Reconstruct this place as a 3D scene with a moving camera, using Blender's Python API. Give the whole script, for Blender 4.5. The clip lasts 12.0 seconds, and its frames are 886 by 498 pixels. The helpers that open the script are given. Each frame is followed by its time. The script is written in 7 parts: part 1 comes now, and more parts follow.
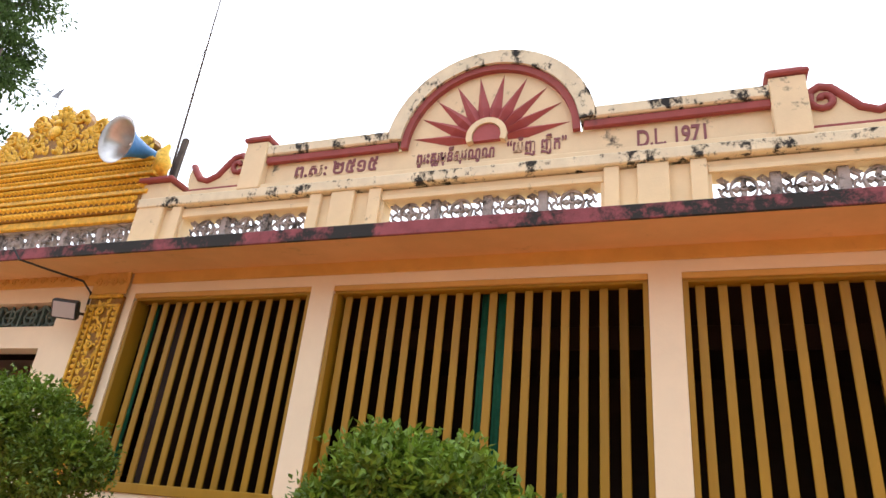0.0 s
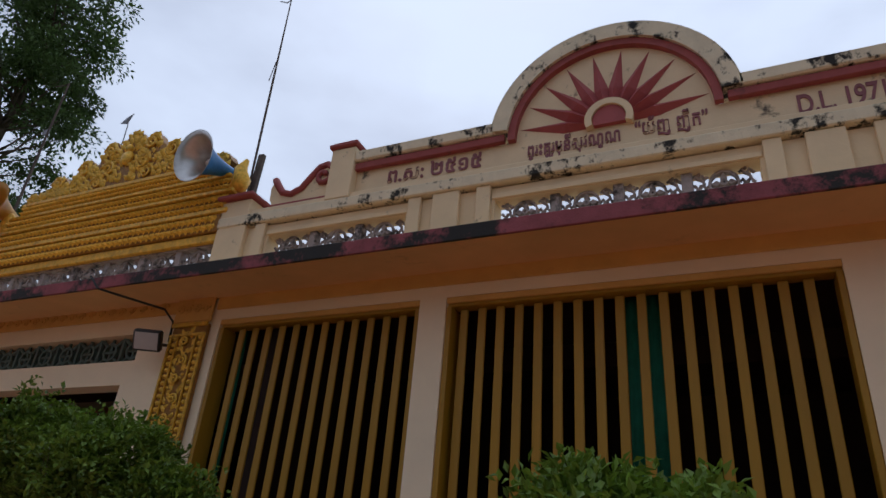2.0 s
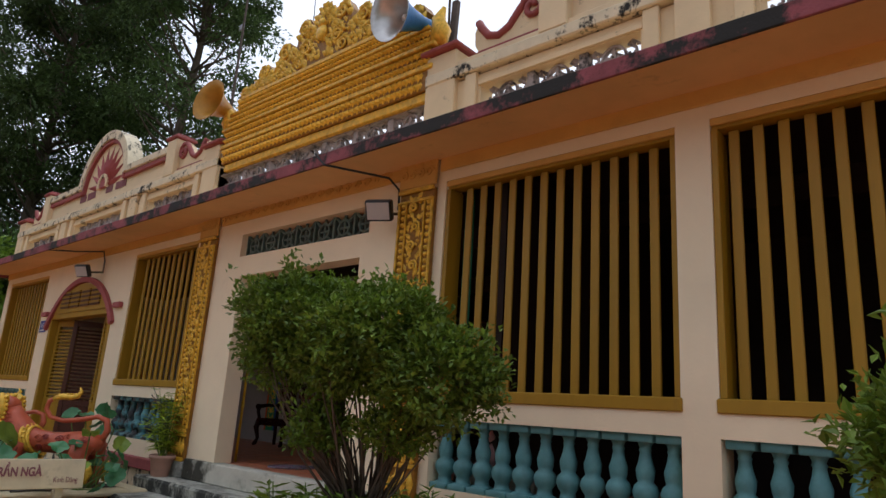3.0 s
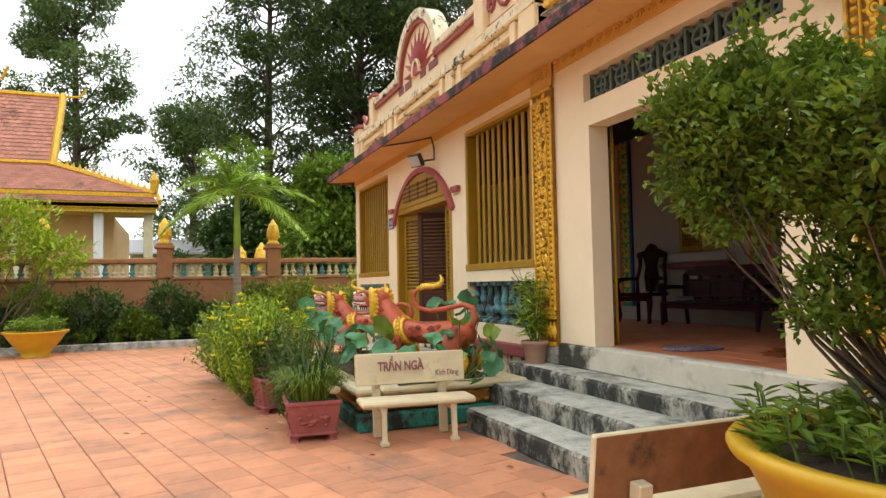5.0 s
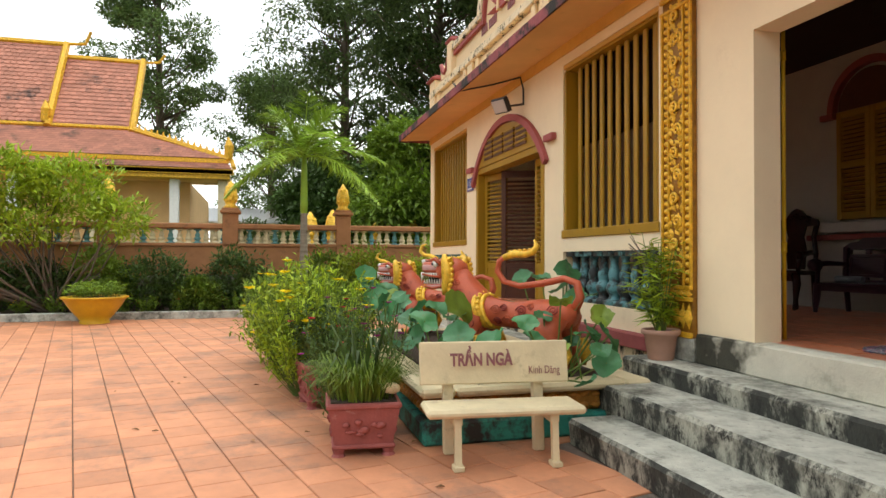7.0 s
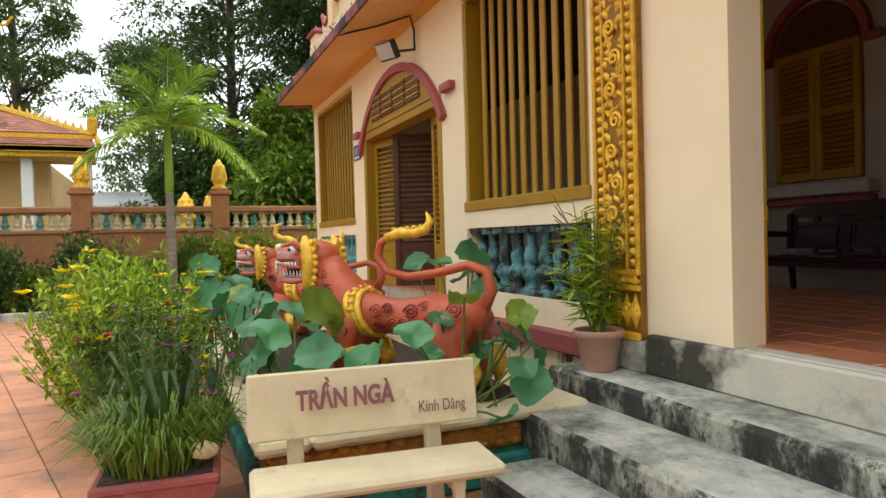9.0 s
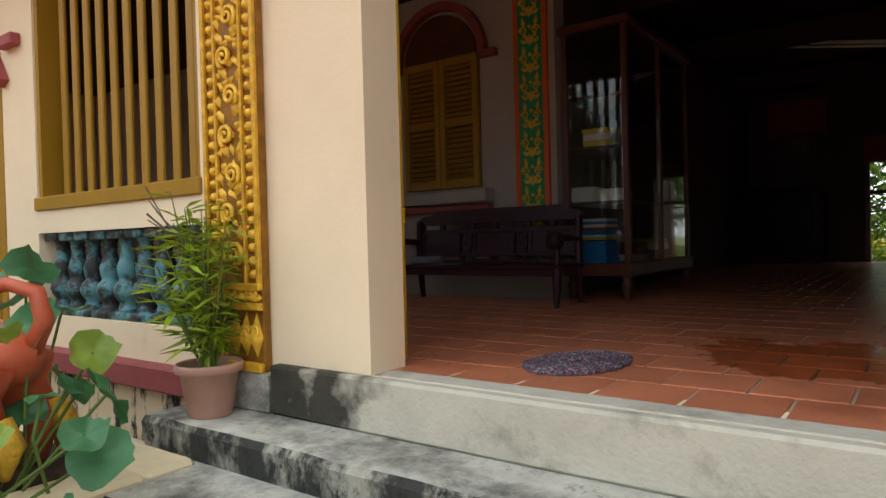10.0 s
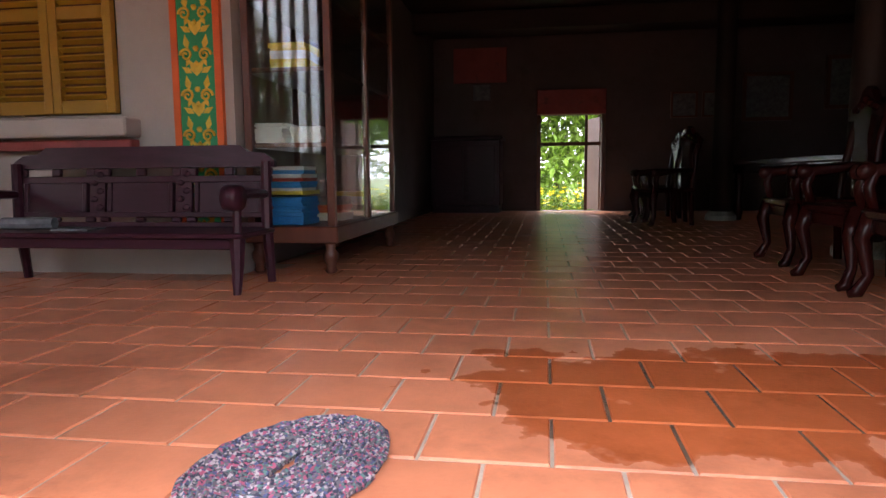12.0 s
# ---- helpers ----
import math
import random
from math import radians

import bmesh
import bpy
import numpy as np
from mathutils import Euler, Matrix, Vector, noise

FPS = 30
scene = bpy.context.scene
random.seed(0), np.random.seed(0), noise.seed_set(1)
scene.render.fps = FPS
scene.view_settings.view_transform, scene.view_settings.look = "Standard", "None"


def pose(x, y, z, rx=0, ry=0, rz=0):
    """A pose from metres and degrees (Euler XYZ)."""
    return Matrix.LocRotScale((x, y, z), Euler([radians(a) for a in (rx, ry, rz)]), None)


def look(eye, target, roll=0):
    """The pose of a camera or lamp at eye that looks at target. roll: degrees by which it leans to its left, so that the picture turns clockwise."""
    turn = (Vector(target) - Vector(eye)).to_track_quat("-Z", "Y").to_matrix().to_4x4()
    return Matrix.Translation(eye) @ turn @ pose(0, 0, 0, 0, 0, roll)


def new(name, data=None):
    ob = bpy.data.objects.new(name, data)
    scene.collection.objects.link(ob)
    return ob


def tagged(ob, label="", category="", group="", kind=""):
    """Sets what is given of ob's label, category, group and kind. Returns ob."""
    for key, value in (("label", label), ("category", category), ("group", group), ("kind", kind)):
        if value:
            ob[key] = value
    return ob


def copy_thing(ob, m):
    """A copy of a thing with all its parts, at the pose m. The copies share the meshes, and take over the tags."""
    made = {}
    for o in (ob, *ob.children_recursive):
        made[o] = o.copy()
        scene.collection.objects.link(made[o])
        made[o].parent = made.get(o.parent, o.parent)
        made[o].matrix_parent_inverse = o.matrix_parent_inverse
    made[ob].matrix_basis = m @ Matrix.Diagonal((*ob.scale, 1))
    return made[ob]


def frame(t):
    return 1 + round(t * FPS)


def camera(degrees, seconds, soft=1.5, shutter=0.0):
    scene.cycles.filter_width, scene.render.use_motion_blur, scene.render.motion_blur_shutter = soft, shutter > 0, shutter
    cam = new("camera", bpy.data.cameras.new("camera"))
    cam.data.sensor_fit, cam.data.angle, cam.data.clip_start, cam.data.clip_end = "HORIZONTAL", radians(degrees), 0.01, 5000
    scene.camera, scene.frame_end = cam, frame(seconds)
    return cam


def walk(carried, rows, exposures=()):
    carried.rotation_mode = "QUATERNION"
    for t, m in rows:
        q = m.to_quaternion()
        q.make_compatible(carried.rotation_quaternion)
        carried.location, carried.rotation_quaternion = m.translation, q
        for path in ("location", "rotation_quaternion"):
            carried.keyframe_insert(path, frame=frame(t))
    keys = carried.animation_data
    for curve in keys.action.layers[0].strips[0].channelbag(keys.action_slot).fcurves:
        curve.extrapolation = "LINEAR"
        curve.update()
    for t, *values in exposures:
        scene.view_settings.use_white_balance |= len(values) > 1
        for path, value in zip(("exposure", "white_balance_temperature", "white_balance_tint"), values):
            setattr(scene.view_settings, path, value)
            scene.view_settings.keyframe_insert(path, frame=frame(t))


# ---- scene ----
cam = camera(67.7, 12.0)
PATH = [
    (0, (-0.009, -0.029, 1.328), (-0.674, 1.662, 2.164), 6.1),
    (0.5, (-0.231, 0.137, 1.365), (-0.836, 1.797, 2.302), 4.7),
    (1, (-0.419, 0.304, 1.417), (-1.204, 1.89, 2.349), 6.5),
    (1.5, (-0.736, 0.386, 1.428), (-1.548, 1.972, 2.337), 4.3),
    (2, (-0.89, 0.504, 1.414), (-1.678, 2.105, 2.318), 5.1),
    (2.5, (-1.173, 0.513, 1.402), (-2.172, 2.041, 2.218), 6.7),
    (2.7, (-1.312, 0.533, 1.404), (-2.456, 2.03, 2.075), 6.0),
    (3, (-1.575, 0.775, 1.436), (-2.874, 2.217, 1.922), 3.8),
    (3.2, (-1.707, 0.796, 1.47), (-3.084, 2.198, 1.838), 1.9),
    (4.8, (-3.074, 1.178, 1.371), (-4.867, 2.057, 1.481), -1.1),
    (5, (-3.249, 1.25, 1.382), (-5.101, 1.999, 1.487), -1.1),
    (5.5, (-3.69, 1.399, 1.327), (-5.57, 2.079, 1.399), 0.2),
    (6, (-4.077, 1.509, 1.311), (-5.948, 2.214, 1.362), -1.8),
    (6.5, (-4.471, 1.667, 1.326), (-6.396, 2.209, 1.373), 0.1),
    (6.7, (-4.617, 1.698, 1.309), (-6.543, 2.235, 1.345), 0.4),
    (8.3, (-5.789, 2.078, 1.312), (-7.723, 2.587, 1.299), -3.0),
    (8.5, (-5.933, 2.2, 1.296), (-7.827, 2.84, 1.269), -2.8),
    (9, (-6.249, 2.422, 1.317), (-8.084, 3.217, 1.285), -1.5),
    (9.5, (-6.553, 2.676, 1.292), (-8.152, 3.877, 1.281), -2.4),
    (10, (-6.817, 3.012, 1.287), (-7.997, 4.626, 1.259), -1.5),
    (10.5, (-7.02, 3.347, 1.268), (-7.929, 5.129, 1.232), -1.9),
    (11, (-7.195, 3.701, 1.234), (-7.641, 5.648, 1.132), -2.3),
    (11.5, (-7.35, 4.006, 1.226), (-7.927, 5.901, 0.951), -3.0),
    (12, (-7.482, 4.305, 1.369), (-7.784, 6.269, 1.147), -0.5),
]
EXPOSURES = [(0.0, 0.6, 6500, 12), (0.4, 0.4, 6500, 12), (0.9, -0.8, 6000, 12), (1.3, -1.2, 5800, 12), (2.5, -1.3, 5800, 12), (3.0, -0.55, 6300, 12), (3.2, -0.15, 6500, 12), (4.8, 0.55, 7200, 8), (6.5, 0.48, 7300, 6),
             (8.5, 0.52, 7200, 6), (9.5, 0.54, 7000, 6), (10.2, 0.6, 6700, 10), (10.8, 1.4, 6300, 14), (11.1, 2.05, 6300, 16), (11.5, 2.3, 6300, 17), (12.0, 2.65, 6500, 17)]
walk(cam, [(t, look(eye, target, roll)) for t, eye, target, roll in PATH], EXPOSURES)

# ---- sky and sun: bright overcast ----
SUN_EL, SUN_AZ = 58.0, -25.0
world = bpy.data.worlds.new("sky")
scene.world = world
world.use_nodes = True
wt = world.node_tree
wt.nodes.clear()
w_out = wt.nodes.new("ShaderNodeOutputWorld")
w_bg = wt.nodes.new("ShaderNodeBackground")
w_sky = wt.nodes.new("ShaderNodeTexSky")
w_sky.sky_type = "NISHITA"
w_sky.sun_disc = False
w_sky.sun_elevation = radians(SUN_EL)
w_sky.sun_rotation = radians(SUN_AZ)
w_sky.air_density, w_sky.dust_density, w_sky.ozone_density = 1.0, 2.0, 1.0
w_co = wt.nodes.new("ShaderNodeTexCoord")
w_map = wt.nodes.new("ShaderNodeMapping")
w_map.inputs["Scale"].default_value = (1.0, 1.0, 2.4)
w_cl = wt.nodes.new("ShaderNodeTexNoise")
w_cl.inputs["Scale"].default_value = 2.6
w_cl.inputs["Detail"].default_value = 6.0
w_cl.inputs["Roughness"].default_value = 0.5
w_rm = wt.nodes.new("ShaderNodeValToRGB")
w_rm.color_ramp.elements[0].position, w_rm.color_ramp.elements[0].color = 0.34, (0.62, 0.62, 0.62, 1)
w_rm.color_ramp.elements[1].position, w_rm.color_ramp.elements[1].color = 0.62, (0.97, 0.97, 0.97, 1)
w_mix = wt.nodes.new("ShaderNodeMixRGB")
w_dot = wt.nodes.new("ShaderNodeVectorMath")          # clouds glow towards the veiled sun
w_dot.operation = "DOT_PRODUCT"
w_dot.inputs[1].default_value = (math.sin(radians(SUN_AZ)) * math.cos(radians(SUN_EL)), math.cos(radians(SUN_AZ)) * math.cos(radians(SUN_EL)), math.sin(radians(SUN_EL)))
wt.links.new(w_co.outputs["Generated"], w_dot.inputs[0])
w_gl = wt.nodes.new("ShaderNodeMapRange")
w_gl.inputs["From Min"].default_value, w_gl.inputs["From Max"].default_value = -0.3, 1.0
w_gl.inputs["To Min"].default_value, w_gl.inputs["To Max"].default_value = 0.80, 1.9
wt.links.new(w_dot.outputs["Value"], w_gl.inputs["Value"])
w_cc = wt.nodes.new("ShaderNodeVectorMath")
w_cc.operation = "SCALE"
w_cc.inputs[0].default_value = (8.8, 9.4, 10.4)
wt.links.new(w_gl.outputs["Result"], w_cc.inputs["Scale"])
wt.links.new(w_cc.outputs["Vector"], w_mix.inputs[2])
wt.links.new(w_co.outputs["Generated"], w_map.inputs["Vector"])
wt.links.new(w_map.outputs["Vector"], w_cl.inputs["Vector"])
wt.links.new(w_cl.outputs["Fac"], w_rm.inputs["Fac"])
wt.links.new(w_rm.outputs["Color"], w_mix.inputs[0])
wt.links.new(w_sky.outputs["Color"], w_mix.inputs[1])
wt.links.new(w_mix.outputs["Color"], w_bg.inputs["Color"])
w_bg.inputs["Strength"].default_value = 0.12
wt.links.new(w_bg.outputs["Background"], w_out.inputs["Surface"])
sun = new("sun", bpy.data.lights.new("sun", "SUN"))
sun.data.energy, sun.data.angle, sun.data.color = 0.6, radians(24), (1.0, 0.95, 0.87)
a_, e_ = radians(SUN_AZ), radians(SUN_EL)
sun.matrix_world = look((0, 0, 30), Vector((0, 0, 30)) - Vector((math.sin(a_) * math.cos(e_), math.cos(a_) * math.cos(e_), math.sin(e_))))

# ---- materials ----
def mat(name, col, rough=0.7, metal=0.0, var=0.12, scale=6.0, bump=0.15, bscale=60.0, stain=None, spos=(0.52, 0.66), sscale=2.5,
        stretch=(1, 1, 1), rnd=0.0, spec=0.4, trans=0.0, dist=0.01, speck=None):
    """Painted, plastered or stony surface: base colour, broad variation, fine grain relief, stains with a shape of their own."""
    m = bpy.data.materials.new(name)
    m.use_nodes = True
    nt = m.node_tree
    bs = nt.nodes["Principled BSDF"]
    N, L = nt.nodes.new, nt.links.new
    bs.inputs["Roughness"].default_value = rough
    bs.inputs["Metallic"].default_value = metal
    bs.inputs["Specular IOR Level"].default_value = spec
    co = N("ShaderNodeTexCoord")
    geo = N("ShaderNodeNewGeometry")
    mp = N("ShaderNodeMapping")
    mp.inputs["Scale"].default_value = stretch
    L(geo.outputs["Position"], mp.inputs["Vector"])
    n1 = N("ShaderNodeTexNoise")
    n1.inputs["Scale"].default_value = scale
    n1.inputs["Detail"].default_value = 5
    n1.inputs["Roughness"].default_value = 0.65
    L(mp.outputs["Vector"], n1.inputs["Vector"])
    hs = N("ShaderNodeHueSaturation")
    hs.inputs["Color"].default_value = (*col, 1)
    mr = N("ShaderNodeMapRange")
    mr.inputs["From Min"].default_value, mr.inputs["From Max"].default_value = 0.3, 0.7
    mr.inputs["To Min"].default_value, mr.inputs["To Max"].default_value = 1 - var, 1 + var
    L(n1.outputs["Fac"], mr.inputs["Value"])
    val = mr.outputs["Result"]
    if rnd:
        oi = N("ShaderNodeObjectInfo")
        r2 = N("ShaderNodeMapRange")
        r2.inputs["To Min"].default_value, r2.inputs["To Max"].default_value = 1 - rnd, 1 + rnd
        L(oi.outputs["Random"], r2.inputs["Value"])
        ri = N("ShaderNodeMapRange")
        ri.inputs["To Min"].default_value, ri.inputs["To Max"].default_value = 1 - rnd, 1 + rnd
        L(geo.outputs["Random Per Island"], ri.inputs["Value"])
        mu = N("ShaderNodeMath"); mu.operation = "MULTIPLY"
        L(r2.outputs["Result"], mu.inputs[0]); L(ri.outputs["Result"], mu.inputs[1])
        mu2 = N("ShaderNodeMath"); mu2.operation = "MULTIPLY"
        L(mu.outputs["Value"], mu2.inputs[0]); L(val, mu2.inputs[1])
        val = mu2.outputs["Value"]
    L(val, hs.inputs["Value"])
    out = hs.outputs["Color"]
    n2 = N("ShaderNodeTexNoise")
    n2.inputs["Scale"].default_value = bscale
    n2.inputs["Detail"].default_value = 3
    L(mp.outputs["Vector"], n2.inputs["Vector"])
    if stain:
        n3 = N("ShaderNodeTexNoise")
        n3.inputs["Scale"].default_value = sscale
        n3.inputs["Detail"].default_value = 8
        n3.inputs["Roughness"].default_value = 0.72
        L(mp.outputs["Vector"], n3.inputs["Vector"])
        cr = N("ShaderNodeMapRange")
        cr.inputs["From Min"].default_value, cr.inputs["From Max"].default_value = spos
        L(n3.outputs["Fac"], cr.inputs["Value"])
        mx = N("ShaderNodeMixRGB")
        mx.inputs[2].default_value = (*stain, 1)
        L(cr.outputs["Result"], mx.inputs[0]); L(out, mx.inputs[1])
        out = mx.outputs["Color"]
    if speck:
        scol, s0, s1, ssc = speck
        n4 = N("ShaderNodeTexNoise")
        n4.inputs["Scale"].default_value = ssc
        n4.inputs["Detail"].default_value = 10
        n4.inputs["Roughness"].default_value = 0.8
        L(mp.outputs["Vector"], n4.inputs["Vector"])
        c4 = N("ShaderNodeMapRange")
        c4.inputs["From Min"].default_value, c4.inputs["From Max"].default_value = s0, s1
        L(n4.outputs["Fac"], c4.inputs["Value"])
        m4 = N("ShaderNodeMixRGB")
        m4.inputs[2].default_value = (*scol, 1)
        L(c4.outputs["Result"], m4.inputs[0]); L(out, m4.inputs[1])
        out = m4.outputs["Color"]
    L(out, bs.inputs["Base Color"])
    if bump:
        bp = N("ShaderNodeBump")
        bp.inputs["Strength"].default_value = bump
        bp.inputs["Distance"].default_value = dist
        ad = N("ShaderNodeMath"); ad.operation = "ADD"
        L(n2.outputs["Fac"], ad.inputs[0]); L(n1.outputs["Fac"], ad.inputs[1])
        L(ad.outputs["Value"], bp.inputs["Height"])
        L(bp.outputs["Normal"], bs.inputs["Normal"])
    if trans:
        tr = N("ShaderNodeBsdfTranslucent")
        L(out, tr.inputs["Color"])
        ms = N("ShaderNodeMixShader")
        ms.inputs[0].default_value = trans
        L(bs.outputs["BSDF"], ms.inputs[1]); L(tr.outputs["BSDF"], ms.inputs[2])
        L(ms.outputs["Shader"], nt.nodes["Material Output"].inputs["Surface"])
    return m


BLACK = (0.025, 0.024, 0.022)
M_wall = mat("cream_paint", (0.87, 0.72, 0.50), 0.8, var=0.06, scale=1.2, bump=0.12, bscale=45, stain=(0.55, 0.40, 0.24), spos=(0.62, 0.95), sscale=1.6)
M_dado = mat("grimy_dado", (0.74, 0.60, 0.40), 0.85, var=0.1, scale=3, stain=BLACK, spos=(0.49, 0.56), sscale=6, stretch=(1, 1, 0.35))
M_soffit = mat("ochre_soffit", (0.78, 0.48, 0.21), 0.85, var=0.08, scale=1.5, stain=(0.35, 0.2, 0.1), spos=(0.62, 0.85), sscale=2.5)
M_ochre = mat("ochre_band", (0.66, 0.38, 0.10), 0.8, var=0.1, scale=2.5, stain=(0.3, 0.15, 0.05), spos=(0.6, 0.8), sscale=3)
M_coping = mat("mouldy_coping", (0.72, 0.62, 0.44), 0.9, var=0.12, scale=4, bump=0.3, stain=BLACK, spos=(0.53, 0.60), sscale=5.5, stretch=(1, 1, 0.8))
M_parapet = mat("parapet_paint", (0.76, 0.60, 0.38), 0.85, var=0.08, scale=2, bump=0.15, stain=(0.06, 0.05, 0.045), spos=(0.60, 0.68), sscale=2.6)
M_red = mat("oxide_red_paint", (0.30, 0.07, 0.065), 0.7, var=0.15, scale=5, stain=(0.08, 0.04, 0.04), spos=(0.58, 0.75), sscale=4)
M_redp = mat("rose_paint", (0.36, 0.085, 0.085), 0.7, var=0.1, scale=8, bump=0.08)
M_edge = mat("weathered_red_edge", (0.26, 0.07, 0.08), 0.85, var=0.25, scale=5, bump=0.3, stain=BLACK, spos=(0.47, 0.56), sscale=2.2)
# Darker copy of the gilding: shade behind the carved leaves, put into colour.
M_golddk = mat("recess_shade_gilding", (0.26, 0.115, 0.01), 0.5, metal=0.2, var=0.35, scale=16, bump=0.4, bscale=60)
M_olive = mat("mustard_paint", (0.35, 0.19, 0.010), 0.5, var=0.12, scale=4, bump=0.06, bscale=80, stretch=(1, 1, 0.15), stain=(0.25, 0.13, 0.02), spos=(0.6, 0.8), sscale=5)
M_gold = mat("gilt_paint", (0.68, 0.38, 0.03), 0.42, metal=0.15, var=0.35, scale=14, bump=0.35, bscale=55, stain=(0.3, 0.14, 0.02), spos=(0.58, 0.75), sscale=18, dist=0.02)
M_goldleaf = mat("bright_gilding", (0.82, 0.49, 0.055), 0.38, metal=0.18, var=0.3, scale=20, bump=0.4, bscale=70, stain=(0.30, 0.13, 0.01), spos=(0.56, 0.75), sscale=22)
M_lattice = mat("weathered_concrete_tracery", (0.36, 0.31, 0.30), 0.9, var=0.25, scale=9, bump=0.3, stain=(0.05, 0.045, 0.045), spos=(0.5, 0.62), sscale=6)
M_teal = mat("teal_glaze", (0.10, 0.26, 0.27), 0.45, var=0.2, scale=9, bump=0.1)
M_tealmould = mat("mouldy_teal_glaze", (0.10, 0.27, 0.29), 0.5, var=0.2, scale=9, stain=(0.025, 0.027, 0.027), spos=(0.42, 0.52), sscale=7)
M_grille = mat("grey_green_tracery", (0.10, 0.14, 0.12), 0.8, var=0.2, scale=8)
M_step = mat("stained_concrete", (0.46, 0.46, 0.40), 0.9, var=0.2, scale=9, bump=0.5, bscale=70, stain=(0.10, 0.10, 0.085), spos=(0.47, 0.66), sscale=2.2, speck=((0.05, 0.05, 0.045), 0.56, 0.72, 11))
M_cement = mat("pale_cement", (0.54, 0.52, 0.43), 0.9, var=0.12, scale=4, bump=0.35, stain=(0.22, 0.21, 0.165), spos=(0.52, 0.72), sscale=2.4, speck=((0.12, 0.12, 0.10), 0.62, 0.72, 9))
M_riser = mat("mould_blackened_riser", (0.36, 0.36, 0.30), 0.9, var=0.25, scale=10, bump=0.5, bscale=60, stain=(0.04, 0.042, 0.036), spos=(0.43, 0.56), sscale=3.4, stretch=(1, 1, 0.55), speck=((0.022, 0.022, 0.02), 0.5, 0.6, 13))
M_rose = mat("rose_plinth", (0.30, 0.07, 0.07), 0.7, var=0.15, scale=5, stain=BLACK, spos=(0.6, 0.7), sscale=5)
M_tile = mat("terracotta_tile", (0.50, 0.215, 0.115), 0.6, var=0.14, scale=3.5, bump=0.12, bscale=90, stain=(0.22, 0.13, 0.095), spos=(0.5, 0.72), sscale=1.3, rnd=0.14)
M_tilein = mat("waxed_terracotta", (0.56, 0.195, 0.10), 0.30, var=0.14, scale=4, bump=0.06, bscale=70, stain=(0.26, 0.07, 0.03), spos=(0.52, 0.8), sscale=1.5, rnd=0.1)
def wet_patch(m, x0, x1, y0, y1, tone=(0.72, 0.50, 0.32, 1), gloss=0.14, soft=0.1):
    """Spilt water or mould with an uneven outline: darker there, and of another gloss."""
    nt = m.node_tree
    N, L = nt.nodes.new, nt.links.new
    bs = nt.nodes["Principled BSDF"]
    g, sx = N("ShaderNodeNewGeometry"), N("ShaderNodeSeparateXYZ")
    L(g.outputs["Position"], sx.inputs[0])
    no = N("ShaderNodeTexNoise")
    no.inputs["Scale"].default_value, no.inputs["Detail"].default_value = (4.5, 4) if soft < 0.2 else (7.0, 10)
    L(g.outputs["Position"], no.inputs["Vector"])
    acc = None
    for ax, a, b in (("X", x0, x1), ("Y", y0, y1)):
        d = N("ShaderNodeMath"); d.operation = "SUBTRACT"; d.inputs[1].default_value = (a + b) / 2
        L(sx.outputs[ax], d.inputs[0])
        q = N("ShaderNodeMath"); q.operation = "DIVIDE"; q.inputs[1].default_value = (b - a) / 2
        L(d.outputs[0], q.inputs[0])
        p = N("ShaderNodeMath"); p.operation = "POWER"; p.inputs[1].default_value = 2.0
        ab = N("ShaderNodeMath"); ab.operation = "ABSOLUTE"
        L(q.outputs[0], ab.inputs[0]); L(ab.outputs[0], p.inputs[0])
        if acc is None:
            acc = p.outputs[0]
        else:
            s = N("ShaderNodeMath"); s.operation = "ADD"
            L(acc, s.inputs[0]); L(p.outputs[0], s.inputs[1])
            acc = s.outputs[0]
    k = N("ShaderNodeMath"); k.operation = "MULTIPLY_ADD"; k.inputs[1].default_value = -4.0; k.inputs[2].default_value = 2.0
    L(no.outputs["Fac"], k.inputs[0])
    t = N("ShaderNodeMath"); t.operation = "ADD"
    L(acc, t.inputs[0]); L(k.outputs[0], t.inputs[1])
    r = N("ShaderNodeMapRange")
    r.inputs["From Min"].default_value, r.inputs["From Max"].default_value = 0.95 + soft, 0.95 - soft
    L(t.outputs[0], r.inputs["Value"])
    old = bs.inputs["Base Color"].links[0].from_socket
    mx = N("ShaderNodeMixRGB"); mx.blend_type = "MULTIPLY"
    mx.inputs[2].default_value = tone
    L(r.outputs["Result"], mx.inputs[0]); L(old, mx.inputs[1]); L(mx.outputs[0], bs.inputs["Base Color"])
    ro = N("ShaderNodeMapRange")
    ro.inputs["To Min"].default_value, ro.inputs["To Max"].default_value = bs.inputs["Roughness"].default_value, gloss
    L(r.outputs["Result"], ro.inputs["Value"]); L(ro.outputs["Result"], bs.inputs["Roughness"])


wet_patch(M_tilein, -7.75, -5.9, 5.75, 6.75)
wet_patch(M_cement, -9.85, -8.72, 4.0, 5.9, (0.10, 0.10, 0.09, 1), 0.9, 0.45)
M_grout = mat("grout", (0.17, 0.13, 0.105), 0.9, var=0.2, scale=12, stain=(0.1, 0.08, 0.06), spos=(0.5, 0.6))
M_groutin = mat("pale_grout", (0.42, 0.34, 0.27), 0.8, var=0.2, scale=9)
wet_patch(M_groutin, -7.75, -5.9, 5.75, 6.75, (0.25, 0.22, 0.2, 1))
# White plaster, greyed in the colour itself for the dim rooms inside.
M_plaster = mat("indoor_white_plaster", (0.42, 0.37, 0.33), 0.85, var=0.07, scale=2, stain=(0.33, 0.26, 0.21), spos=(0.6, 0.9))
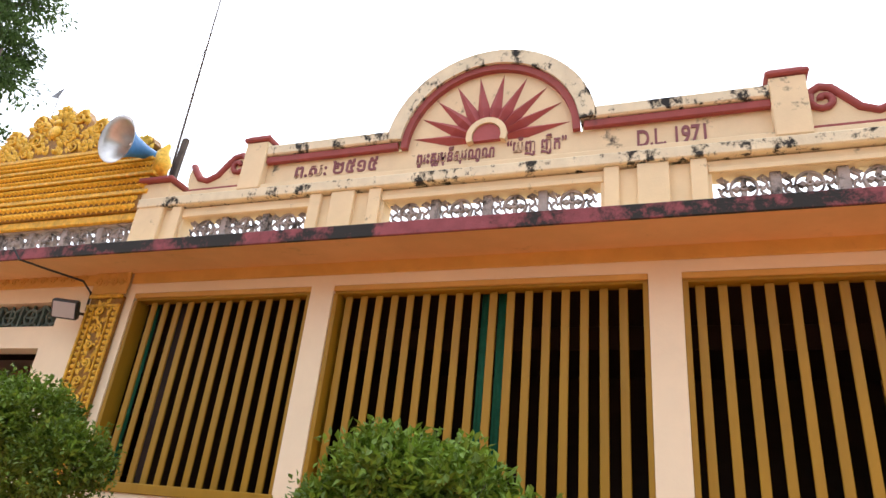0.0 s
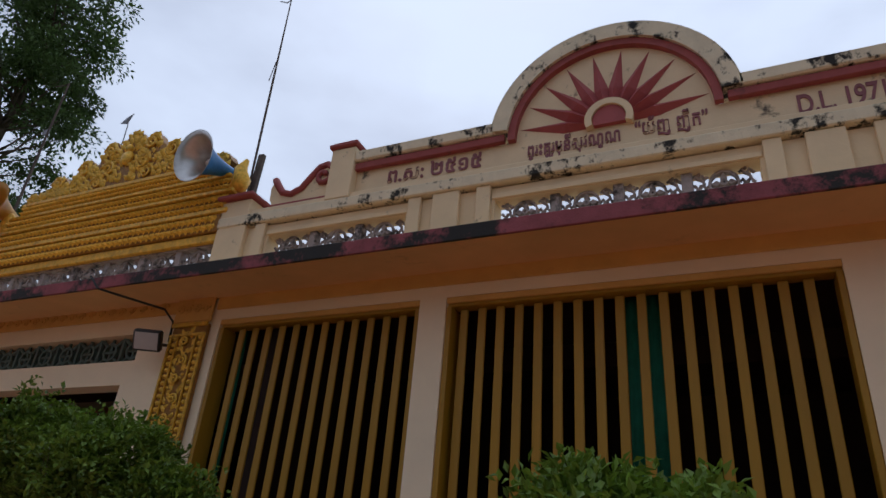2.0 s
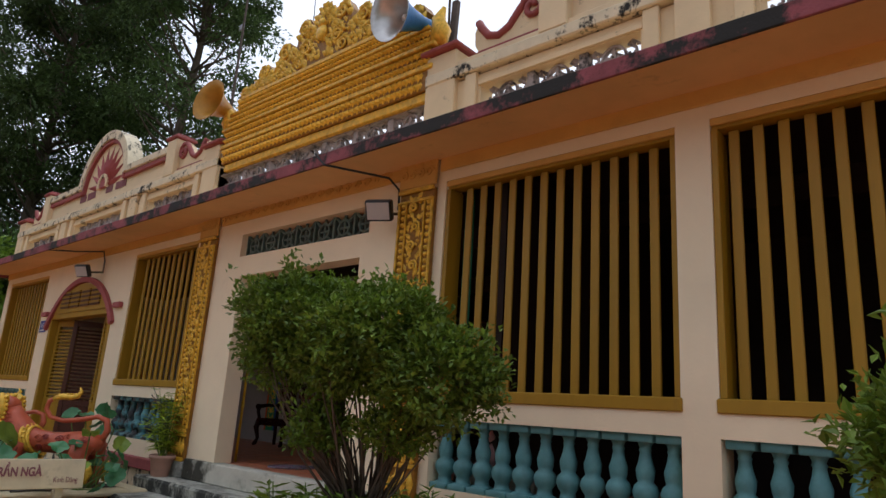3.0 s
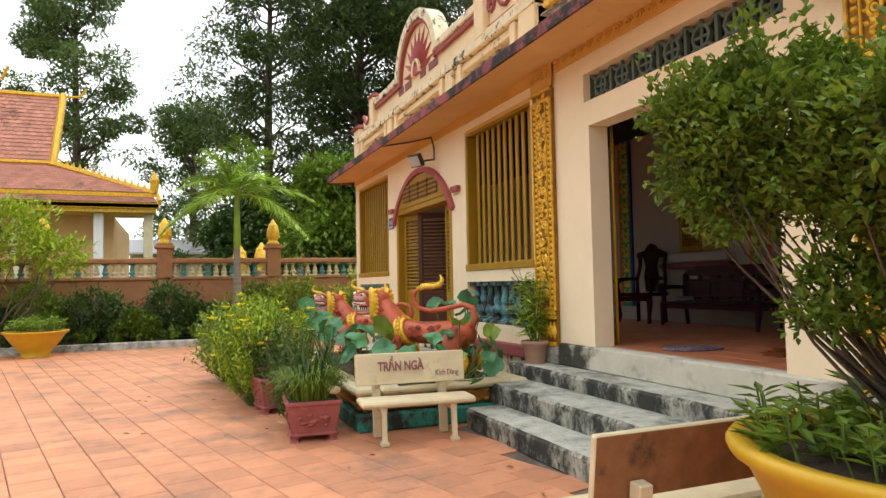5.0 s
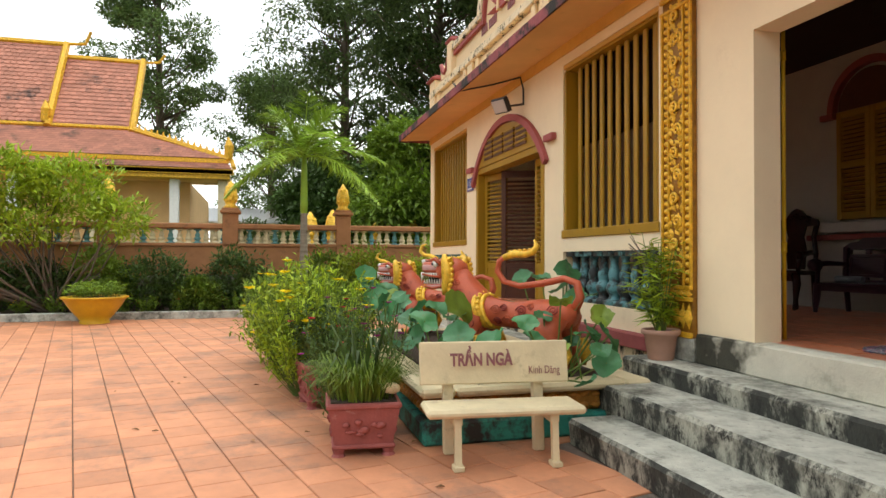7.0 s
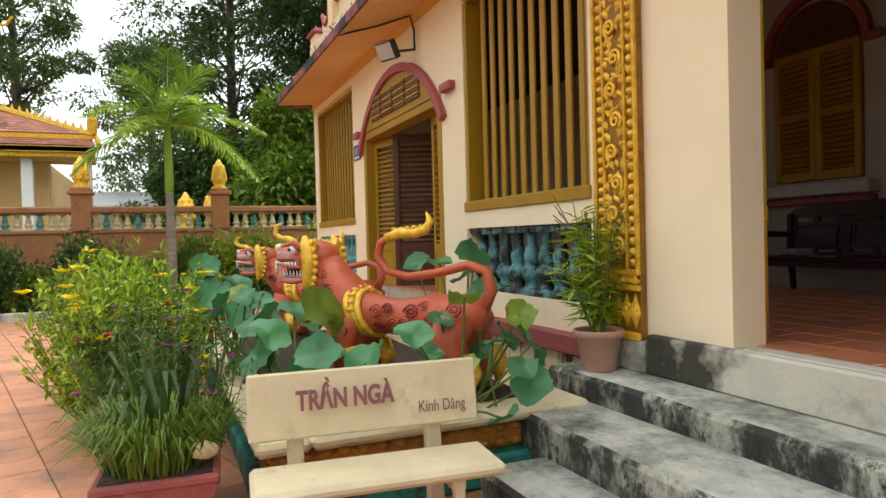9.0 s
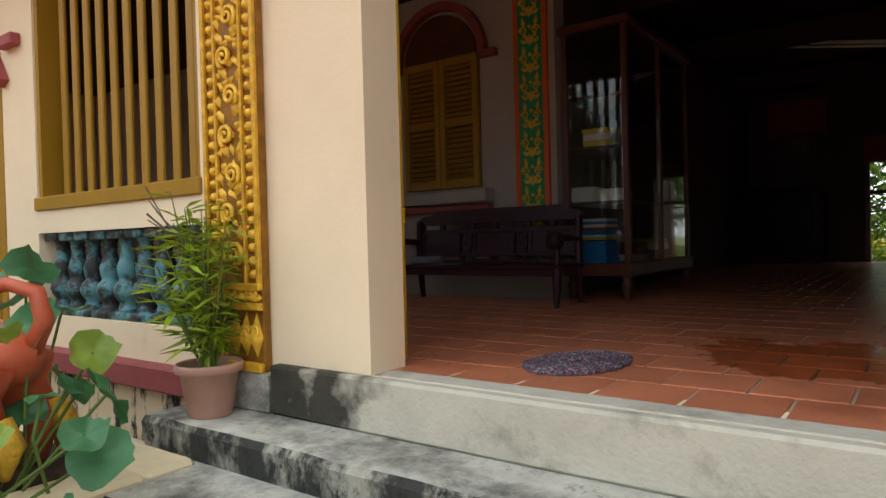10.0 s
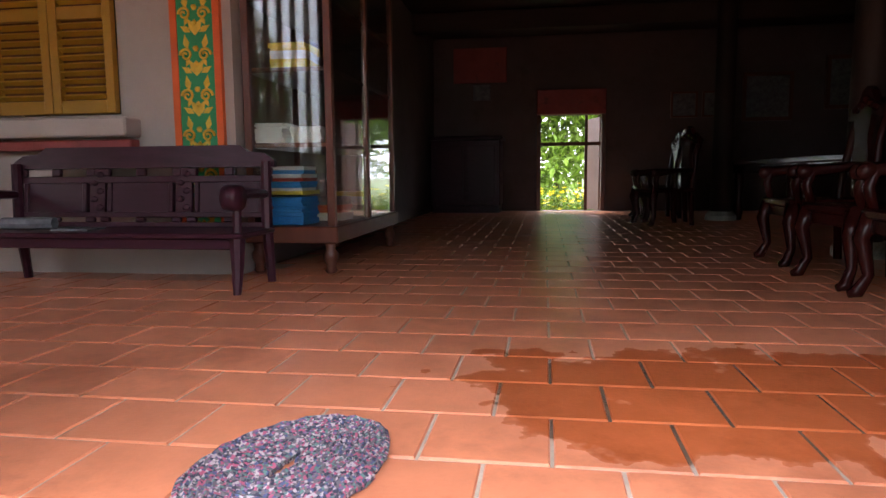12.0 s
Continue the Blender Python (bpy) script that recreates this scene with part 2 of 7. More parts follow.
# Darker copy of the same white plaster: the deep hall's shade as colour.
M_plastershade = mat("shade_toned_plaster", (0.105, 0.078, 0.074), 0.9, var=0.15, scale=2, stain=(0.06, 0.04, 0.035), spos=(0.55, 0.85))
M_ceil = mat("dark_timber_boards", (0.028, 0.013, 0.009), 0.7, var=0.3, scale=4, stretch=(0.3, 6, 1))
M_bench = mat("painted_concrete_bench", (0.66, 0.56, 0.36), 0.7, var=0.1, scale=6, bump=0.15, stain=(0.28, 0.22, 0.14), spos=(0.58, 0.8), sscale=4)
M_benchback = mat("raw_granolithic", (0.27, 0.12, 0.05), 0.75, var=0.25, scale=8, bump=0.2, stain=BLACK, spos=(0.55, 0.7), sscale=3)
M_letter = mat("maroon_lettering", (0.24, 0.09, 0.10), 0.7, var=0.15, scale=20, bump=0)
M_lion = mat("orange_red_enamel", (0.50, 0.10, 0.045), 0.45, var=0.18, scale=6, bump=0.15, stain=(0.22, 0.03, 0.02), spos=(0.58, 0.75), sscale=9)
M_swirl = mat("dark_red_swirl", (0.26, 0.03, 0.02), 0.5, var=0.15)
M_pink = mat("pink_face_enamel", (0.60, 0.33, 0.32), 0.45, var=0.2, scale=20)
M_white = mat("white_enamel", (0.80, 0.78, 0.74), 0.45, var=0.08, scale=15)
M_blackp = mat("black_enamel", (0.02, 0.02, 0.02), 0.4, var=0.1)
M_base = mat("turquoise_base", (0.025, 0.24, 0.19), 0.6, var=0.25, scale=6, stain=BLACK, spos=(0.46, 0.58), sscale=4)
M_basegold = mat("weathered_gold_base", (0.44, 0.19, 0.035), 0.5, metal=0.2, var=0.3, scale=10, bump=0.4, bscale=40, stain=BLACK, spos=(0.56, 0.68), sscale=7)
M_potred = mat("brick_red_planter", (0.31, 0.085, 0.075), 0.75, var=0.15, scale=9, bump=0.25, stain=(0.5, 0.3, 0.27), spos=(0.62, 0.8), sscale=8)
M_potyel = mat("yellow_glazed_pot", (0.56, 0.33, 0.02), 0.4, var=0.12, scale=4, bump=0.1, stain=(0.3, 0.2, 0.05), spos=(0.6, 0.75), sscale=5)
M_potpink = mat("pale_clay_pot", (0.42, 0.24, 0.18), 0.7, var=0.1, scale=7)
M_soil = mat("soil", (0.06, 0.04, 0.028), 0.95, var=0.3, scale=20, bump=0.6, bscale=40, dist=0.03)
M_bark = mat("bark", (0.12, 0.09, 0.065), 0.9, var=0.3, scale=9, bump=0.5, stretch=(1, 1, 0.3), dist=0.03)
M_palmbark = mat("palm_bark", (0.22, 0.20, 0.16), 0.85, var=0.2, scale=8, stretch=(0.3, 0.3, 5), bump=0.4)
M_leaf = mat("shrub_leaf", (0.17, 0.27, 0.03), 0.5, var=0.25, scale=3, bump=0, rnd=0.35, trans=0.3)
M_leafdk = mat("dark_leaf", (0.055, 0.105, 0.022), 0.5, var=0.3, scale=0.5, bump=0, rnd=0.4, trans=0.25)
M_leafyel = mat("yellow_green_leaf", (0.27, 0.37, 0.03), 0.5, var=0.25, scale=3, bump=0, rnd=0.35, trans=0.3)
M_leaffar = mat("far_tree_leaf", (0.088, 0.14, 0.04), 0.6, var=0.3, scale=0.3, bump=0, rnd=0.45, trans=0.25)
M_lotusold = mat("ageing_lotus_leaf", (0.17, 0.25, 0.035), 0.45, var=0.25, scale=8, bump=0.15, bscale=25, rnd=0.25, trans=0.25, stain=(0.22, 0.15, 0.03), spos=(0.55, 0.75), sscale=6)
M_lotus = mat("lotus_leaf", (0.05, 0.18, 0.07), 0.4, var=0.2, scale=8, bump=0.15, bscale=25, rnd=0.25, trans=0.2, stain=(0.16, 0.17, 0.04), spos=(0.58, 0.75), sscale=5)
M_stalk = mat("stalk", (0.11, 0.17, 0.035), 0.7, var=0.2, bump=0)
M_palm = mat("palm_leaf", (0.27, 0.42, 0.05), 0.42, var=0.2, scale=2, bump=0, rnd=0.3, trans=0.3)
M_yflower = mat("yellow_petal", (0.88, 0.70, 0.015), 0.6, var=0.1, bump=0, trans=0.2)
M_mflower = mat("magenta_petal", (0.28, 0.02, 0.16), 0.6, var=0.15, bump=0, trans=0.2)
M_rflower = mat("crimson_petal", (0.55, 0.02, 0.05), 0.6, var=0.15, bump=0, trans=0.2)
M_fence = mat("brown_orange_fence", (0.36, 0.16, 0.07), 0.8, var=0.12, scale=4, stain=(0.14, 0.07, 0.04), spos=(0.56, 0.75), sscale=3)
M_roof = mat("salmon_roof_tile", (0.46, 0.19, 0.13), 0.75, var=0.15, scale=1.5, rnd=0.14, stain=(0.10, 0.06, 0.05), spos=(0.55, 0.66), sscale=0.7)
M_temple = mat("temple_ochre", (0.86, 0.55, 0.27), 0.8, var=0.06, scale=1)
M_stonewall = mat("rubble_stone", (0.11, 0.10, 0.085), 0.9, var=0.4, scale=6, bump=0.6, bscale=20, dist=0.04)
M_earth = mat("earth_and_grass", (0.12, 0.12, 0.06), 0.95, var=0.3, scale=0.6, bump=0.4, stain=(0.07, 0.12, 0.03), spos=(0.45, 0.55), sscale=0.4)
M_rose_wood = mat("dark_rosewood", (0.040, 0.012, 0.020), 0.3, spec=0.15, var=0.25, scale=6, stretch=(1, 1, 4), bump=0.06)
M_redwood = mat("polished_red_wood", (0.030, 0.006, 0.005), 0.22, spec=0.15, var=0.25, scale=6, bump=0.05)
M_cabwood = mat("brown_cabinet_wood", (0.11, 0.035, 0.02), 0.4, var=0.2, scale=5, stretch=(1, 1, 0.2))
M_shutter = mat("amber_shutter_paint", (0.36, 0.19, 0.015), 0.5, var=0.1, scale=4, bump=0.06)
M_doorwood = mat("brown_door_paint", (0.10, 0.03, 0.013), 0.5, var=0.2, scale=5)
M_green = mat("emerald_panel", (0.02, 0.27, 0.10), 0.5, var=0.1, bump=0.03)
M_orange = mat("vermilion_border", (0.70, 0.12, 0.02), 0.5, var=0.08, bump=0.03)
M_scroll = mat("painted_scroll_yellow", (0.72, 0.48, 0.05), 0.5, var=0.15, scale=20, bump=0.05)
M_grey = mat("grey_metal", (0.16, 0.16, 0.17), 0.45, metal=0.6, var=0.1)
M_pole = mat("rusty_pole", (0.10, 0.075, 0.06), 0.7, metal=0.4, var=0.3, scale=12)
M_alu = mat("brushed_aluminium", (0.62, 0.60, 0.58), 0.35, metal=0.85, var=0.12, scale=8)
M_blue = mat("blue_horn_paint", (0.03, 0.17, 0.42), 0.45, var=0.2, scale=10)
M_horn = mat("ochre_horn_paint", (0.50, 0.25, 0.03), 0.5, var=0.15, scale=8)
M_signblue = mat("blue_enamel_plate", (0.01, 0.03, 0.25), 0.4, var=0.05, bump=0)
M_pipe = mat("chipped_yellow_pipe", (0.66, 0.42, 0.02), 0.5, var=0.1, scale=20, stain=(0.16, 0.12, 0.10), spos=(0.62, 0.66), sscale=14)
M_paper = mat("paper", (0.70, 0.68, 0.62), 0.8, var=0.1, bump=0)
M_bookblue = mat("blue_book_cover", (0.02, 0.22, 0.52), 0.5, var=0.15, bump=0)
M_bookred = mat("red_book_cover", (0.45, 0.06, 0.03), 0.5, var=0.15, bump=0)
M_bookyel = mat("yellow_book_cover", (0.62, 0.46, 0.05), 0.5, var=0.1, bump=0)
M_cloth = mat("green_cloth", (0.01, 0.13, 0.07), 0.8, var=0.2, scale=8)
M_cable = mat("black_cable", (0.02, 0.02, 0.02), 0.6, var=0.1, bump=0)
M_roofwhite = mat("pale_metal_roof", (0.75, 0.76, 0.78), 0.5, var=0.05, bump=0)
M_lamp = mat("lamp_lens", (0.48, 0.43, 0.40), 0.2, var=0.05, bump=0)
M_dry = mat("dry_leaf", (0.20, 0.10, 0.04), 0.8, var=0.3, bump=0, rnd=0.4)
M_rag = mat("grey_cloth", (0.13, 0.13, 0.14), 0.9, var=0.4, scale=15)


def glass(name):
    m = bpy.data.materials.new(name)
    m.use_nodes = True
    b = m.node_tree.nodes["Principled BSDF"]
    b.inputs["Base Color"].default_value = (0.9, 0.95, 0.93, 1)
    b.inputs["Roughness"].default_value = 0.03
    b.inputs["Transmission Weight"].default_value = 1.0
    b.inputs["IOR"].default_value = 1.45
    return m


M_glass = glass("cabinet_glass")


# ---- mesh helpers ----
def part(name, bm, material, parent=None, label="", smooth=False, at=None):
    """Links a bmesh as one mesh object; under a parent it is a part of it."""
    me = bpy.data.meshes.new(name)
    bmesh.ops.recalc_face_normals(bm, faces=bm.faces)
    bm.to_mesh(me)
    bm.free()
    if smooth:
        me.polygons.foreach_set("use_smooth", [True] * len(me.polygons))
    for m in (material if isinstance(material, (list, tuple)) else [material]):
        me.materials.append(m)
    ob = new(name, me)
    if parent:
        ob.parent = parent
    if at is not None:
        ob.matrix_basis = at
    if label:
        ob["label"] = label
    return ob


def thing(name, at, label, category, group="", kind=""):
    e = new(name)
    e.empty_display_size = 0.1
    e.matrix_basis = at
    return tagged(e, label, category, group, kind)


def box(bm, x0, x1, y0, y1, z0, z1, bev=0.0, m=None, mi=0):
    vs = [bm.verts.new(v) for v in ((x0, y0, z0), (x1, y0, z0), (x1, y1, z0), (x0, y1, z0), (x0, y0, z1), (x1, y0, z1), (x1, y1, z1), (x0, y1, z1))]
    if m is not None:
        for v in vs:
            v.co = m @ v.co
    fs = [bm.faces.new([vs[i] for i in q]) for q in ((3, 2, 1, 0), (4, 5, 6, 7), (0, 1, 5, 4), (1, 2, 6, 5), (2, 3, 7, 6), (3, 0, 4, 7))]
    for f in fs:
        f.material_index = mi
    if bev:
        bmesh.ops.bevel(bm, geom=list({e for f in fs for e in f.edges}), offset=bev, segments=1, profile=0.5, affect="EDGES")
    return bm


def B(*a, **k):
    return box(bmesh.new(), *a, **k)


def lathe(bm, prof, n=12, m=None, mi=0, cap=True):
    """prof: (radius, z) from bottom to top, turned round z."""
    rings = []
    for r, z in prof:
        ring = [Vector((r * math.cos(2 * math.pi * i / n), r * math.sin(2 * math.pi * i / n), z)) for i in range(n)]
        rings.append([bm.verts.new(m @ v if m is not None else v) for v in ring])
    for a, b in zip(rings, rings[1:]):
        for i in range(n):
            bm.faces.new((a[i], a[(i + 1) % n], b[(i + 1) % n], b[i])).material_index = mi
    if cap:
        bm.faces.new(rings[0][::-1]).material_index = mi
        bm.faces.new(rings[-1]).material_index = mi
    return bm


def tube(bm, pts, radii, n=8, mi=0, cap=True):
    """A tube along points; radii: one number or one for each point."""
    pts = [Vector(p) for p in pts]
    if not isinstance(radii, (list, tuple)):
        radii = [radii] * len(pts)
    rings, up = [], None
    for i, p in enumerate(pts):
        d = (pts[min(i + 1, len(pts) - 1)] - pts[max(i - 1, 0)]).normalized()
        if up is None:
            up = d.orthogonal().normalized()
        up = (up - d * up.dot(d))
        up = up.normalized() if up.length > 1e-6 else d.orthogonal().normalized()
        side = d.cross(up)
        rings.append([bm.verts.new(p + radii[i] * (math.cos(2 * math.pi * k / n) * up + math.sin(2 * math.pi * k / n) * side)) for k in range(n)])
    for a, b in zip(rings, rings[1:]):
        for i in range(n):
            bm.faces.new((a[i], a[(i + 1) % n], b[(i + 1) % n], b[i])).material_index = mi
    if cap:
        bm.faces.new(rings[0][::-1]).material_index = mi
        bm.faces.new(rings[-1]).material_index = mi
    return bm


def slab(bm, poly, y0, y1, mi=0):
    """A plate with the outline poly in x, z and faces at y0 and y1."""
    a = [bm.verts.new((x, y0, z)) for x, z in poly]
    b = [bm.verts.new((x, y1, z)) for x, z in poly]
    bm.faces.new(a).material_index = mi
    bm.faces.new(b[::-1]).material_index = mi
    for i in range(len(poly)):
        j = (i + 1) % len(poly)
        bm.faces.new((a[j], a[i], b[i], b[j])).material_index = mi
    return bm


def blob(bm, c, r, sub=2, m=None, rough=0.0, mi=0):
    """An ellipsoid of radii r at c."""
    mm = Matrix.Translation(c) @ (m if m is not None else Matrix()) @ Matrix.Diagonal((*r, 1))
    got = bmesh.ops.create_icosphere(bm, subdivisions=sub, radius=1.0)
    for v in got["verts"]:
        if rough:
            v.co *= 1 + rough * noise.noise(v.co * 2.3 + Vector(c))
        v.co = mm @ v.co
        for f in v.link_faces:
            f.material_index = mi
    return bm


def arc(cx, cz, r, a0, a1, n):
    return [(cx + r * math.cos(radians(a0 + (a1 - a0) * i / n)), cz + r * math.sin(radians(a0 + (a1 - a0) * i / n))) for i in range(n + 1)]


def ring(bm, cx, cz, r0, r1, a0, a1, y0, y1, n=24):
    """A flat arched band between two radii."""
    o, i = arc(cx, cz, r1, a0, a1, n), arc(cx, cz, r0, a0, a1, n)
    for k in range(n):
        slab(bm, [i[k], o[k], o[k + 1], i[k + 1]], y0, y1)
    bmesh.ops.remove_doubles(bm, verts=bm.verts, dist=1e-5)
    return bm


def words(name, text, x, y, z, size, material, parent=None, label="", depth=0.006, rot=(90, 0, 0), width=None, m=None, bold=0.0):
    """Raised letters in the built-in font, turned into a mesh."""
    cu = bpy.data.curves.new(name, "FONT")
    cu.body, cu.size, cu.extrude, cu.align_x, cu.offset = text, size, depth, "LEFT", bold
    tmp = new(name + "_curve", cu)
    dg = bpy.context.evaluated_depsgraph_get()
    me = bpy.data.meshes.new_from_object(tmp.evaluated_get(dg))
    bpy.data.objects.remove(tmp)
    me.name = name
    if width and len(me.vertices):
        xs = [v.co.x for v in me.vertices]
        k = width / max(max(xs) - min(xs), 1e-6)
        for v in me.vertices:
            v.co.x = (v.co.x - min(xs)) * k
    me.materials.clear()
    me.materials.append(material)
    ob = new(name, me)
    ob.matrix_basis = m if m is not None else pose(x, y, z, *rot)
    if parent:
        ob.parent = parent
    if label:
        ob["label"] = label
    return ob

# ---- the long hall: walls with openings ----
Y0, YB = 5.0, 5.22            # front wall, outer and inner face
ZF = 0.74                     # hall floor
WX0, WX1 = -17.7, 2.42
WIN = [(-17.44, -15.27), (-11.64, -9.78), (-5.39, -3.27), (-3.03, -0.23), (0.02, 2.16)]
WZ0, WZ1, BZ0, BZ1 = 1.55, 3.5, 0.86, 1.40
DX0, DX1, DZ = -8.65, -6.49, 2.905        # main doorway
TX0, TX1, TZ0, TZ1 = -8.72, -6.39, 3.15, 3.43   # tracery over it
AX0, AX1, AZ = -14.75, -12.15, 2.72       # arched side door


def wall_x(name, x0, x1, y0, y1, z0, z1, holes, material, label, parent=None):
    """A wall along x, cut by holes (x0, x1, z0, z1) that go right through."""
    bm = bmesh.new()
    xs = sorted({x0, x1, *(h[0] for h in holes), *(h[1] for h in holes)})
    for a, b in zip(xs, xs[1:]):
        cuts = sorted((h[2], h[3]) for h in holes if h[0] <= a + 1e-6 and h[1] >= b - 1e-6)
        z = z0
        for c, d in cuts:
            if c > z + 1e-6:
                box(bm, a, b, y0, y1, z, c)
            z = d
        if z1 > z + 1e-6:
            box(bm, a, b, y0, y1, z, z1)
    bmesh.ops.remove_doubles(bm, verts=bm.verts, dist=1e-5)
    ob = part(name, bm, material, parent)
    return tagged(ob, label, "wall", "", "structure")


holes = [(a, b, WZ0, WZ1) for a, b in WIN] + [(a, b, BZ0, BZ1) for a, b in WIN]
holes += [(DX0, DX1, ZF, DZ), (TX0, DX0, TZ0, TZ1), (DX0, DX1, TZ0, TZ1), (DX1, TX1, TZ0, TZ1), (AX0, AX1, 0.55, AZ)]
wall_front = wall_x("wall_front", WX0, WX1, Y0, YB, 0.62, 3.92, holes, M_wall, "cream painted masonry front wall of the hall")
wall_x("wall_front_foot", WX0, -9.26, Y0 + 0.012, YB, 0.0, 0.62, [(AX0, AX1, 0.55, 0.62)], M_dado, "mould-stained foot of the front wall")
wall_x("wall_front_foot_east", -5.85, WX1, Y0 + 0.012, YB, 0.0, 0.62, [], M_dado, "mould-stained foot of the front wall")
tagged(part("wall_end_west", B(WX0, WX0 + 0.2, YB, 16.2, 0, 3.92), M_wall), "plain cream end wall", "wall", "", "structure")
tagged(part("wall_end_east", B(WX1 - 0.2, WX1, YB, 16.2, 0, 3.92), M_wall), "plain cream end wall", "wall", "", "structure")
# rose plinth band below the balustrades
for a, b in ((WX0, AX0 - 0.05), (AX1 + 0.05, -9.7), (-5.45, WX1)):
    tagged(part("plinth_band", B(a, b, Y0 - 0.09, Y0 + 0.01, 0.52, 0.655, bev=0.012), M_rose), "dark rose painted plinth ledge", "trim", "", "structure")
    tagged(part("plinth_foot", B(a, b, Y0 - 0.30, Y0 + 0.01, 0.0, 0.20, bev=0.02), M_cement), "pale cement footing along the wall", "trim", "", "structure")

# eaves slab with its rose edge
bm = bmesh.new()
slab_pts = [(4.40, 3.675), (4.40, 3.775), (5.2, 3.90), (5.2, 3.74)]
a = [bm.verts.new((WX0 - 0.12, y, z)) for y, z in slab_pts]
b = [bm.verts.new((WX1 + 0.5, y, z)) for y, z in slab_pts]
bm.faces.new(a); bm.faces.new(b[::-1])
for i in range(4):
    bm.faces.new((a[i], a[(i + 1) % 4], b[(i + 1) % 4], b[i]))
eaves = tagged(part("eaves_slab", bm, M_soffit), "projecting concrete eaves slab with ochre underside", "eaves", "", "structure")
tagged(part("eaves_edge", B(WX0 - 0.125, WX1 + 0.5, 4.372, 4.398, 3.66, 3.785, bev=0.006), M_edge), "rose eaves edge blackened by mould", "trim", "", "structure")
tagged(part("eaves_edge_west", B(WX0 - 0.15, WX0 - 0.122, 4.38, 5.2, 3.66, 3.80, bev=0.006), M_edge), "rose eaves edge blackened by mould", "trim", "", "structure")
for a, b in ((WX0, -9.72), (-9.22, -5.96), (-5.46, WX1)):
    tagged(part("frieze_band", B(a, b, Y0 - 0.025, Y0 - 0.001, 3.60, 3.77, bev=0.008), M_ochre), "ochre frieze band under the eaves", "trim", "", "structure")
tagged(part("roof_slab", B(WX0, WX1, 5.2, 16.2, 3.86, 3.98), M_coping), "flat concrete roof behind the parapet", "roof", "", "structure")
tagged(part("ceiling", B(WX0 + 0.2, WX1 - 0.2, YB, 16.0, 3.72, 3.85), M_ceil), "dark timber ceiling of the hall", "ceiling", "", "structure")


# ---- barred windows ----
def barred_window(x0, x1, n, lead):
    """lead: the gap before the first bar, in bar steps."""
    w = thing("barred_window", pose(x0, Y0, WZ0), "mustard-painted timber window with upright bars", "window", "barred windows", "structure")
    W, H = x1 - x0, WZ1 - WZ0
    f = 0.075
    part("window_frame", B(0, W, 0.03, 0.16, H - f, H, bev=0.006), M_olive, w)
    part("window_sill", B(-0.012, W + 0.012, -0.02, 0.16, 0.0, f + 0.015, bev=0.008), M_olive, w)
    part("jamb", B(0, 0.045, 0.012, 0.2, f + 0.016, H - f - 0.001, bev=0.005), M_olive, w)
    part("jamb", B(W - 0.045, W, 0.012, 0.2, f + 0.016, H - f - 0.001, bev=0.005), M_olive, w)
    part("top_moulding", B(0.0, W, 0.004, 0.029, H - 0.05, H + 0.0, bev=0.005), M_ochre, w)
    bar = None
    s = (W - 0.09) / (n + lead)
    for i in range(n):
        x = 0.045 + s * (i + lead)
        if bar is None:
            bar = part("bar", B(-0.034, 0.034, 0.095, 0.12, f + 0.01, H - f - 0.002, bev=0.006), M_olive, w, at=pose(x, 0, 0))
        else:
            o = new("bar", bar.data)
            o.parent, o.matrix_basis = w, pose(x, 0, 0)
    return w


for (a, b), n, lead in zip(WIN, (12, 10, 12, 17, 12), (1, 1, 1, 0.5, 0.5)):
    barred_window(a, b, n, lead)


# ---- glazed balusters under the windows ----
BAL = [(0.085, 0), (0.085, 0.05), (0.06, 0.06), (0.052, 0.10), (0.075, 0.13), (0.088, 0.17), (0.075, 0.21), (0.05, 0.235), (0.058, 0.26), (0.064, 0.31), (0.045, 0.37), (0.036, 0.42), (0.044, 0.435), (0.036, 0.45), (0.052, 0.485), (0.055, 0.49)]


def baluster_mesh(name, H):
    bm = bmesh.new()
    k = H / 0.54
    lathe(bm, [(r, z * k) for r, z in BAL], 12)
    box(bm, -0.085, 0.085, -0.085, 0.085, 0.485 * k, H, bev=0.006)
    box(bm, -0.09, 0.09, -0.09, 0.09, 0, 0.045 * k, bev=0.006)
    me = bpy.data.meshes.new(name)
    bmesh.ops.recalc_face_normals(bm, faces=bm.faces)
    bm.to_mesh(me); bm.free()
    for p in me.polygons:
        p.use_smooth = len(p.vertices) == 4 and abs(p.normal.z) < 0.9
    return me


bal_clean, bal_mould = baluster_mesh("baluster", BZ1 - BZ0), baluster_mesh("baluster", BZ1 - BZ0)
bal_clean.materials.append(M_teal)
bal_mould.materials.append(M_tealmould)
for k, ((a, b), n) in enumerate(zip(WIN, (10, 9, 11, 14, 11))):
    w = thing("balustrade", pose(a, Y0 + 0.11, BZ0), "row of teal glazed balusters" + (" blackened by mould" if k == 1 else "") + " in a cream wall opening", "balustrade", "balustrades", "structure")
    for i in range(n):
        o = new("baluster", bal_mould if k == 1 else bal_clean)
        o.parent, o.matrix_basis = w, pose((b - a) * (i + 0.5) / n, 0, 0)


# ---- parapet: posts, tracery, sunburst ----
PF, PB = 5.06, 5.24


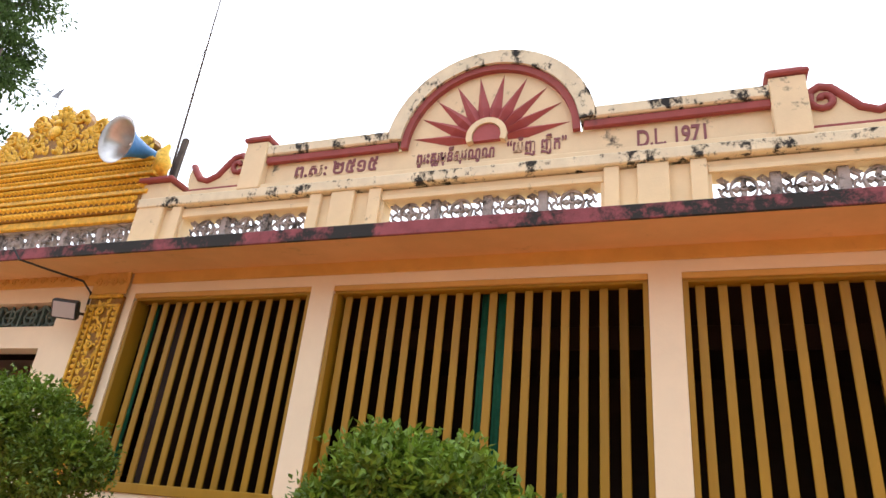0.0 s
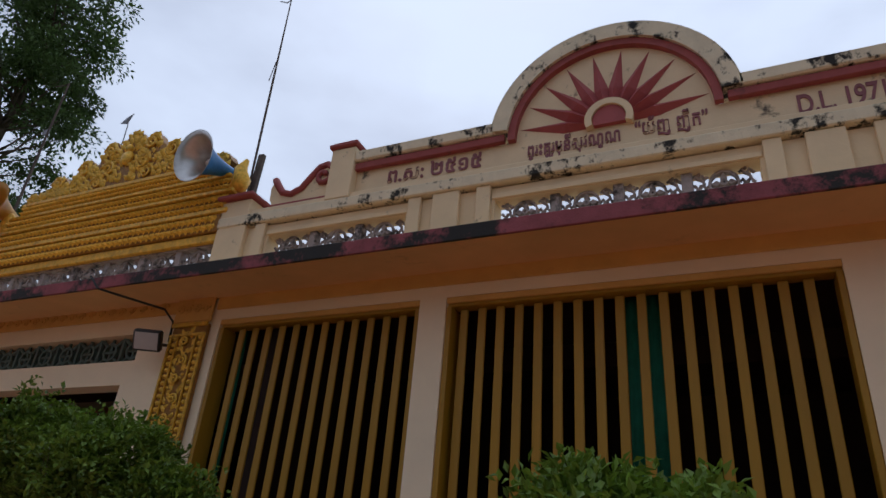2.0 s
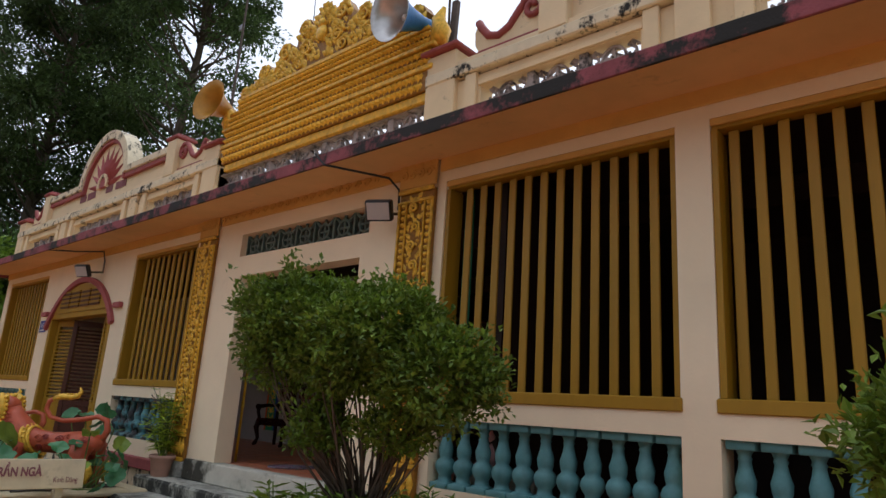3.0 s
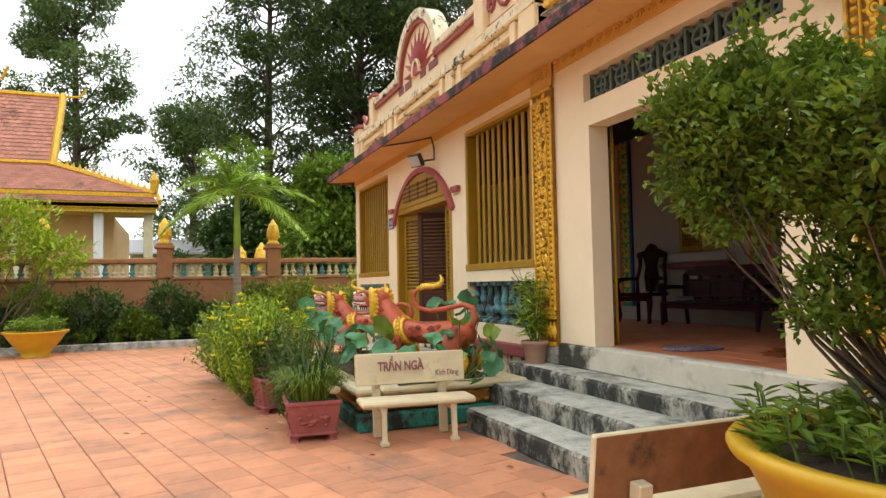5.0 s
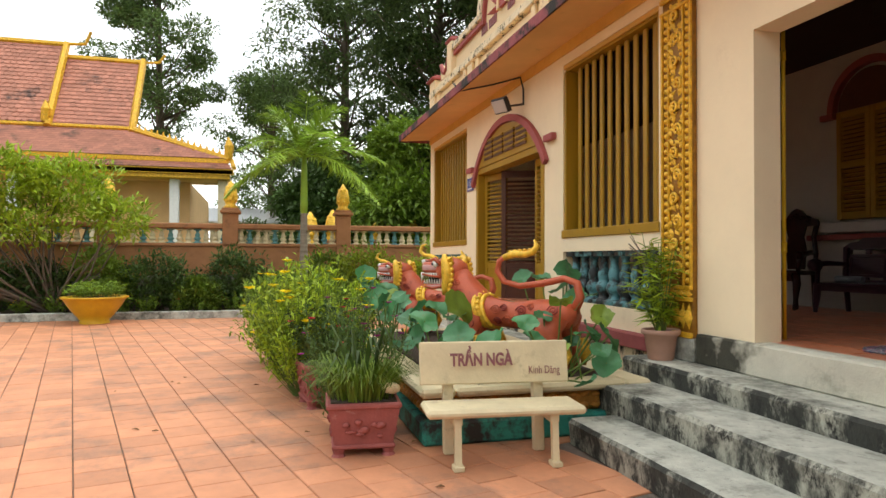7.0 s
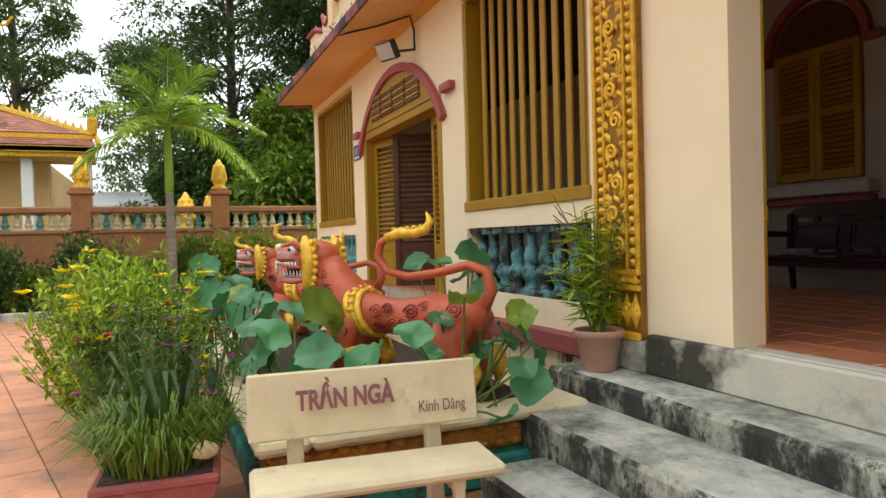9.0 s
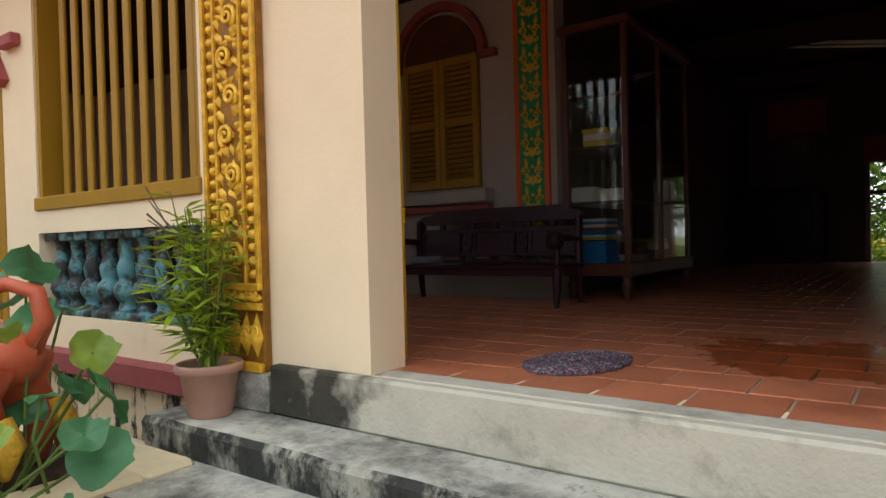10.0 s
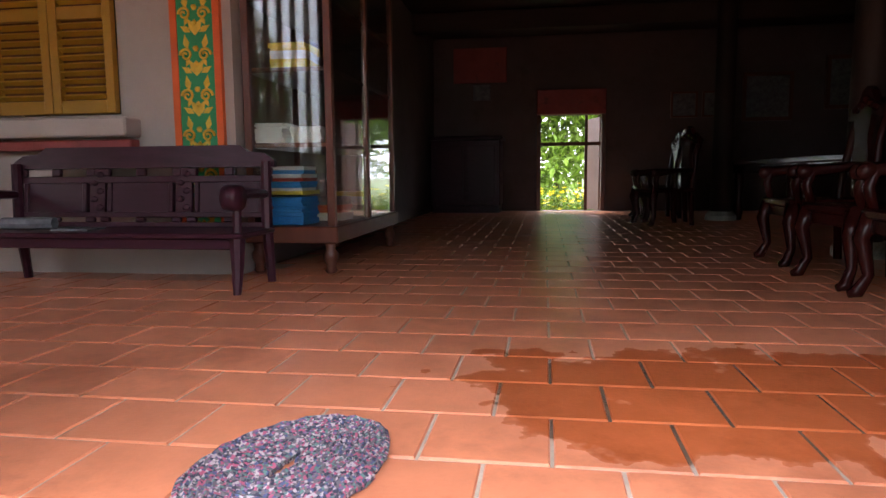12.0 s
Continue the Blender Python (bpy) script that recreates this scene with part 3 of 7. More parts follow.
def tracery(bm, x0, x1, z0, z1, y0=5.12, y1=5.17):
    """One cast tracery panel: flower in a ring between wavy bars."""
    cx, cz = (x0 + x1) / 2, (z0 + z1) / 2
    r = (z1 - z0) * 0.46
    ring(bm, cx, cz, r * 0.84, r, 0, 360, y0, y1, 18)
    for k in range(4):
        a = radians(90 * k)
        p = []
        for s, d in ((0.2, 0), (0.45, 0.22), (0.82, 0), (0.45, -0.22)):
            p.append((cx + r * (s * math.cos(a) - d * math.sin(a)), cz + r * (s * math.sin(a) + d * math.cos(a))))
        slab(bm, p, y0, y1)
    ring(bm, cx, cz, r * 0.1, r * 0.26, 0, 360, y0 - 0.01, y1, 10)
    for s in (-1, 1):
        xa = cx + s * r
        xb = x0 if s < 0 else x1
        for dz in (-0.5, 0.0, 0.5):
            pts = [(xa + (xb - xa) * t / 6, (y0 + y1) / 2, cz + dz * r * 1.5 + 0.022 * math.sin(t * 1.9) * s) for t in range(7)]
            tube(bm, pts, 0.014, 5)
        xm = (xa + xb) / 2
        pts = [(xm + 0.028 * math.sin(t * 1.25), (y0 + y1) / 2, z0 + (z1 - z0) * t / 10) for t in range(11)]
        tube(bm, pts, 0.014, 5)


def tracery_row(parent, x0, x1, n, z0=4.155, z1=4.40):
    s = (x1 - x0) / n
    for i in range(n):
        bm = bmesh.new()
        tracery(bm, x0 + i * s + 0.045, x0 + (i + 1) * s - 0.045, z0, z1)
        part("tracery_panel", bm, M_lattice, parent, "weathered pierced concrete tracery")
    for i in range(1, n):
        part("mullion", B(x0 + i * s - 0.042, x0 + i * s + 0.042, 5.1, 5.19, z0, z1, bev=0.006), M_lattice, parent, "pale concrete mullion")


def parapet(cx, east):
    """Cream parapet with a sunburst arch, posts and scrolls, centred on cx."""
    w = thing("parapet", pose(0, 0, 0), "cream roof parapet with rose sunburst arch and mould-stained coping", "parapet", "parapets", "structure")
    X = lambda x: cx + x
    H = 4.08
    ops = [(-H + 0.66, -1.86), (-1.0, 1.08), (1.98, H - 0.66)]
    # lower wall with tracery openings
    bm = bmesh.new()
    edges = [-H, ops[0][0], ops[0][1], ops[1][0], ops[1][1], ops[2][0], ops[2][1], H]
    for i in range(0, 8, 2):
        box(bm, X(edges[i]), X(edges[i + 1]), PF, PB, 3.86, 4.52)
    for a, b in ops:
        box(bm, X(a), X(b), PF, PB, 4.40, 4.52)
        box(bm, X(a), X(b), PF, PB, 3.86, 4.155)
    part("lower_wall", bm, M_parapet, w)
    for a, b in ops:
        tracery_row(w, X(a), X(b), 4 if b > -1.5 and a < 0 else 3)
    # raised frames and pilasters
    for a, b in ops:
        for u in (a - 0.16, b + 0.03):
            part("pilaster", B(X(u), X(u + 0.13), PF - 0.045, PF, 3.86, 4.535, bev=0.006), M_parapet, w)
        part("frame_head", B(X(a - 0.02), X(b + 0.02), PF - 0.02, PF, 4.405, 4.45, bev=0.004), M_parapet, w)
    for u in (-1.58, 1.39):
        part("pilaster", B(X(u), X(u + 0.26), PF - 0.05, PF, 3.86, 4.535, bev=0.006), M_parapet, w)
    # ledge
    part("ledge", B(X(-H), X(H), PF - 0.075, PB + 0.02, 4.54, 4.66, bev=0.012), M_coping, w, "cream ledge with black mould streaks")
    part("ledge_moulding", B(X(-H), X(H), PF - 0.035, PF, 4.665, 4.73, bev=0.01), M_parapet, w)
    # text panel
    P = 2.49
    part("text_panel", B(X(-P), X(P), PF + 0.03, PB - 0.001, 4.66, 4.989), M_parapet, w)
    part("panel_rule", B(X(-P), X(P), PF + 0.012, PF + 0.03, 4.735, 4.75), M_red, w, "thin oxide red rule")
    for s in (-1, 1):
        u, v = (X(-P), X(-0.93)) if s < 0 else (X(0.93), X(P))
        part("red_moulding", B(u, v, PF - 0.03, PF + 0.03, 4.99, 5.07, bev=0.008), M_red, w, "oxide red moulding")
        u, v = (X(-P), X(-1.02)) if s < 0 else (X(1.02), X(P))
        part("coping_wall", B(u, v, PF + 0.031, PB - 0.002, 4.9895, 5.075), M_parapet, w)
        part("coping", B(u, v, PF - 0.06, PB + 0.03, 5.075, 5.20, bev=0.015), M_coping, w, "cream coping blackened by mould")
        # post with red cap
        c = s * 2.625
        part("post", B(X(c - 0.14), X(c + 0.14), PF - 0.07, PB + 0.04, 4.665, 5.255, bev=0.01), M_parapet, w)
        bm = B(X(c - 0.17), X(c + 0.17), PF - 0.10, PB + 0.07, 5.26, 5.315, bev=0.015)
        box(bm, X(c - 0.14), X(c + 0.14), PF - 0.07, PB + 0.04, 5.315, 5.345, bev=0.012)
        part("post_cap", bm, M_red, w, "oxide red post cap")
        # scroll
        top = [(2.765, 5.02), (2.79, 5.12), (2.86, 5.17), (2.95, 5.15), (3.04, 5.05), (3.14, 4.93), (3.26, 4.88), (3.38, 4.92), (3.46, 5.02), (3.51, 5.10), (3.55, 5.00), (3.54, 4.86), (3.47, 4.74)]
        poly = [(X(s * x), z) for x, z in top] + [(X(s * 2.765), 4.74)]
        part("scroll", slab(bmesh.new(), poly, PF + 0.03, PB - 0.02), M_parapet, w)
        tube_pts = [(X(s * x), PF + 0.03, z) for x, z in top[:10]]
        curl = [(X(s * (2.885 + 0.11 * (1 - k / 14) * math.cos(k * 0.62 + 2.6))), PF + 0.02, 5.03 + 0.11 * (1 - k / 14) * math.sin(k * 0.62 + 2.6)) for k in range(12)]
        bm = tube(bmesh.new(), tube_pts, 0.04, 6)
        part("scroll_rim", bm, M_red, w, "oxide red rounded rim", smooth=True)
        part("scroll_curl", tube(bmesh.new(), curl, 0.032, 6), M_red, w, "oxide red spiral", smooth=True)
        part("scroll_rule", B(min(X(s * 2.77), X(s * 3.49)), max(X(s * 2.77), X(s * 3.49)), PF, PF + 0.05, 4.735, 4.775, bev=0.006), M_red, w, "oxide red rule")
        # end post
        c = s * (H - 0.19)
        part("end_post", B(X(c - 0.19), X(c + 0.19), PF - 0.06, PB + 0.06, 3.86, 4.86, bev=0.01), M_parapet, w)
        bm = B(X(c - 0.24), X(c + 0.24), PF - 0.12, PB + 0.12, 4.865, 4.92, bev=0.015)
        box(bm, X(c - 0.17), X(c + 0.17), PF - 0.05, PB + 0.05, 4.92, 4.97, bev=0.02)
        part("end_post_cap", bm, M_red, w, "dusty oxide red post cap")
    # sunburst arch
    cz = 4.99
    disc = arc(X(0), cz, 0.86, 0, 180, 28)
    part("sun_panel", slab(bmesh.new(), disc, PF + 0.03, PB), M_parapet, w)
    part("arch_coping", ring(bmesh.new(), X(0), cz, 0.90, 1.06, 6, 174, PF - 0.06, PB + 0.03, 32), M_coping, w, "cream arched coping blackened by mould")
    part("arch_moulding", ring(bmesh.new(), X(0), cz, 0.83, 0.897, 0, 180, PF - 0.03, PF + 0.03, 32), M_red, w, "oxide red arched moulding")
    n = 10
    for k in range(n):
        a0, a1 = 180 * k / n, 180 * (k + 1) / n
        am = radians((a0 + a1) / 2)
        bm = bmesh.new()
        ri, ro = 0.40, 0.81
        q = [(0.18, radians(a0)), (ri, radians(a0)), (ro, am), (ri, radians(a1)), (0.18, radians(a1))]
        vs = [bm.verts.new((X(r * math.cos(t)), PF + 0.029, cz + r * math.sin(t))) for r, t in q]
        vm = bm.verts.new((X(0.36 * math.cos(am)), PF - 0.035, cz + 0.36 * math.sin(am)))
        vb = bm.verts.new((X(0.18 * math.cos(am)), PF - 0.012, cz + 0.18 * math.sin(am)))
        for f in ((0, 1, vm), (1, 2, vm), (2, 3, vm), (3, 4, vm)):
            bm.faces.new((vs[f[0]], vs[f[1]], vm))
        bm.faces.new((vs[4], vb, vm)); bm.faces.new((vb, vs[0], vm))
        part("sun_ray", bm, M_redp, w, "faceted rose sun ray")
    part("sun_ring", ring(bmesh.new(), X(0), cz + 0.04, 0.145, 0.205, -20, 200, PF - 0.035, PF + 0.03, 20), M_parapet, w)
    part("sun_disc", slab(bmesh.new(), arc(X(0), cz + 0.04, 0.14, -20, 200, 18), PF - 0.015, PF + 0.03), M_redp, w, "rose sun disc")
    return w


pe = parapet(-1.68, True)
pw = parapet(-13.72, False)
# lettering
LY = PF + 0.026
words("date_lettering", "D.L. 1971", -0.285, LY, 4.752, 0.25, M_letter, pe, bold=0.005, label="raised maroon letters D.L. 1971", width=0.575)
words("year_lettering", "\u1796.\u179f: \u17e2\u17e5\u17e1\u17e5", -3.80, LY, 4.80, 0.22, M_letter, pe, bold=0.004, label="raised maroon Khmer year", width=0.96)
words("name_lettering", "\u1796\u17d2\u179a\u17c7\u1782\u17d2\u179a\u17bc\u1798\u17bb\u1793\u17b8\u179f\u17bb\u179c\u178e\u17d2\u178e", -2.40, LY, 4.81, 0.185, M_letter, pe, bold=0.004, label="raised maroon Khmer line", width=0.80)
words("name_lettering", "\u201c\u1799\u17d0\u1789 \u1789\u17b9\u1780\u201d", -1.48, LY, 4.83, 0.19, M_letter, pe, bold=0.004, label="raised maroon Khmer line", width=0.57)
for x, l in ((-14.75, 0.28), (-14.4, 0.42), (-13.6, 0.3), (-13.2, 0.45)):
    bm = bmesh.new()
    n = int(l / 0.07)
    for i in range(n):
        box(bm, x + i * 0.07, x + i * 0.07 + 0.05, LY - 0.01, LY + 0.004, 4.86, 4.99)
    part("lettering", bm, M_letter, pw, "worn unreadable maroon letters")

# ---- ground, steps ----
tagged(part("ground", B(-400, 400, -400, 400, -0.4, -0.03), M_earth), "earth and grass around the buildings", "ground", "", "structure")
tagged(part("courtyard_bed", B(-20.3, 12, -14, 5.0, -0.029, -0.012), M_grout), "cement bed between the courtyard tiles", "ground", "", "structure")
tagged(part("hall_floor", B(WX0 + 0.2, WX1 - 0.2, 5.13, 16.0, 0.0, ZF - 0.003), M_groutin), "cement bed of the hall floor", "floor", "", "structure")
SX0, SX1 = -9.42, -5.5


def weathered_step(name, x0, x1, y0, y1, z0, z1):
    bm = bmesh.new()
    n = 26
    rows = []
    prof = [(y1, z0), (y0 + 0.01, z0), (y0, z1 - 0.03), (y0 + 0.02, z1 - 0.004), (y0 + 0.05, z1), (y1, z1)]
    for i in range(n + 1):
        x = x0 + (x1 - x0) * i / n
        j = 0.012
        rows.append([bm.verts.new((x, y + (j * noise.noise((x * 4, y * 9, z * 9)) if k in (2, 3, 4) else 0), z + (0.6 * j * noise.noise((x * 5, 3 + y * 9, z * 9)) if k in (3, 4) else 0))) for k, (y, z) in enumerate(prof)])
    for a, b in zip(rows, rows[1:]):
        for k in range(len(prof)):
            l = (k + 1) % len(prof)
            bm.faces.new((a[k], a[l], b[l], b[k])).material_index = 1 if k in (1, 2) else 0
    for f in (bm.faces.new(rows[0]), bm.faces.new(rows[-1][::-1])):
        f.material_index = 1
    return part(name, bm, [M_step, M_riser])


steps = [weathered_step("step", -9.15, -5.3, 3.85, 5.0, 0.0, 0.18), weathered_step("step", -9.42, -5.2, 4.21, 5.0, 0.181, 0.37), weathered_step("step", -9.74, -5.1, 4.63, 5.0, 0.371, 0.52)]
steps.append(part("step_base", B(-9.735, -9.43, 4.66, 5.0, 0.0, 0.369), M_riser))
steps.append(part("step_base", B(-9.415, -9.155, 4.24, 4.99, 0.0, 0.18), M_riser))
for s in steps:
    tagged(s, "grey concrete entrance step streaked with black mould", "step", "entrance steps", "structure")
tagged(part("threshold", B(-9.21, -5.95, 4.935, 4.999, 0.521, ZF + 0.004, bev=0.012), M_cement), "cracked pale cement threshold, black with mould at one end", "threshold", "", "structure")
tagged(part("threshold_bed", B(DX0 + 0.001, DX1 - 0.001, 5.0, 5.135, 0.521, ZF + 0.004, bev=0.012), M_cement), "pale cement sill inside the main doorway", "threshold", "", "structure")
tagged(part("panel_foot", B(-9.66, -9.22, 4.93, 5.0, 0.521, 0.70, bev=0.008), M_step), "grey cement foot below the carved panel", "trim", "", "structure")
tagged(part("panel_foot", B(-5.94, -5.48, 4.93, 5.0, 0.521, 0.70, bev=0.008), M_step), "grey cement foot below the carved panel", "trim", "", "structure")

# ---- rooms behind the front wall ----
IW0, IW1 = -11.1, -10.2
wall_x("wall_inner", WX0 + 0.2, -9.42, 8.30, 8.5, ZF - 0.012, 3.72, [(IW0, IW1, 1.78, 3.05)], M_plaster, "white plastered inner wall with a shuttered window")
tagged(part("wall_inner_west", B(-9.62, -9.42, 8.5, 16.0, ZF - 0.012, 3.72), M_plastershade), "white plastered inner side wall", "wall", "", "structure")
wall_x("wall_back", WX0, WX1, 16.0, 16.2, 0.0, 3.92, [(-7.55, -6.52, ZF, 2.38)], M_plastershade, "white plastered back wall with an open door")
# Two unseen partitions, added to keep window light out of the hall.
tagged(part("wall_side_room", B(-5.0, -4.86, YB, 9.2, ZF - 0.012, 3.72), M_ceil), "unseen dark timber partition added to block window light", "wall", "", "structure")
tagged(part("wall_side_room_back", B(-4.859, WX1 - 0.2, 9.06, 9.2, ZF - 0.012, 3.72), M_ceil), "unseen dark timber partition added to block window light", "wall", "", "structure")
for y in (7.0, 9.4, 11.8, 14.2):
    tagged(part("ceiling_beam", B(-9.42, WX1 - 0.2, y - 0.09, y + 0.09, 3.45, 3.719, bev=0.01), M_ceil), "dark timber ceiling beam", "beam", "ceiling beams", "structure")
# trees' leaves and limbs
def leaf_mesh(bm, p, d, up, l, w, mi=0, fold=0.25):
    d = d.normalized()
    s = d.cross(up)
    s = s.normalized() if s.length > 1e-4 else d.orthogonal().normalized()
    n = s.cross(d)
    a = bm.verts.new(p)
    b = bm.verts.new(p + d * l * 0.5 + s * w * 0.5 + n * w * fold)
    c = bm.verts.new(p + d * l)
    e = bm.verts.new(p + d * l * 0.5 - s * w * 0.5 + n * w * fold)
    bm.faces.new((a, b, c)).material_index = mi
    bm.faces.new((a, c, e)).material_index = mi


class Leaves:
    """Collects many leaves fast and makes one mesh of them."""
    def __init__(self):
        self.v, self.f = [], []

    def add(self, p, d, l, w, rng, fold=0.25):
        d = d.normalized()
        s = d.cross(Vector((rng.uniform(-0.5, 0.5), rng.uniform(-0.5, 0.5), 1)))
        s = s.normalized() if s.length > 1e-4 else d.orthogonal().normalized()
        n = s.cross(d)
        k = len(self.v)
        self.v += [p, p + d * l * 0.45 + s * w * 0.5 + n * w * fold, p + d * l, p + d * l * 0.45 - s * w * 0.5 + n * w * fold]
        self.f += [(k, k + 1, k + 2), (k, k + 2, k + 3)]

    def make(self, name, material, parent=None, label=""):
        me = bpy.data.meshes.new(name)
        me.from_pydata([tuple(v) for v in self.v], [], self.f)
        me.materials.append(material)
        ob = new(name, me)
        if parent:
            ob.parent = parent
        if label:
            ob["label"] = label
        return ob


def rvec(rng):
    while True:
        v = Vector((rng.uniform(-1, 1), rng.uniform(-1, 1), rng.uniform(-1, 1)))
        if 0.05 < v.length < 1:
            return v.normalized()

# ---- carved and gilded work ----
def spiral(bm, cx, cz, r, turns, y, flip=1, rad=0.012, a0=0.0, n=18):
    pts = [(cx + flip * r * (1 - 0.85 * k / n) * math.cos(a0 + turns * 6.283 * k / n), y - 0.012 * k / n, cz + r * (1 - 0.85 * k / n) * math.sin(a0 + turns * 6.283 * k / n)) for k in range(n + 1)]
    tube(bm, pts, [rad * (1.1 - 0.5 * k / n) for k in range(n + 1)], 6)


def petal(bm, x, z, ang, l, w, y, h=0.02):
    """A pointed raised leaf lying on the plane y."""
    ca, sa = math.cos(radians(ang)), math.sin(radians(ang))
    P = lambda u, v, d: bm.verts.new((x + u * ca - v * sa, y - d, z + u * sa + v * ca))
    a, b, c, e = P(0, 0, 0), P(l * 0.45, w / 2, 0), P(l, 0, 0), P(l * 0.45, -w / 2, 0)
    t = P(l * 0.45, 0, h)
    for p, q in ((a, b), (b, c), (c, e), (e, a)):
        bm.faces.new((p, q, t))


def bead(bm, x, y, z, r):
    top = bm.verts.new((x, y - r, z))
    n = 6
    ringv = [bm.verts.new((x + r * math.cos(6.283 * i / n), y, z + r * math.sin(6.283 * i / n))) for i in range(n)]
    mid = [bm.verts.new((x + 0.75 * r * math.cos(6.283 * i / n), y - 0.66 * r, z + 0.75 * r * math.sin(6.283 * i / n))) for i in range(n)]
    for i in range(n):
        j = (i + 1) % n
        bm.faces.new((ringv[i], ringv[j], mid[j], mid[i]))
        bm.faces.new((mid[i], mid[j], top))


def carved_panel(x0, x1):
    """Tall gilded pilaster with scrolling foliage between bead rows."""
    w = thing("carved_panel", pose(0, 0, 0), "gilded carved pilaster with scrolling foliage beside the doorway", "pilaster", "gilded pilasters", "structure")
    cx, hw = (x0 + x1) / 2, (x1 - x0) / 2
    y = Y0 - 0.045
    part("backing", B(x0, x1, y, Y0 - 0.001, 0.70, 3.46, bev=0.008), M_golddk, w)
    for a, b in ((x0, x0 + 0.025), (x1 - 0.025, x1), (x0 + 0.095, x0 + 0.11), (x1 - 0.11, x1 - 0.095)):
        part("rail", B(a, b, y - 0.022, y, 1.10, 3.36, bev=0.004), M_gold, w)
    for a, b in ((0.70, 0.745), (0.985, 1.02), (1.075, 1.11), (3.33, 3.36), (3.43, 3.47)):
        part("cross_rail", B(x0 - 0.004, x1 + 0.004, y - 0.03, y, a, b, bev=0.006), M_gold, w)
    bm = bmesh.new()
    z = 1.15
    while z < 3.32:
        bead(bm, x0 + 0.06, y, z, 0.025); bead(bm, x1 - 0.06, y, z, 0.025)
        z += 0.062
    part("bead_rows", bm, M_goldleaf, w, "rows of gilded beads", smooth=True)
    bm = bmesh.new()
    z, s = 1.18, 1
    rng_c = random.Random(3)
    while z < 3.25:
        spiral(bm, cx + s * 0.02, z + 0.07, 0.055, 1.7, y - 0.012, s, 0.013, -1.2)
        petal(bm, cx - s * 0.02, z + 0.15, 90 + s * 35, 0.10, 0.05, y, 0.03)
        petal(bm, cx + s * 0.05, z + 0.13, 60 * s if s > 0 else 120, 0.085, 0.045, y, 0.026)
        petal(bm, cx - s * 0.075, z + 0.02, 90 + s * 20, 0.085, 0.04, y, 0.024)
        petal(bm, cx - s * 0.06, z - 0.02, 90 + s * 60, 0.07, 0.04, y, 0.024)
        petal(bm, cx + s * 0.075, z - 0.02, 90 - s * 50, 0.05, 0.035, y, 0.02)
        bead(bm, cx - s * 0.055, y, z + 0.115, 0.018)
        for q in range(7):
            petal(bm, cx + rng_c.uniform(-0.085, 0.085), z + rng_c.uniform(-0.03, 0.15), rng_c.uniform(20, 160), rng_c.uniform(0.045, 0.08), 0.03, y, rng_c.uniform(0.018, 0.034))
        z += 0.185
        s = -s
    part("foliage_scroll", bm, M_goldleaf, w, "gilded scrolling foliage", smooth=True)
    bm = bmesh.new()
    for zz, zh in ((0.87, 0.105), (1.045, 0.028)):
        for i in range(5):
            x = x0 + 0.05 + (x1 - x0 - 0.1) * i / 4
            petal(bm, x, zz - zh, 90, zh * 2, 0.085, y, 0.045)
            spiral(bm, x, zz + 0.01, min(0.036, zh), 1.3, y - 0.01, 1 if i % 2 else -1, 0.01)
    part("base_leaves", bm, M_goldleaf, w, "gilded upright leaves", smooth=True)
    part("capital", B(x0 - 0.015, x1 + 0.015, Y0 - 0.06, Y0 - 0.0265, 3.48, 3.74, bev=0.01), M_ochre, w, "ochre capital under the eaves")
    bm = bmesh.new()
    for i in range(4):
        x = x0 + 0.06 + (x1 - x0 - 0.12) * i / 3
        spiral(bm, x, 3.61, 0.05, 1.5, Y0 - 0.065, 1 if i % 2 else -1, 0.012)
        petal(bm, x, 3.65, 90, 0.08, 0.06, Y0 - 0.06, 0.03)
    part("capital_carving", bm, M_ochre, w, smooth=True)


carved_panel(-9.66, -9.26)
carved_panel(-5.93, -5.49)
# carved ochre frieze between the pilasters
bm = bmesh.new()
x = -9.15
while x < -6.0:
    spiral(bm, x, 3.68, 0.05, 1.5, Y0 - 0.03, 1, 0.012)
    petal(bm, x + 0.07, 3.64, 60, 0.10, 0.05, Y0 - 0.025, 0.02)
    x += 0.15
tagged(part("frieze_carving", bm, M_ochre, smooth=True), "ochre scrolled frieze carving above the doorway", "trim", "", "structure")


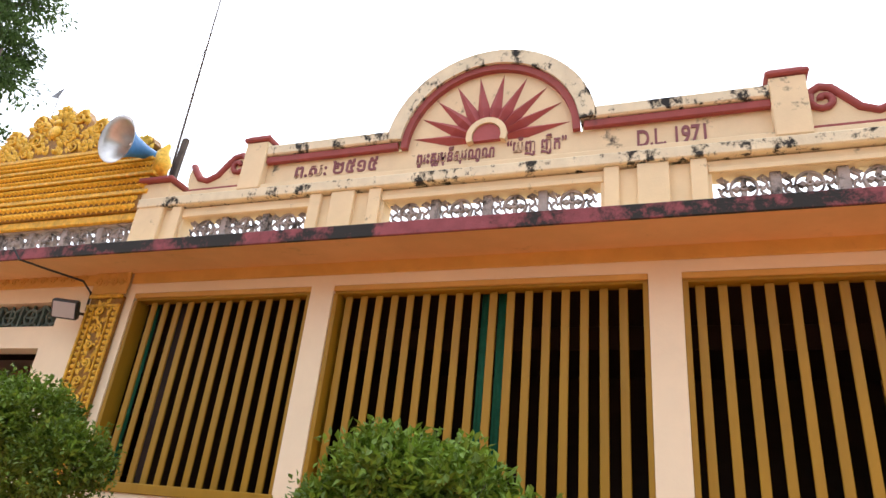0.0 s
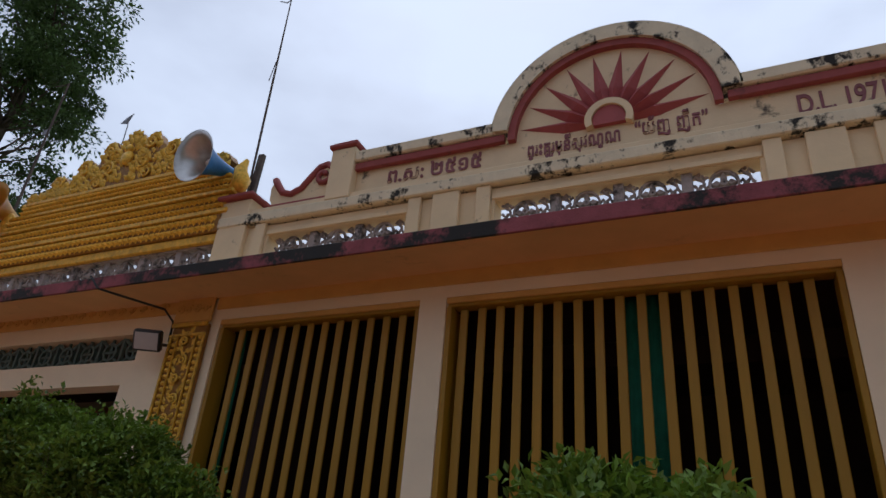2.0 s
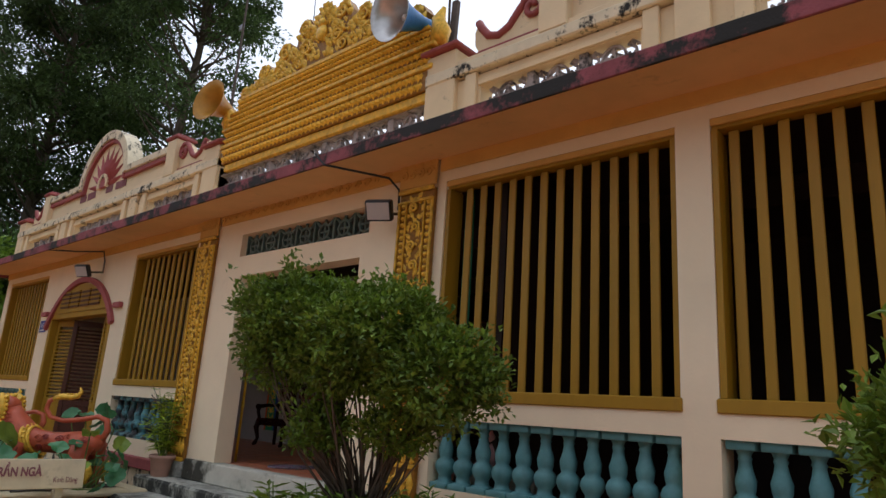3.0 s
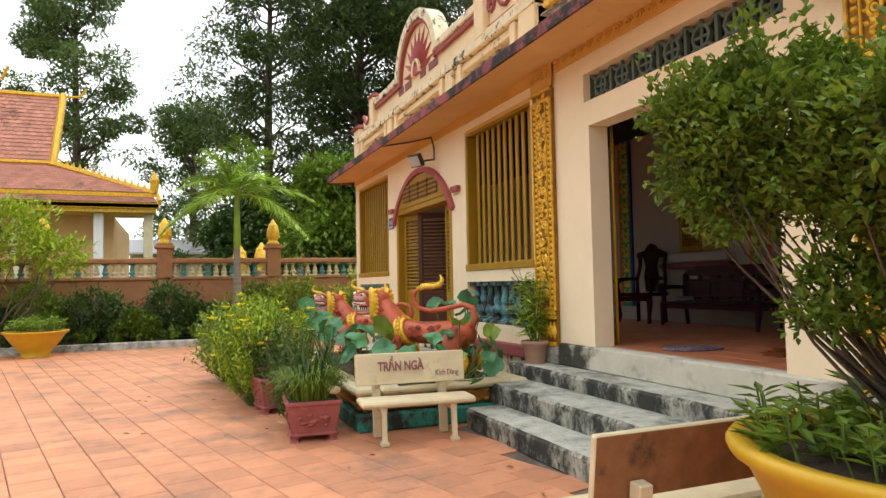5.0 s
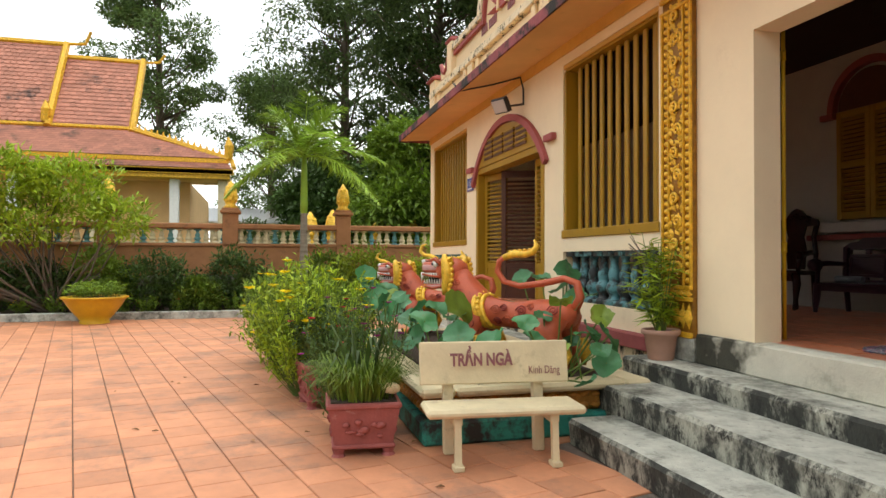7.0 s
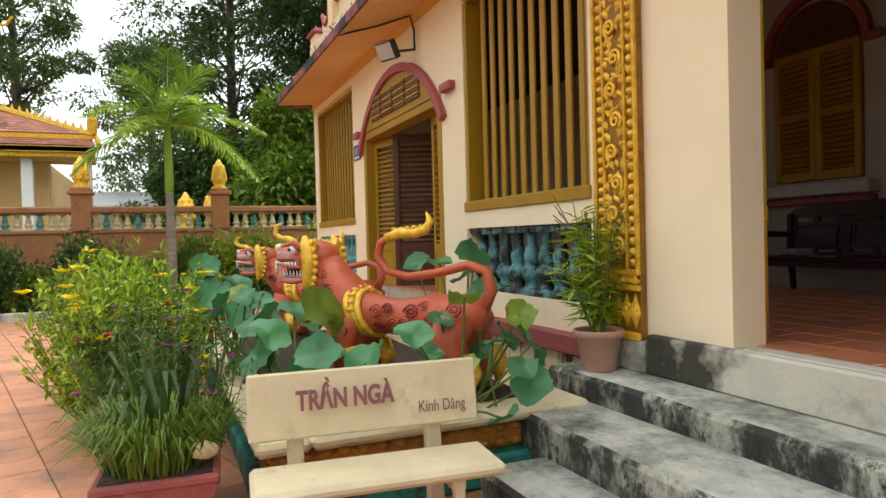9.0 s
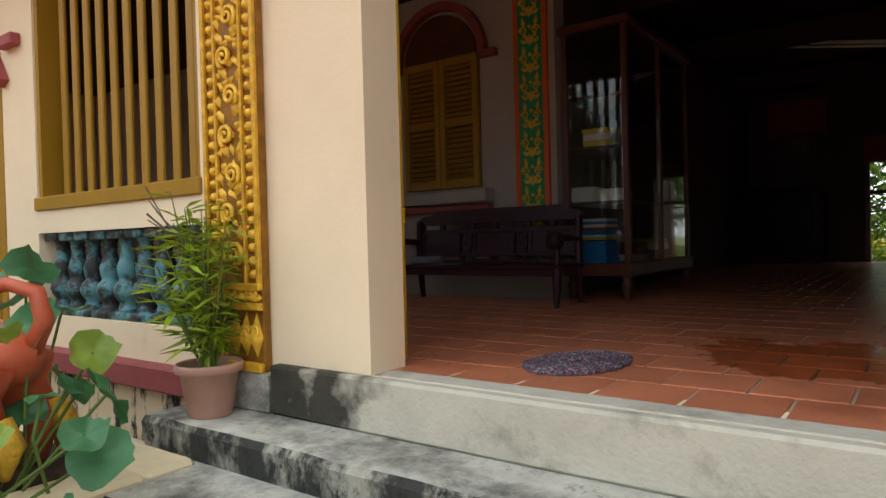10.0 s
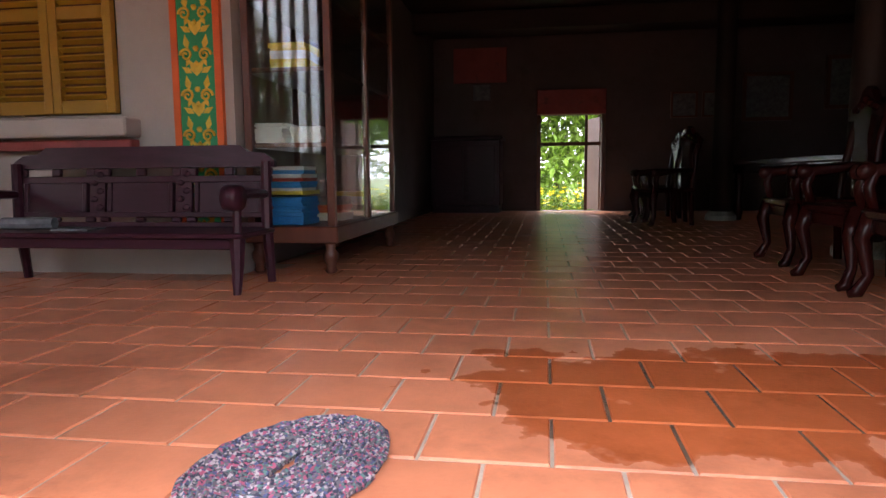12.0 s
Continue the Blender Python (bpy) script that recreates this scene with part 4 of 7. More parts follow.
def pediment():
    w = thing("gilded_pediment", pose(0, 0, 0), "gilded tiered temple pediment with flame-shaped crest above the entrance", "pediment", "", "structure")
    cx = -7.63
    yb = 5.24
    # tiers: half width, z0, z1, front y
    tiers = [(1.86, 4.42, 4.52, 5.03), (1.90, 4.52, 4.74, 5.00), (1.95, 4.74, 4.80, 4.975), (1.92, 4.80, 4.99, 5.01), (1.97, 4.99, 5.04, 4.97), (1.90, 5.04, 5.21, 5.02), (1.86, 5.21, 5.26, 4.99), (1.70, 5.26, 5.40, 5.02), (1.64, 5.40, 5.46, 5.0)]
    for i, (hw, z0, z1, y) in enumerate(tiers):
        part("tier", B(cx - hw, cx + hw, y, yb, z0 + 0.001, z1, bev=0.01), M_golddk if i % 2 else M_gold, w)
    rows = [(1.88, 4.525, 0.105, 5.0), (1.88, 4.63, 0.105, 5.0), (1.90, 4.805, 0.09, 5.01), (1.90, 4.895, 0.09, 5.01), (1.88, 5.045, 0.08, 5.02), (1.88, 5.125, 0.08, 5.02), (1.68, 5.265, 0.065, 5.02), (1.68, 5.33, 0.065, 5.02)]
    for hw, z, h, y in rows:
        bm = bmesh.new()
        step = h * 0.78
        n = int(2 * hw / step)
        for i in range(n):
            x = cx - hw + step * (i + 0.5)
            petal(bm, x, z, 90, h, step * 0.80, y, 0.06)
            bead(bm, x, y - 0.02, z + h * 0.42, h * 0.16)
            petal(bm, x + step / 2, z + h, -90, h * 0.8, step * 0.55, y, 0.03)
        part("leaf_row", bm, M_goldleaf, w, "row of small gilded leaves", smooth=False)
    # crest outline, stepped flames
    prof = [(1.66, 5.40), (1.76, 5.48), (1.71, 5.57), (1.61, 5.61), (1.50, 5.53), (1.40, 5.50), (1.36, 5.63), (1.26, 5.78), (1.14, 5.81), (1.03, 5.71), (0.95, 5.64), (0.92, 5.79), (0.83, 5.94), (0.70, 5.98), (0.59, 5.89), (0.53, 5.86), (0.50, 6.03), (0.42, 6.17), (0.31, 6.18), (0.22, 6.08), (0.17, 6.05), (0.15, 6.18), (0.07, 6.27), (0, 6.30)]
    def crest_top(u):
        for (xa, za), (xb, zb) in zip(prof, prof[1:]):
            if min(xa, xb) <= u <= max(xa, xb):
                return za + (zb - za) * (u - xa) / (xb - xa)
        return 5.46
    poly = [(cx + x, z) for x, z in prof] + [(cx - x, z) for x, z in prof[-2::-1]]
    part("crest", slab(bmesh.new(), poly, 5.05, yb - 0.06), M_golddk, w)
    bm = bmesh.new()
    for hx, hz, r in ((1.62, 5.5, 0.08), (1.20, 5.68, 0.11), (0.76, 5.84, 0.12), (0.36, 6.04, 0.12), (0.3, 5.75, 0.12), (0.85, 5.6, 0.1), (0.42, 5.58, 0.1), (1.25, 5.53, 0.08)):
        for s in (-1, 1):
            spiral(bm, cx + s * hx, hz, r, 1.8, 5.04, s, r * 0.17)
            for a in (20, 60, 100, 140):
                petal(bm, cx + s * (hx + 0.2 * r), hz + r * 0.5, 90 - s * (a - 70), r * 0.9, r * 0.45, 5.05, 0.05)
    rc = random.Random(8)
    for k in range(420):
        hx = rc.uniform(-1.6, 1.6)
        top = crest_top(abs(hx)) - 0.13
        zz = rc.uniform(5.46, max(top, 5.52))
        petal(bm, cx + hx, zz, 90 - 40 * hx / 1.6 + rc.uniform(-50, 50), rc.uniform(0.08, 0.15), rc.uniform(0.04, 0.07), 5.05, rc.uniform(0.03, 0.06))
    for x, z in prof[1:]:
        for s in (-1, 1):
            petal(bm, cx + s * x * 0.97, z - 0.11, 90 - s * 20, 0.13, 0.075, 5.05, 0.05)
    blob(bm, (cx, 5.03, 5.86), (0.10, 0.05, 0.11), 2)
    blob(bm, (cx, 5.02, 6.0), (0.06, 0.04, 0.06), 2)
    for a in range(0, 181, 20):
        petal(bm, cx + 0.15 * math.cos(radians(a)), 5.95 + 0.12 * math.sin(radians(a)), a, 0.16, 0.08, 5.05, 0.05)
    part("crest_carving", bm, M_goldleaf, w, "gilded crest carving of curling foliage", smooth=True)
    for s in (-1, 1):
        bm = bmesh.new()
        x = cx + s * 1.92
        pts = [(x, 5.08, 5.05), (x + s * 0.06, 5.06, 5.18), (x + s * 0.02, 5.05, 5.32), (x + s * 0.10, 5.04, 5.42)]
        tube(bm, pts, [0.09, 0.1, 0.07, 0.02], 8)
        part("corner_finial", bm, M_goldleaf, w, "gilded corner flame", smooth=True)
    # tracery strip below
    part("strip_sill", B(-9.635, -5.765, PF, PB, 3.86, 4.02), M_parapet, w)
    tracery_row(w, -9.62, -5.78, 7)
    part("strip_head", B(-9.635, -5.765, PF + 0.02, PB, 4.40, 4.419), M_lattice, w)
    return w


pediment()


# ---- tracery over the doorway ----
w = thing("transom_grille", pose(0, 0, 0), "grey-green pierced transom tracery above the doorway", "grille", "", "structure")
n = 7
s = (TX1 - TX0) / n
for i in range(n):
    bm = bmesh.new()
    a, b = TX0 + i * s, TX0 + (i + 1) * s
    cx, cz = (a + b) / 2, (TZ0 + TZ1) / 2
    r = (TZ1 - TZ0) / 2
    y0, y1 = 5.08, 5.12
    ring(bm, cx, cz, r * 0.55, r * 0.75, 0, 360, y0, y1, 8)
    for k in range(4):
        an = radians(45 + 90 * k)
        tube(bm, [(cx + r * 0.7 * math.cos(an), 5.1, cz + r * 0.7 * math.sin(an)), (cx + s * 0.48 * (1 if math.cos(an) > 0 else -1), 5.1, cz + r * 0.97 * (1 if math.sin(an) > 0 else -1))], 0.02, 6)
    tube(bm, [(cx - r * 0.6, 5.1, cz), (cx + r * 0.6, 5.1, cz)], 0.016, 6)
    tube(bm, [(cx, 5.1, cz - r), (cx, 5.1, cz + r)], 0.016, 6)
    for x in (a + 0.008, b - 0.008):
        box(bm, x - 0.008, x + 0.008, y0, y1, TZ0, TZ1)
    part("tracery_panel", bm, M_grille, w)


# ---- arched side door ----
w = thing("door_1", pose(0, 0, 0), "mustard louvred double door under a rose arch, one leaf ajar", "door", "", "structure")
cx = (AX0 + AX1) / 2
part("door_jamb", B(AX0, AX0 + 0.10, 4.99, 5.19, 0.56, AZ, bev=0.006), M_olive, w)
part("door_jamb", B(AX1 - 0.10, AX1, 4.99, 5.19, 0.56, AZ, bev=0.006), M_olive, w)
part("door_head", B(AX0 + 0.101, AX1 - 0.101, 4.99, 5.19, AZ - 0.09, AZ, bev=0.006), M_olive, w)
R_, CZ_ = 1.68, 1.62
a0 = math.degrees(math.acos(1.42 / R_))
seg = arc(cx, CZ_, R_ - 0.1, a0 + 4, 180 - a0 - 4, 24)
part("tympanum", slab(bmesh.new(), [(x, max(z, AZ + 0.001)) for x, z in seg], 4.975, 4.999), M_olive, w, "mustard arched panel")
part("arch_moulding", ring(bmesh.new(), cx, CZ_, R_ - 0.09, R_, a0 - 1, 181 - a0, 4.94, 4.998, 28), M_redp, w, "rose arched moulding")
for s in (-1, 1):
    x = cx + s * 1.52
    part("arch_stop", B(x - 0.12, x + 0.12, 4.93, 4.998, 2.70, 2.78, bev=0.008), M_redp, w, "rose moulding end block")
for k in range(-2, 2):
    x0 = cx + k * 0.42 + 0.03
    for j in range(4):
        z = 2.80 + j * 0.075
        if (abs(x0 + 0.18 - cx) / 1.2) ** 2 + ((z - 2.65) / 0.5) ** 2 < 0.95:
            # No real gap here: a dark-coloured strip gives the shade between louvres.
            bm = B(x0, x0 + 0.36, 4.955, 4.974, z, z + 0.028)
            part("louvre", bm, M_doorwood, w, "dark strip for the shaded gap between louvres")
            part("louvre", B(x0, x0 + 0.36, 4.948, 4.974, z + 0.034, z + 0.06), M_olive, w)


def louvred_leaf(name, parent, m, W, H, material):
    """A shutter leaf: stiles, rails, sloping slats and a lower panel; m is its hinge line."""
    e = part(name, B(0, 0.07, -0.02, 0.02, 0, H, bev=0.004), material, parent, at=m)
    part("stile", B(W - 0.07, W, -0.02, 0.02, 0, H, bev=0.004), material, e)
    for a, b in ((0, 0.10), (0.62, 0.70), (H - 0.10, H)):
        part("rail", B(0.071, W - 0.071, -0.018, 0.018, a, b, bev=0.004), material, e)
    part("lower_panel", B(0.072, W - 0.072, -0.008, 0.008, 0.101, 0.619), material, e)
    z = 0.72
    sl = None
    while z < H - 0.13:
        if sl is None:
            bm = bmesh.new()
            box(bm, 0.068, W - 0.068, -0.022, 0.022, -0.005, 0.005, m=pose(0, 0, 0, 38))
            sl = part("slat", bm, material, e, at=pose(0, 0, z))
        else:
            o = new("slat", sl.data)
            o.parent, o.matrix_basis = e, pose(0, 0, z)
        z += 0.062
    return e


LH = AZ - 0.1 - 0.56
louvred_leaf("door_leaf", w, pose(AX0 + 0.10, 5.12, 0.56, 0, 0, 12), 0.60, LH, M_olive)
louvred_leaf("door_leaf", w, pose(AX0 + 0.72, 5.15, 0.56, 0, 0, 62), 0.60, LH, M_doorwood)
louvred_leaf("door_leaf", w, pose(AX1 - 0.10, 5.12, 0.56, 0, 0, 172), 0.62, LH, M_olive)
tagged(part("door_step", B(AX0 - 0.1, AX1 + 0.1, 4.55, 5.0, 0.0, 0.36, bev=0.02), M_step), "grey concrete step before the side door", "step", "", "structure")
sg = tagged(part("house_number_plate", B(-15.20, -14.90, 4.985, 4.999, 2.42, 2.63, bev=0.004), M_signblue), "dark blue enamel house number plate 151", "sign")
for k, ch in enumerate("151"):
    words("number_digit", ch, -15.14 + 0.07 * k, 4.984, 2.50, 0.13, M_white, sg, "white digit " + ch, depth=0.002)
part("number_bar", B(-15.15, -14.95, 4.981, 4.984, 2.445, 2.468), M_white, sg, "small unreadable white line")

# ---- yellow pipes of the folding gate at the door jambs ----
for x in (-8.752, -6.59):
    p = thing("gate_pipe", pose(x, 5.34, ZF + 0.004), "upright chipped yellow gate pipe at the doorway", "pipe", "gate pipes")
    part("tube", lathe(bmesh.new(), [(0.015, 0), (0.015, 2.96)], 12), M_pipe, p, smooth=True)
    for z in (0.62, 2.0):
        part("collar", lathe(bmesh.new(), [(0.018, z), (0.023, z + 0.008), (0.019, z + 0.02), (0.019, z + 0.06), (0.023, z + 0.068), (0.018, z + 0.076)], 12), M_pipe, p, smooth=True)


# ---- floodlights, cables, horns, poles ----
def floodlight(x, y, z, turn, wx):
    q = pose(0, 0, 0, 28, 0, turn)
    f = thing("floodlight", pose(x, y, z), "small black floodlight on a bracket under the eaves", "floodlight", "floodlights")
    part("housing", B(-0.13, 0.13, -0.03, 0.05, -0.10, 0.10, bev=0.015), M_blackp, f, at=q)
    part("lens", B(-0.108, 0.108, -0.036, -0.031, -0.08, 0.08), M_lamp, f, "pale glass lens", at=q)
    part("bracket", tube(bmesh.new(), [(0, 0.02, 0), (wx * 0.5, 0.12, 0.0), (wx, 5.002 - y, 0.03)], 0.016, 6), M_pole, f)
    part("fins", B(-0.10, 0.10, 0.051, 0.075, -0.06, 0.06, bev=0.005), M_grey, f, at=q)


floodlight(-5.98, 4.74, 3.24, 28, 0.04)
floodlight(-12.85, 4.70, 3.30, 25, 0.05)
tagged(part("cable", tube(bmesh.new(), [(-6.55, 4.365, 3.80), (-6.4, 4.37, 3.66), (-6.2, 4.55, 3.62), (-6.0, 4.85, 3.60), (-5.95, 4.95, 3.5), (-5.95, 4.96, 3.3)], 0.012, 5), M_cable), "black cable sagging under the eaves", "cable")
tagged(part("cable", tube(bmesh.new(), [(-13.9, 4.36, 3.84), (-13.7, 4.4, 3.68), (-13.2, 4.7, 3.66), (-12.75, 4.93, 3.66), (-12.72, 4.96, 3.5), (-12.72, 4.96, 3.3)], 0.012, 5), M_cable), "black cable sagging under the eaves", "cable")


def horn(m, body, bell_in, label):
    h = thing("horn_loudspeaker", m, label, "loudspeaker", "horn loudspeakers")
    prof = [(0.05, 0.0), (0.06, 0.1), (0.085, 0.2), (0.12, 0.3), (0.17, 0.38), (0.225, 0.43)]
    part("horn", lathe(bmesh.new(), prof, 24, cap=False), body, h, smooth=True)
    part("bell", lathe(bmesh.new(), [(r - 0.006, z + 0.001) for r, z in prof[:-1]] + [(0.228, 0.437), (0.232, 0.433)], 24, cap=False), bell_in, h, smooth=True)
    part("driver", lathe(bmesh.new(), [(0.0, -0.14), (0.07, -0.13), (0.075, -0.02), (0.05, 0.0)], 16), body, h, smooth=True)
    part("cone", lathe(bmesh.new(), [(0.03, 0.2), (0.03, 0.28), (0.0, 0.3)], 10), bell_in, h, smooth=True)
    return h


horn(look((-5.87, 5.12, 5.33), (-5.92, 4.57, 5.23)) @ pose(0, 0, 0, 180) @ Matrix.Diagonal((1.28, 1.28, 1.28, 1)), M_blue, M_alu, "horn loudspeaker with aluminium bell and blue back on the parapet")
horn(look((-9.72, 5.28, 5.35), (-9.62, 4.72, 5.40)) @ pose(0, 0, 0, 180) @ Matrix.Diagonal((1.32, 1.32, 1.32, 1)), M_horn, M_horn, "ochre painted horn loudspeaker on the parapet")
tagged(part("horn_bracket", tube(bmesh.new(), [(-5.82, 5.22, 5.34), (-5.78, 5.26, 5.2), (-5.7, 5.22, 4.95)], 0.02, 6), M_pole), "rusty bracket of the loudspeaker", "bracket")
tagged(part("horn_bracket", tube(bmesh.new(), [(-9.73, 5.38, 5.34), (-9.75, 5.36, 5.15), (-9.76, 5.26, 4.94)], 0.02, 6), M_pole), "rusty bracket of the loudspeaker", "bracket")
pl = thing("antenna_mast", pose(-5.92, 5.48, 3.98), "thin rusty antenna mast tied to a wooden post", "mast", "masts")
part("post", B(-0.04, 0.04, -0.03, 0.03, 0, 1.85, bev=0.006), M_pole, pl, at=pose(0.0, 0, 0, 0, 2, 0))
part("rod", lathe(bmesh.new(), [(0.016, 0), (0.014, 3.0), (0.008, 4.45)], 8), M_pole, pl, at=pose(0.05, -0.04, 0, 0, -1.5, 0))
part("tip", tube(bmesh.new(), [(-0.30, 0, 4.55), (-0.13, -0.04, 4.42), (-0.06, -0.04, 4.45)], 0.008, 5), M_pole, pl)
part("tie", tube(bmesh.new(), [(-0.10, -0.04, 3.02), (-0.05, -0.06, 3.2), (-0.06, -0.04, 3.32)], 0.006, 5), M_pole, pl)
pl = thing("antenna_mast", pose(-10.62, 5.6, 3.98), "thin rusty antenna mast tied to a wooden post", "mast", "masts")
part("rod", lathe(bmesh.new(), [(0.026, 0), (0.022, 3.0), (0.014, 4.4)], 8), M_pole, pl)
part("tip", tube(bmesh.new(), [(-0.35, 0, 4.42), (-0.1, 0, 4.38), (0, 0, 4.4)], 0.008, 5), M_pole, pl)
part("vane", B(-0.12, 0.02, -0.005, 0.005, 3.35, 3.45), M_grey, pl)
pl = thing("weather_vane", pose(-8.05, 5.16, 6.05), "small grey vane on a wire above the pediment", "vane")
part("wire", tube(bmesh.new(), [(0, 0, 0), (0.02, 0, 0.3), (0, 0, 0.52), (-0.03, 0, 0.62)], 0.007, 5), M_pole, pl)
part("blade", slab(bmesh.new(), [(-0.16, 0.58), (-0.02, 0.54), (0.05, 0.70), (-0.05, 0.66)], -0.004, 0.004), M_grey, pl)

# green cloths hanging behind the bars
for x0, x1, z0, z1 in ((-1.65, -1.53, 1.6, 3.58), (-1.50, -1.37, 1.6, 3.58), (-5.34, -5.24, 1.6, 3.58), (-9.95, -9.86, 2.0, 3.58)):
    bm = bmesh.new()
    n = 9
    rows = []
    for i in range(n):
        x = x0 + (x1 - x0) * i / (n - 1)
        y = 5.232 + 0.010 * math.sin(i * 1.7)
        rows.append((bm.verts.new((x, y, z0)), bm.verts.new((x, y, z1)), bm.verts.new((x, y + 0.006, z1)), bm.verts.new((x, y + 0.006, z0))))
    for p, q in zip(rows, rows[1:]):
        for k in range(4):
            bm.faces.new((p[k], q[k], q[(k + 1) % 4], p[(k + 1) % 4]))
    tagged(part("curtain", bm, M_cloth, smooth=True), "narrow green cloth hanging behind the window bars", "curtain", "green curtains")

# ---- concrete benches ----
def concrete_bench(m, lettered, back_mat, label):
    """Bench along local x, facing local -y."""
    b = thing("garden_bench", m, label, "bench", "garden benches")
    L = 1.03 if lettered else 1.14
    bm = bmesh.new()
    box(bm, 0, L, -0.37, -0.03, 0.325, 0.378, bev=0.018)
    part("seat", bm, M_bench, b)
    br = pose(0, 0.0, 0.47, -8)
    part("backrest", B(0, L, -0.02, 0.02, 0, 0.285, bev=0.008), M_bench, b, at=br)
    if back_mat is not None:
        part("back_face", B(0.004, L - 0.004, 0.0205, 0.024, 0.004, 0.281), back_mat, b, "rough brown unpainted back", at=br)
    for x in (0.20, L - 0.20):
        leg = tube(bmesh.new(), [(x, -0.30, 0.335), (x, -0.33, 0.02)], 0.03, 4)
        part("front_leg", box(leg, x - 0.035, x + 0.035, -0.38, -0.29, 0.0, 0.035, bev=0.006), M_bench, b)
        bm = bmesh.new()
        box(bm, x - 0.035, x + 0.035, -0.04, 0.03, 0, 0.55, bev=0.006, m=pose(0, 0.03, 0.0, -6))
        part("back_leg", bm, M_bench, b)
        part("brace", B(x - 0.03, x + 0.03, -0.32, -0.03, 0.27, 0.324, bev=0.005), M_bench, b)
    if lettered:
        words("lettering", "TRẦN NGÀ", 0, 0, 0, 0.115, M_letter, b, "faded maroon capitals", depth=0.0015, bold=0.004, width=0.43, m=pose(0.20, -0.037, 0.60, 82))
        words("small_lettering", "Kính Dâng", 0, 0, 0, 0.075, M_letter, b, "faint handwritten maroon words", depth=0.0012, width=0.22, m=pose(0.745, -0.028, 0.535, 82))
    return b


# the lettered bench faces the walker; its twin stands across the steps
concrete_bench(pose(-9.13, 2.75, 0, 0, 0, 84), True, None, "cream concrete bench with maroon lettering beside a planter")
concrete_bench(pose(-5.60, 3.97, 0, 0, 0, 270), False, M_benchback, "cream concrete bench with raw brown back before the steps")


# ---- guardian lion statue: one mesh ----
def lion_mesh():
    bm = bmesh.new()
    RED, GOLD, PINK, WHITE, BLK, SW = 0, 1, 2, 3, 4, 5
    # body from rump to neck, x forward
    tube(bm, [(-0.02, 0, 0.50), (0.08, 0, 0.53), (0.3, 0, 0.52), (0.6, 0, 0.50), (0.85, 0, 0.53), (1.0, 0, 0.62), (1.12, 0, 0.76), (1.2, 0, 0.88)],
         [0.08, 0.145, 0.150, 0.128, 0.145, 0.165, 0.145, 0.125], 16, RED)
    for s in (-1, 1):
        tube(bm, [(0.12, s * 0.12, 0.52), (0.16, s * 0.16, 0.36), (0.06, s * 0.17, 0.2), (0.1, s * 0.17, 0.05), (0.18, s * 0.17, 0.03)], [0.13, 0.12, 0.07, 0.06, 0.055], 10, RED)
        tube(bm, [(0.92, s * 0.12, 0.5), (0.96, s * 0.15, 0.34), (0.92, s * 0.16, 0.18), (0.94, s * 0.16, 0.05), (1.03, s * 0.16, 0.03)], [0.12, 0.10, 0.075, 0.065, 0.06], 10, RED)
        for px in (0.2, 1.05):
            blob(bm, (px, s * 0.165, 0.045), (0.08, 0.065, 0.045), 1, mi=GOLD)
        tube(bm, [(0.02, s * 0.19, 0.3), (-0.02, s * 0.19, 0.18), (0.0, s * 0.19, 0.05)], [0.05, 0.06, 0.02], 6, GOLD)
        tube(bm, [(0.86, s * 0.18, 0.3), (0.82, s * 0.18, 0.18), (0.84, s * 0.18, 0.06)], [0.05, 0.06, 0.02], 6, GOLD)
        # spiral curls in low relief
        for x, z, r in ((0.12, 0.58, 0.055), (0.26, 0.50, 0.06), (0.42, 0.56, 0.055), (0.55, 0.47, 0.05), (0.68, 0.56, 0.05), (0.14, 0.42, 0.055), (0.90, 0.62, 0.06), (0.98, 0.48, 0.06), (0.90, 0.42, 0.05), (1.05, 0.70, 0.05), (1.10, 0.82, 0.04), (0.16, 0.32, 0.045), (0.34, 0.60, 0.035), (0.35, 0.43, 0.04), (0.47, 0.48, 0.04), (0.60, 0.58, 0.035), (0.66, 0.45, 0.04), (1.0, 0.58, 0.045), (1.12, 0.74, 0.035)):
            pts = []
            for k in range(20):
                a = k * 0.68
                rr = r * (1 - k / 21)
                px, pz = x + rr * math.cos(a), z + rr * math.sin(a)
                zc, R = (0.52, 0.152) if px < 0.95 else (0.62 + (px - 1.0) * 1.1, 0.165)
                base = math.sqrt(max(R * R - (pz - zc) ** 2, 0.004))
                if z < 0.45:
                    base = max(base, 0.215)
                pts.append((px, s * (base - 0.004), pz))
            tube(bm, pts, 0.0075, 4, RED if (int(x * 100) % 3) else SW)
    # harness
    for x, z, r in ((0.80, 0.53, 0.162), (0.84, 0.535, 0.166), (0.88, 0.545, 0.170)):
        c = [(x + 0.12 * math.sin(0.5) * 0 + 0.05 * math.cos(t), r * math.sin(t), z + r * math.cos(t)) for t in [6.283 * k / 18 for k in range(19)]]
        tube(bm, c, 0.024, 6, GOLD)
    for k in range(10):
        t = -1.4 + 2.8 * k / 9
        blob(bm, (0.84 + 0.05 * math.cos(t), 0.182 * math.sin(t), 0.535 + 0.182 * math.cos(t)), (0.03, 0.02, 0.02), 1, mi=GOLD)
    # head
    blob(bm, (1.26, 0, 0.93), (0.17, 0.15, 0.14), 2, mi=RED)
    box(bm, 1.30, 1.55, -0.115, 0.115, 0.90, 1.02, bev=0.03, mi=PINK)
    box(bm, 1.28, 1.50, -0.10, 0.10, 0.74, 0.80, bev=0.02, mi=PINK)
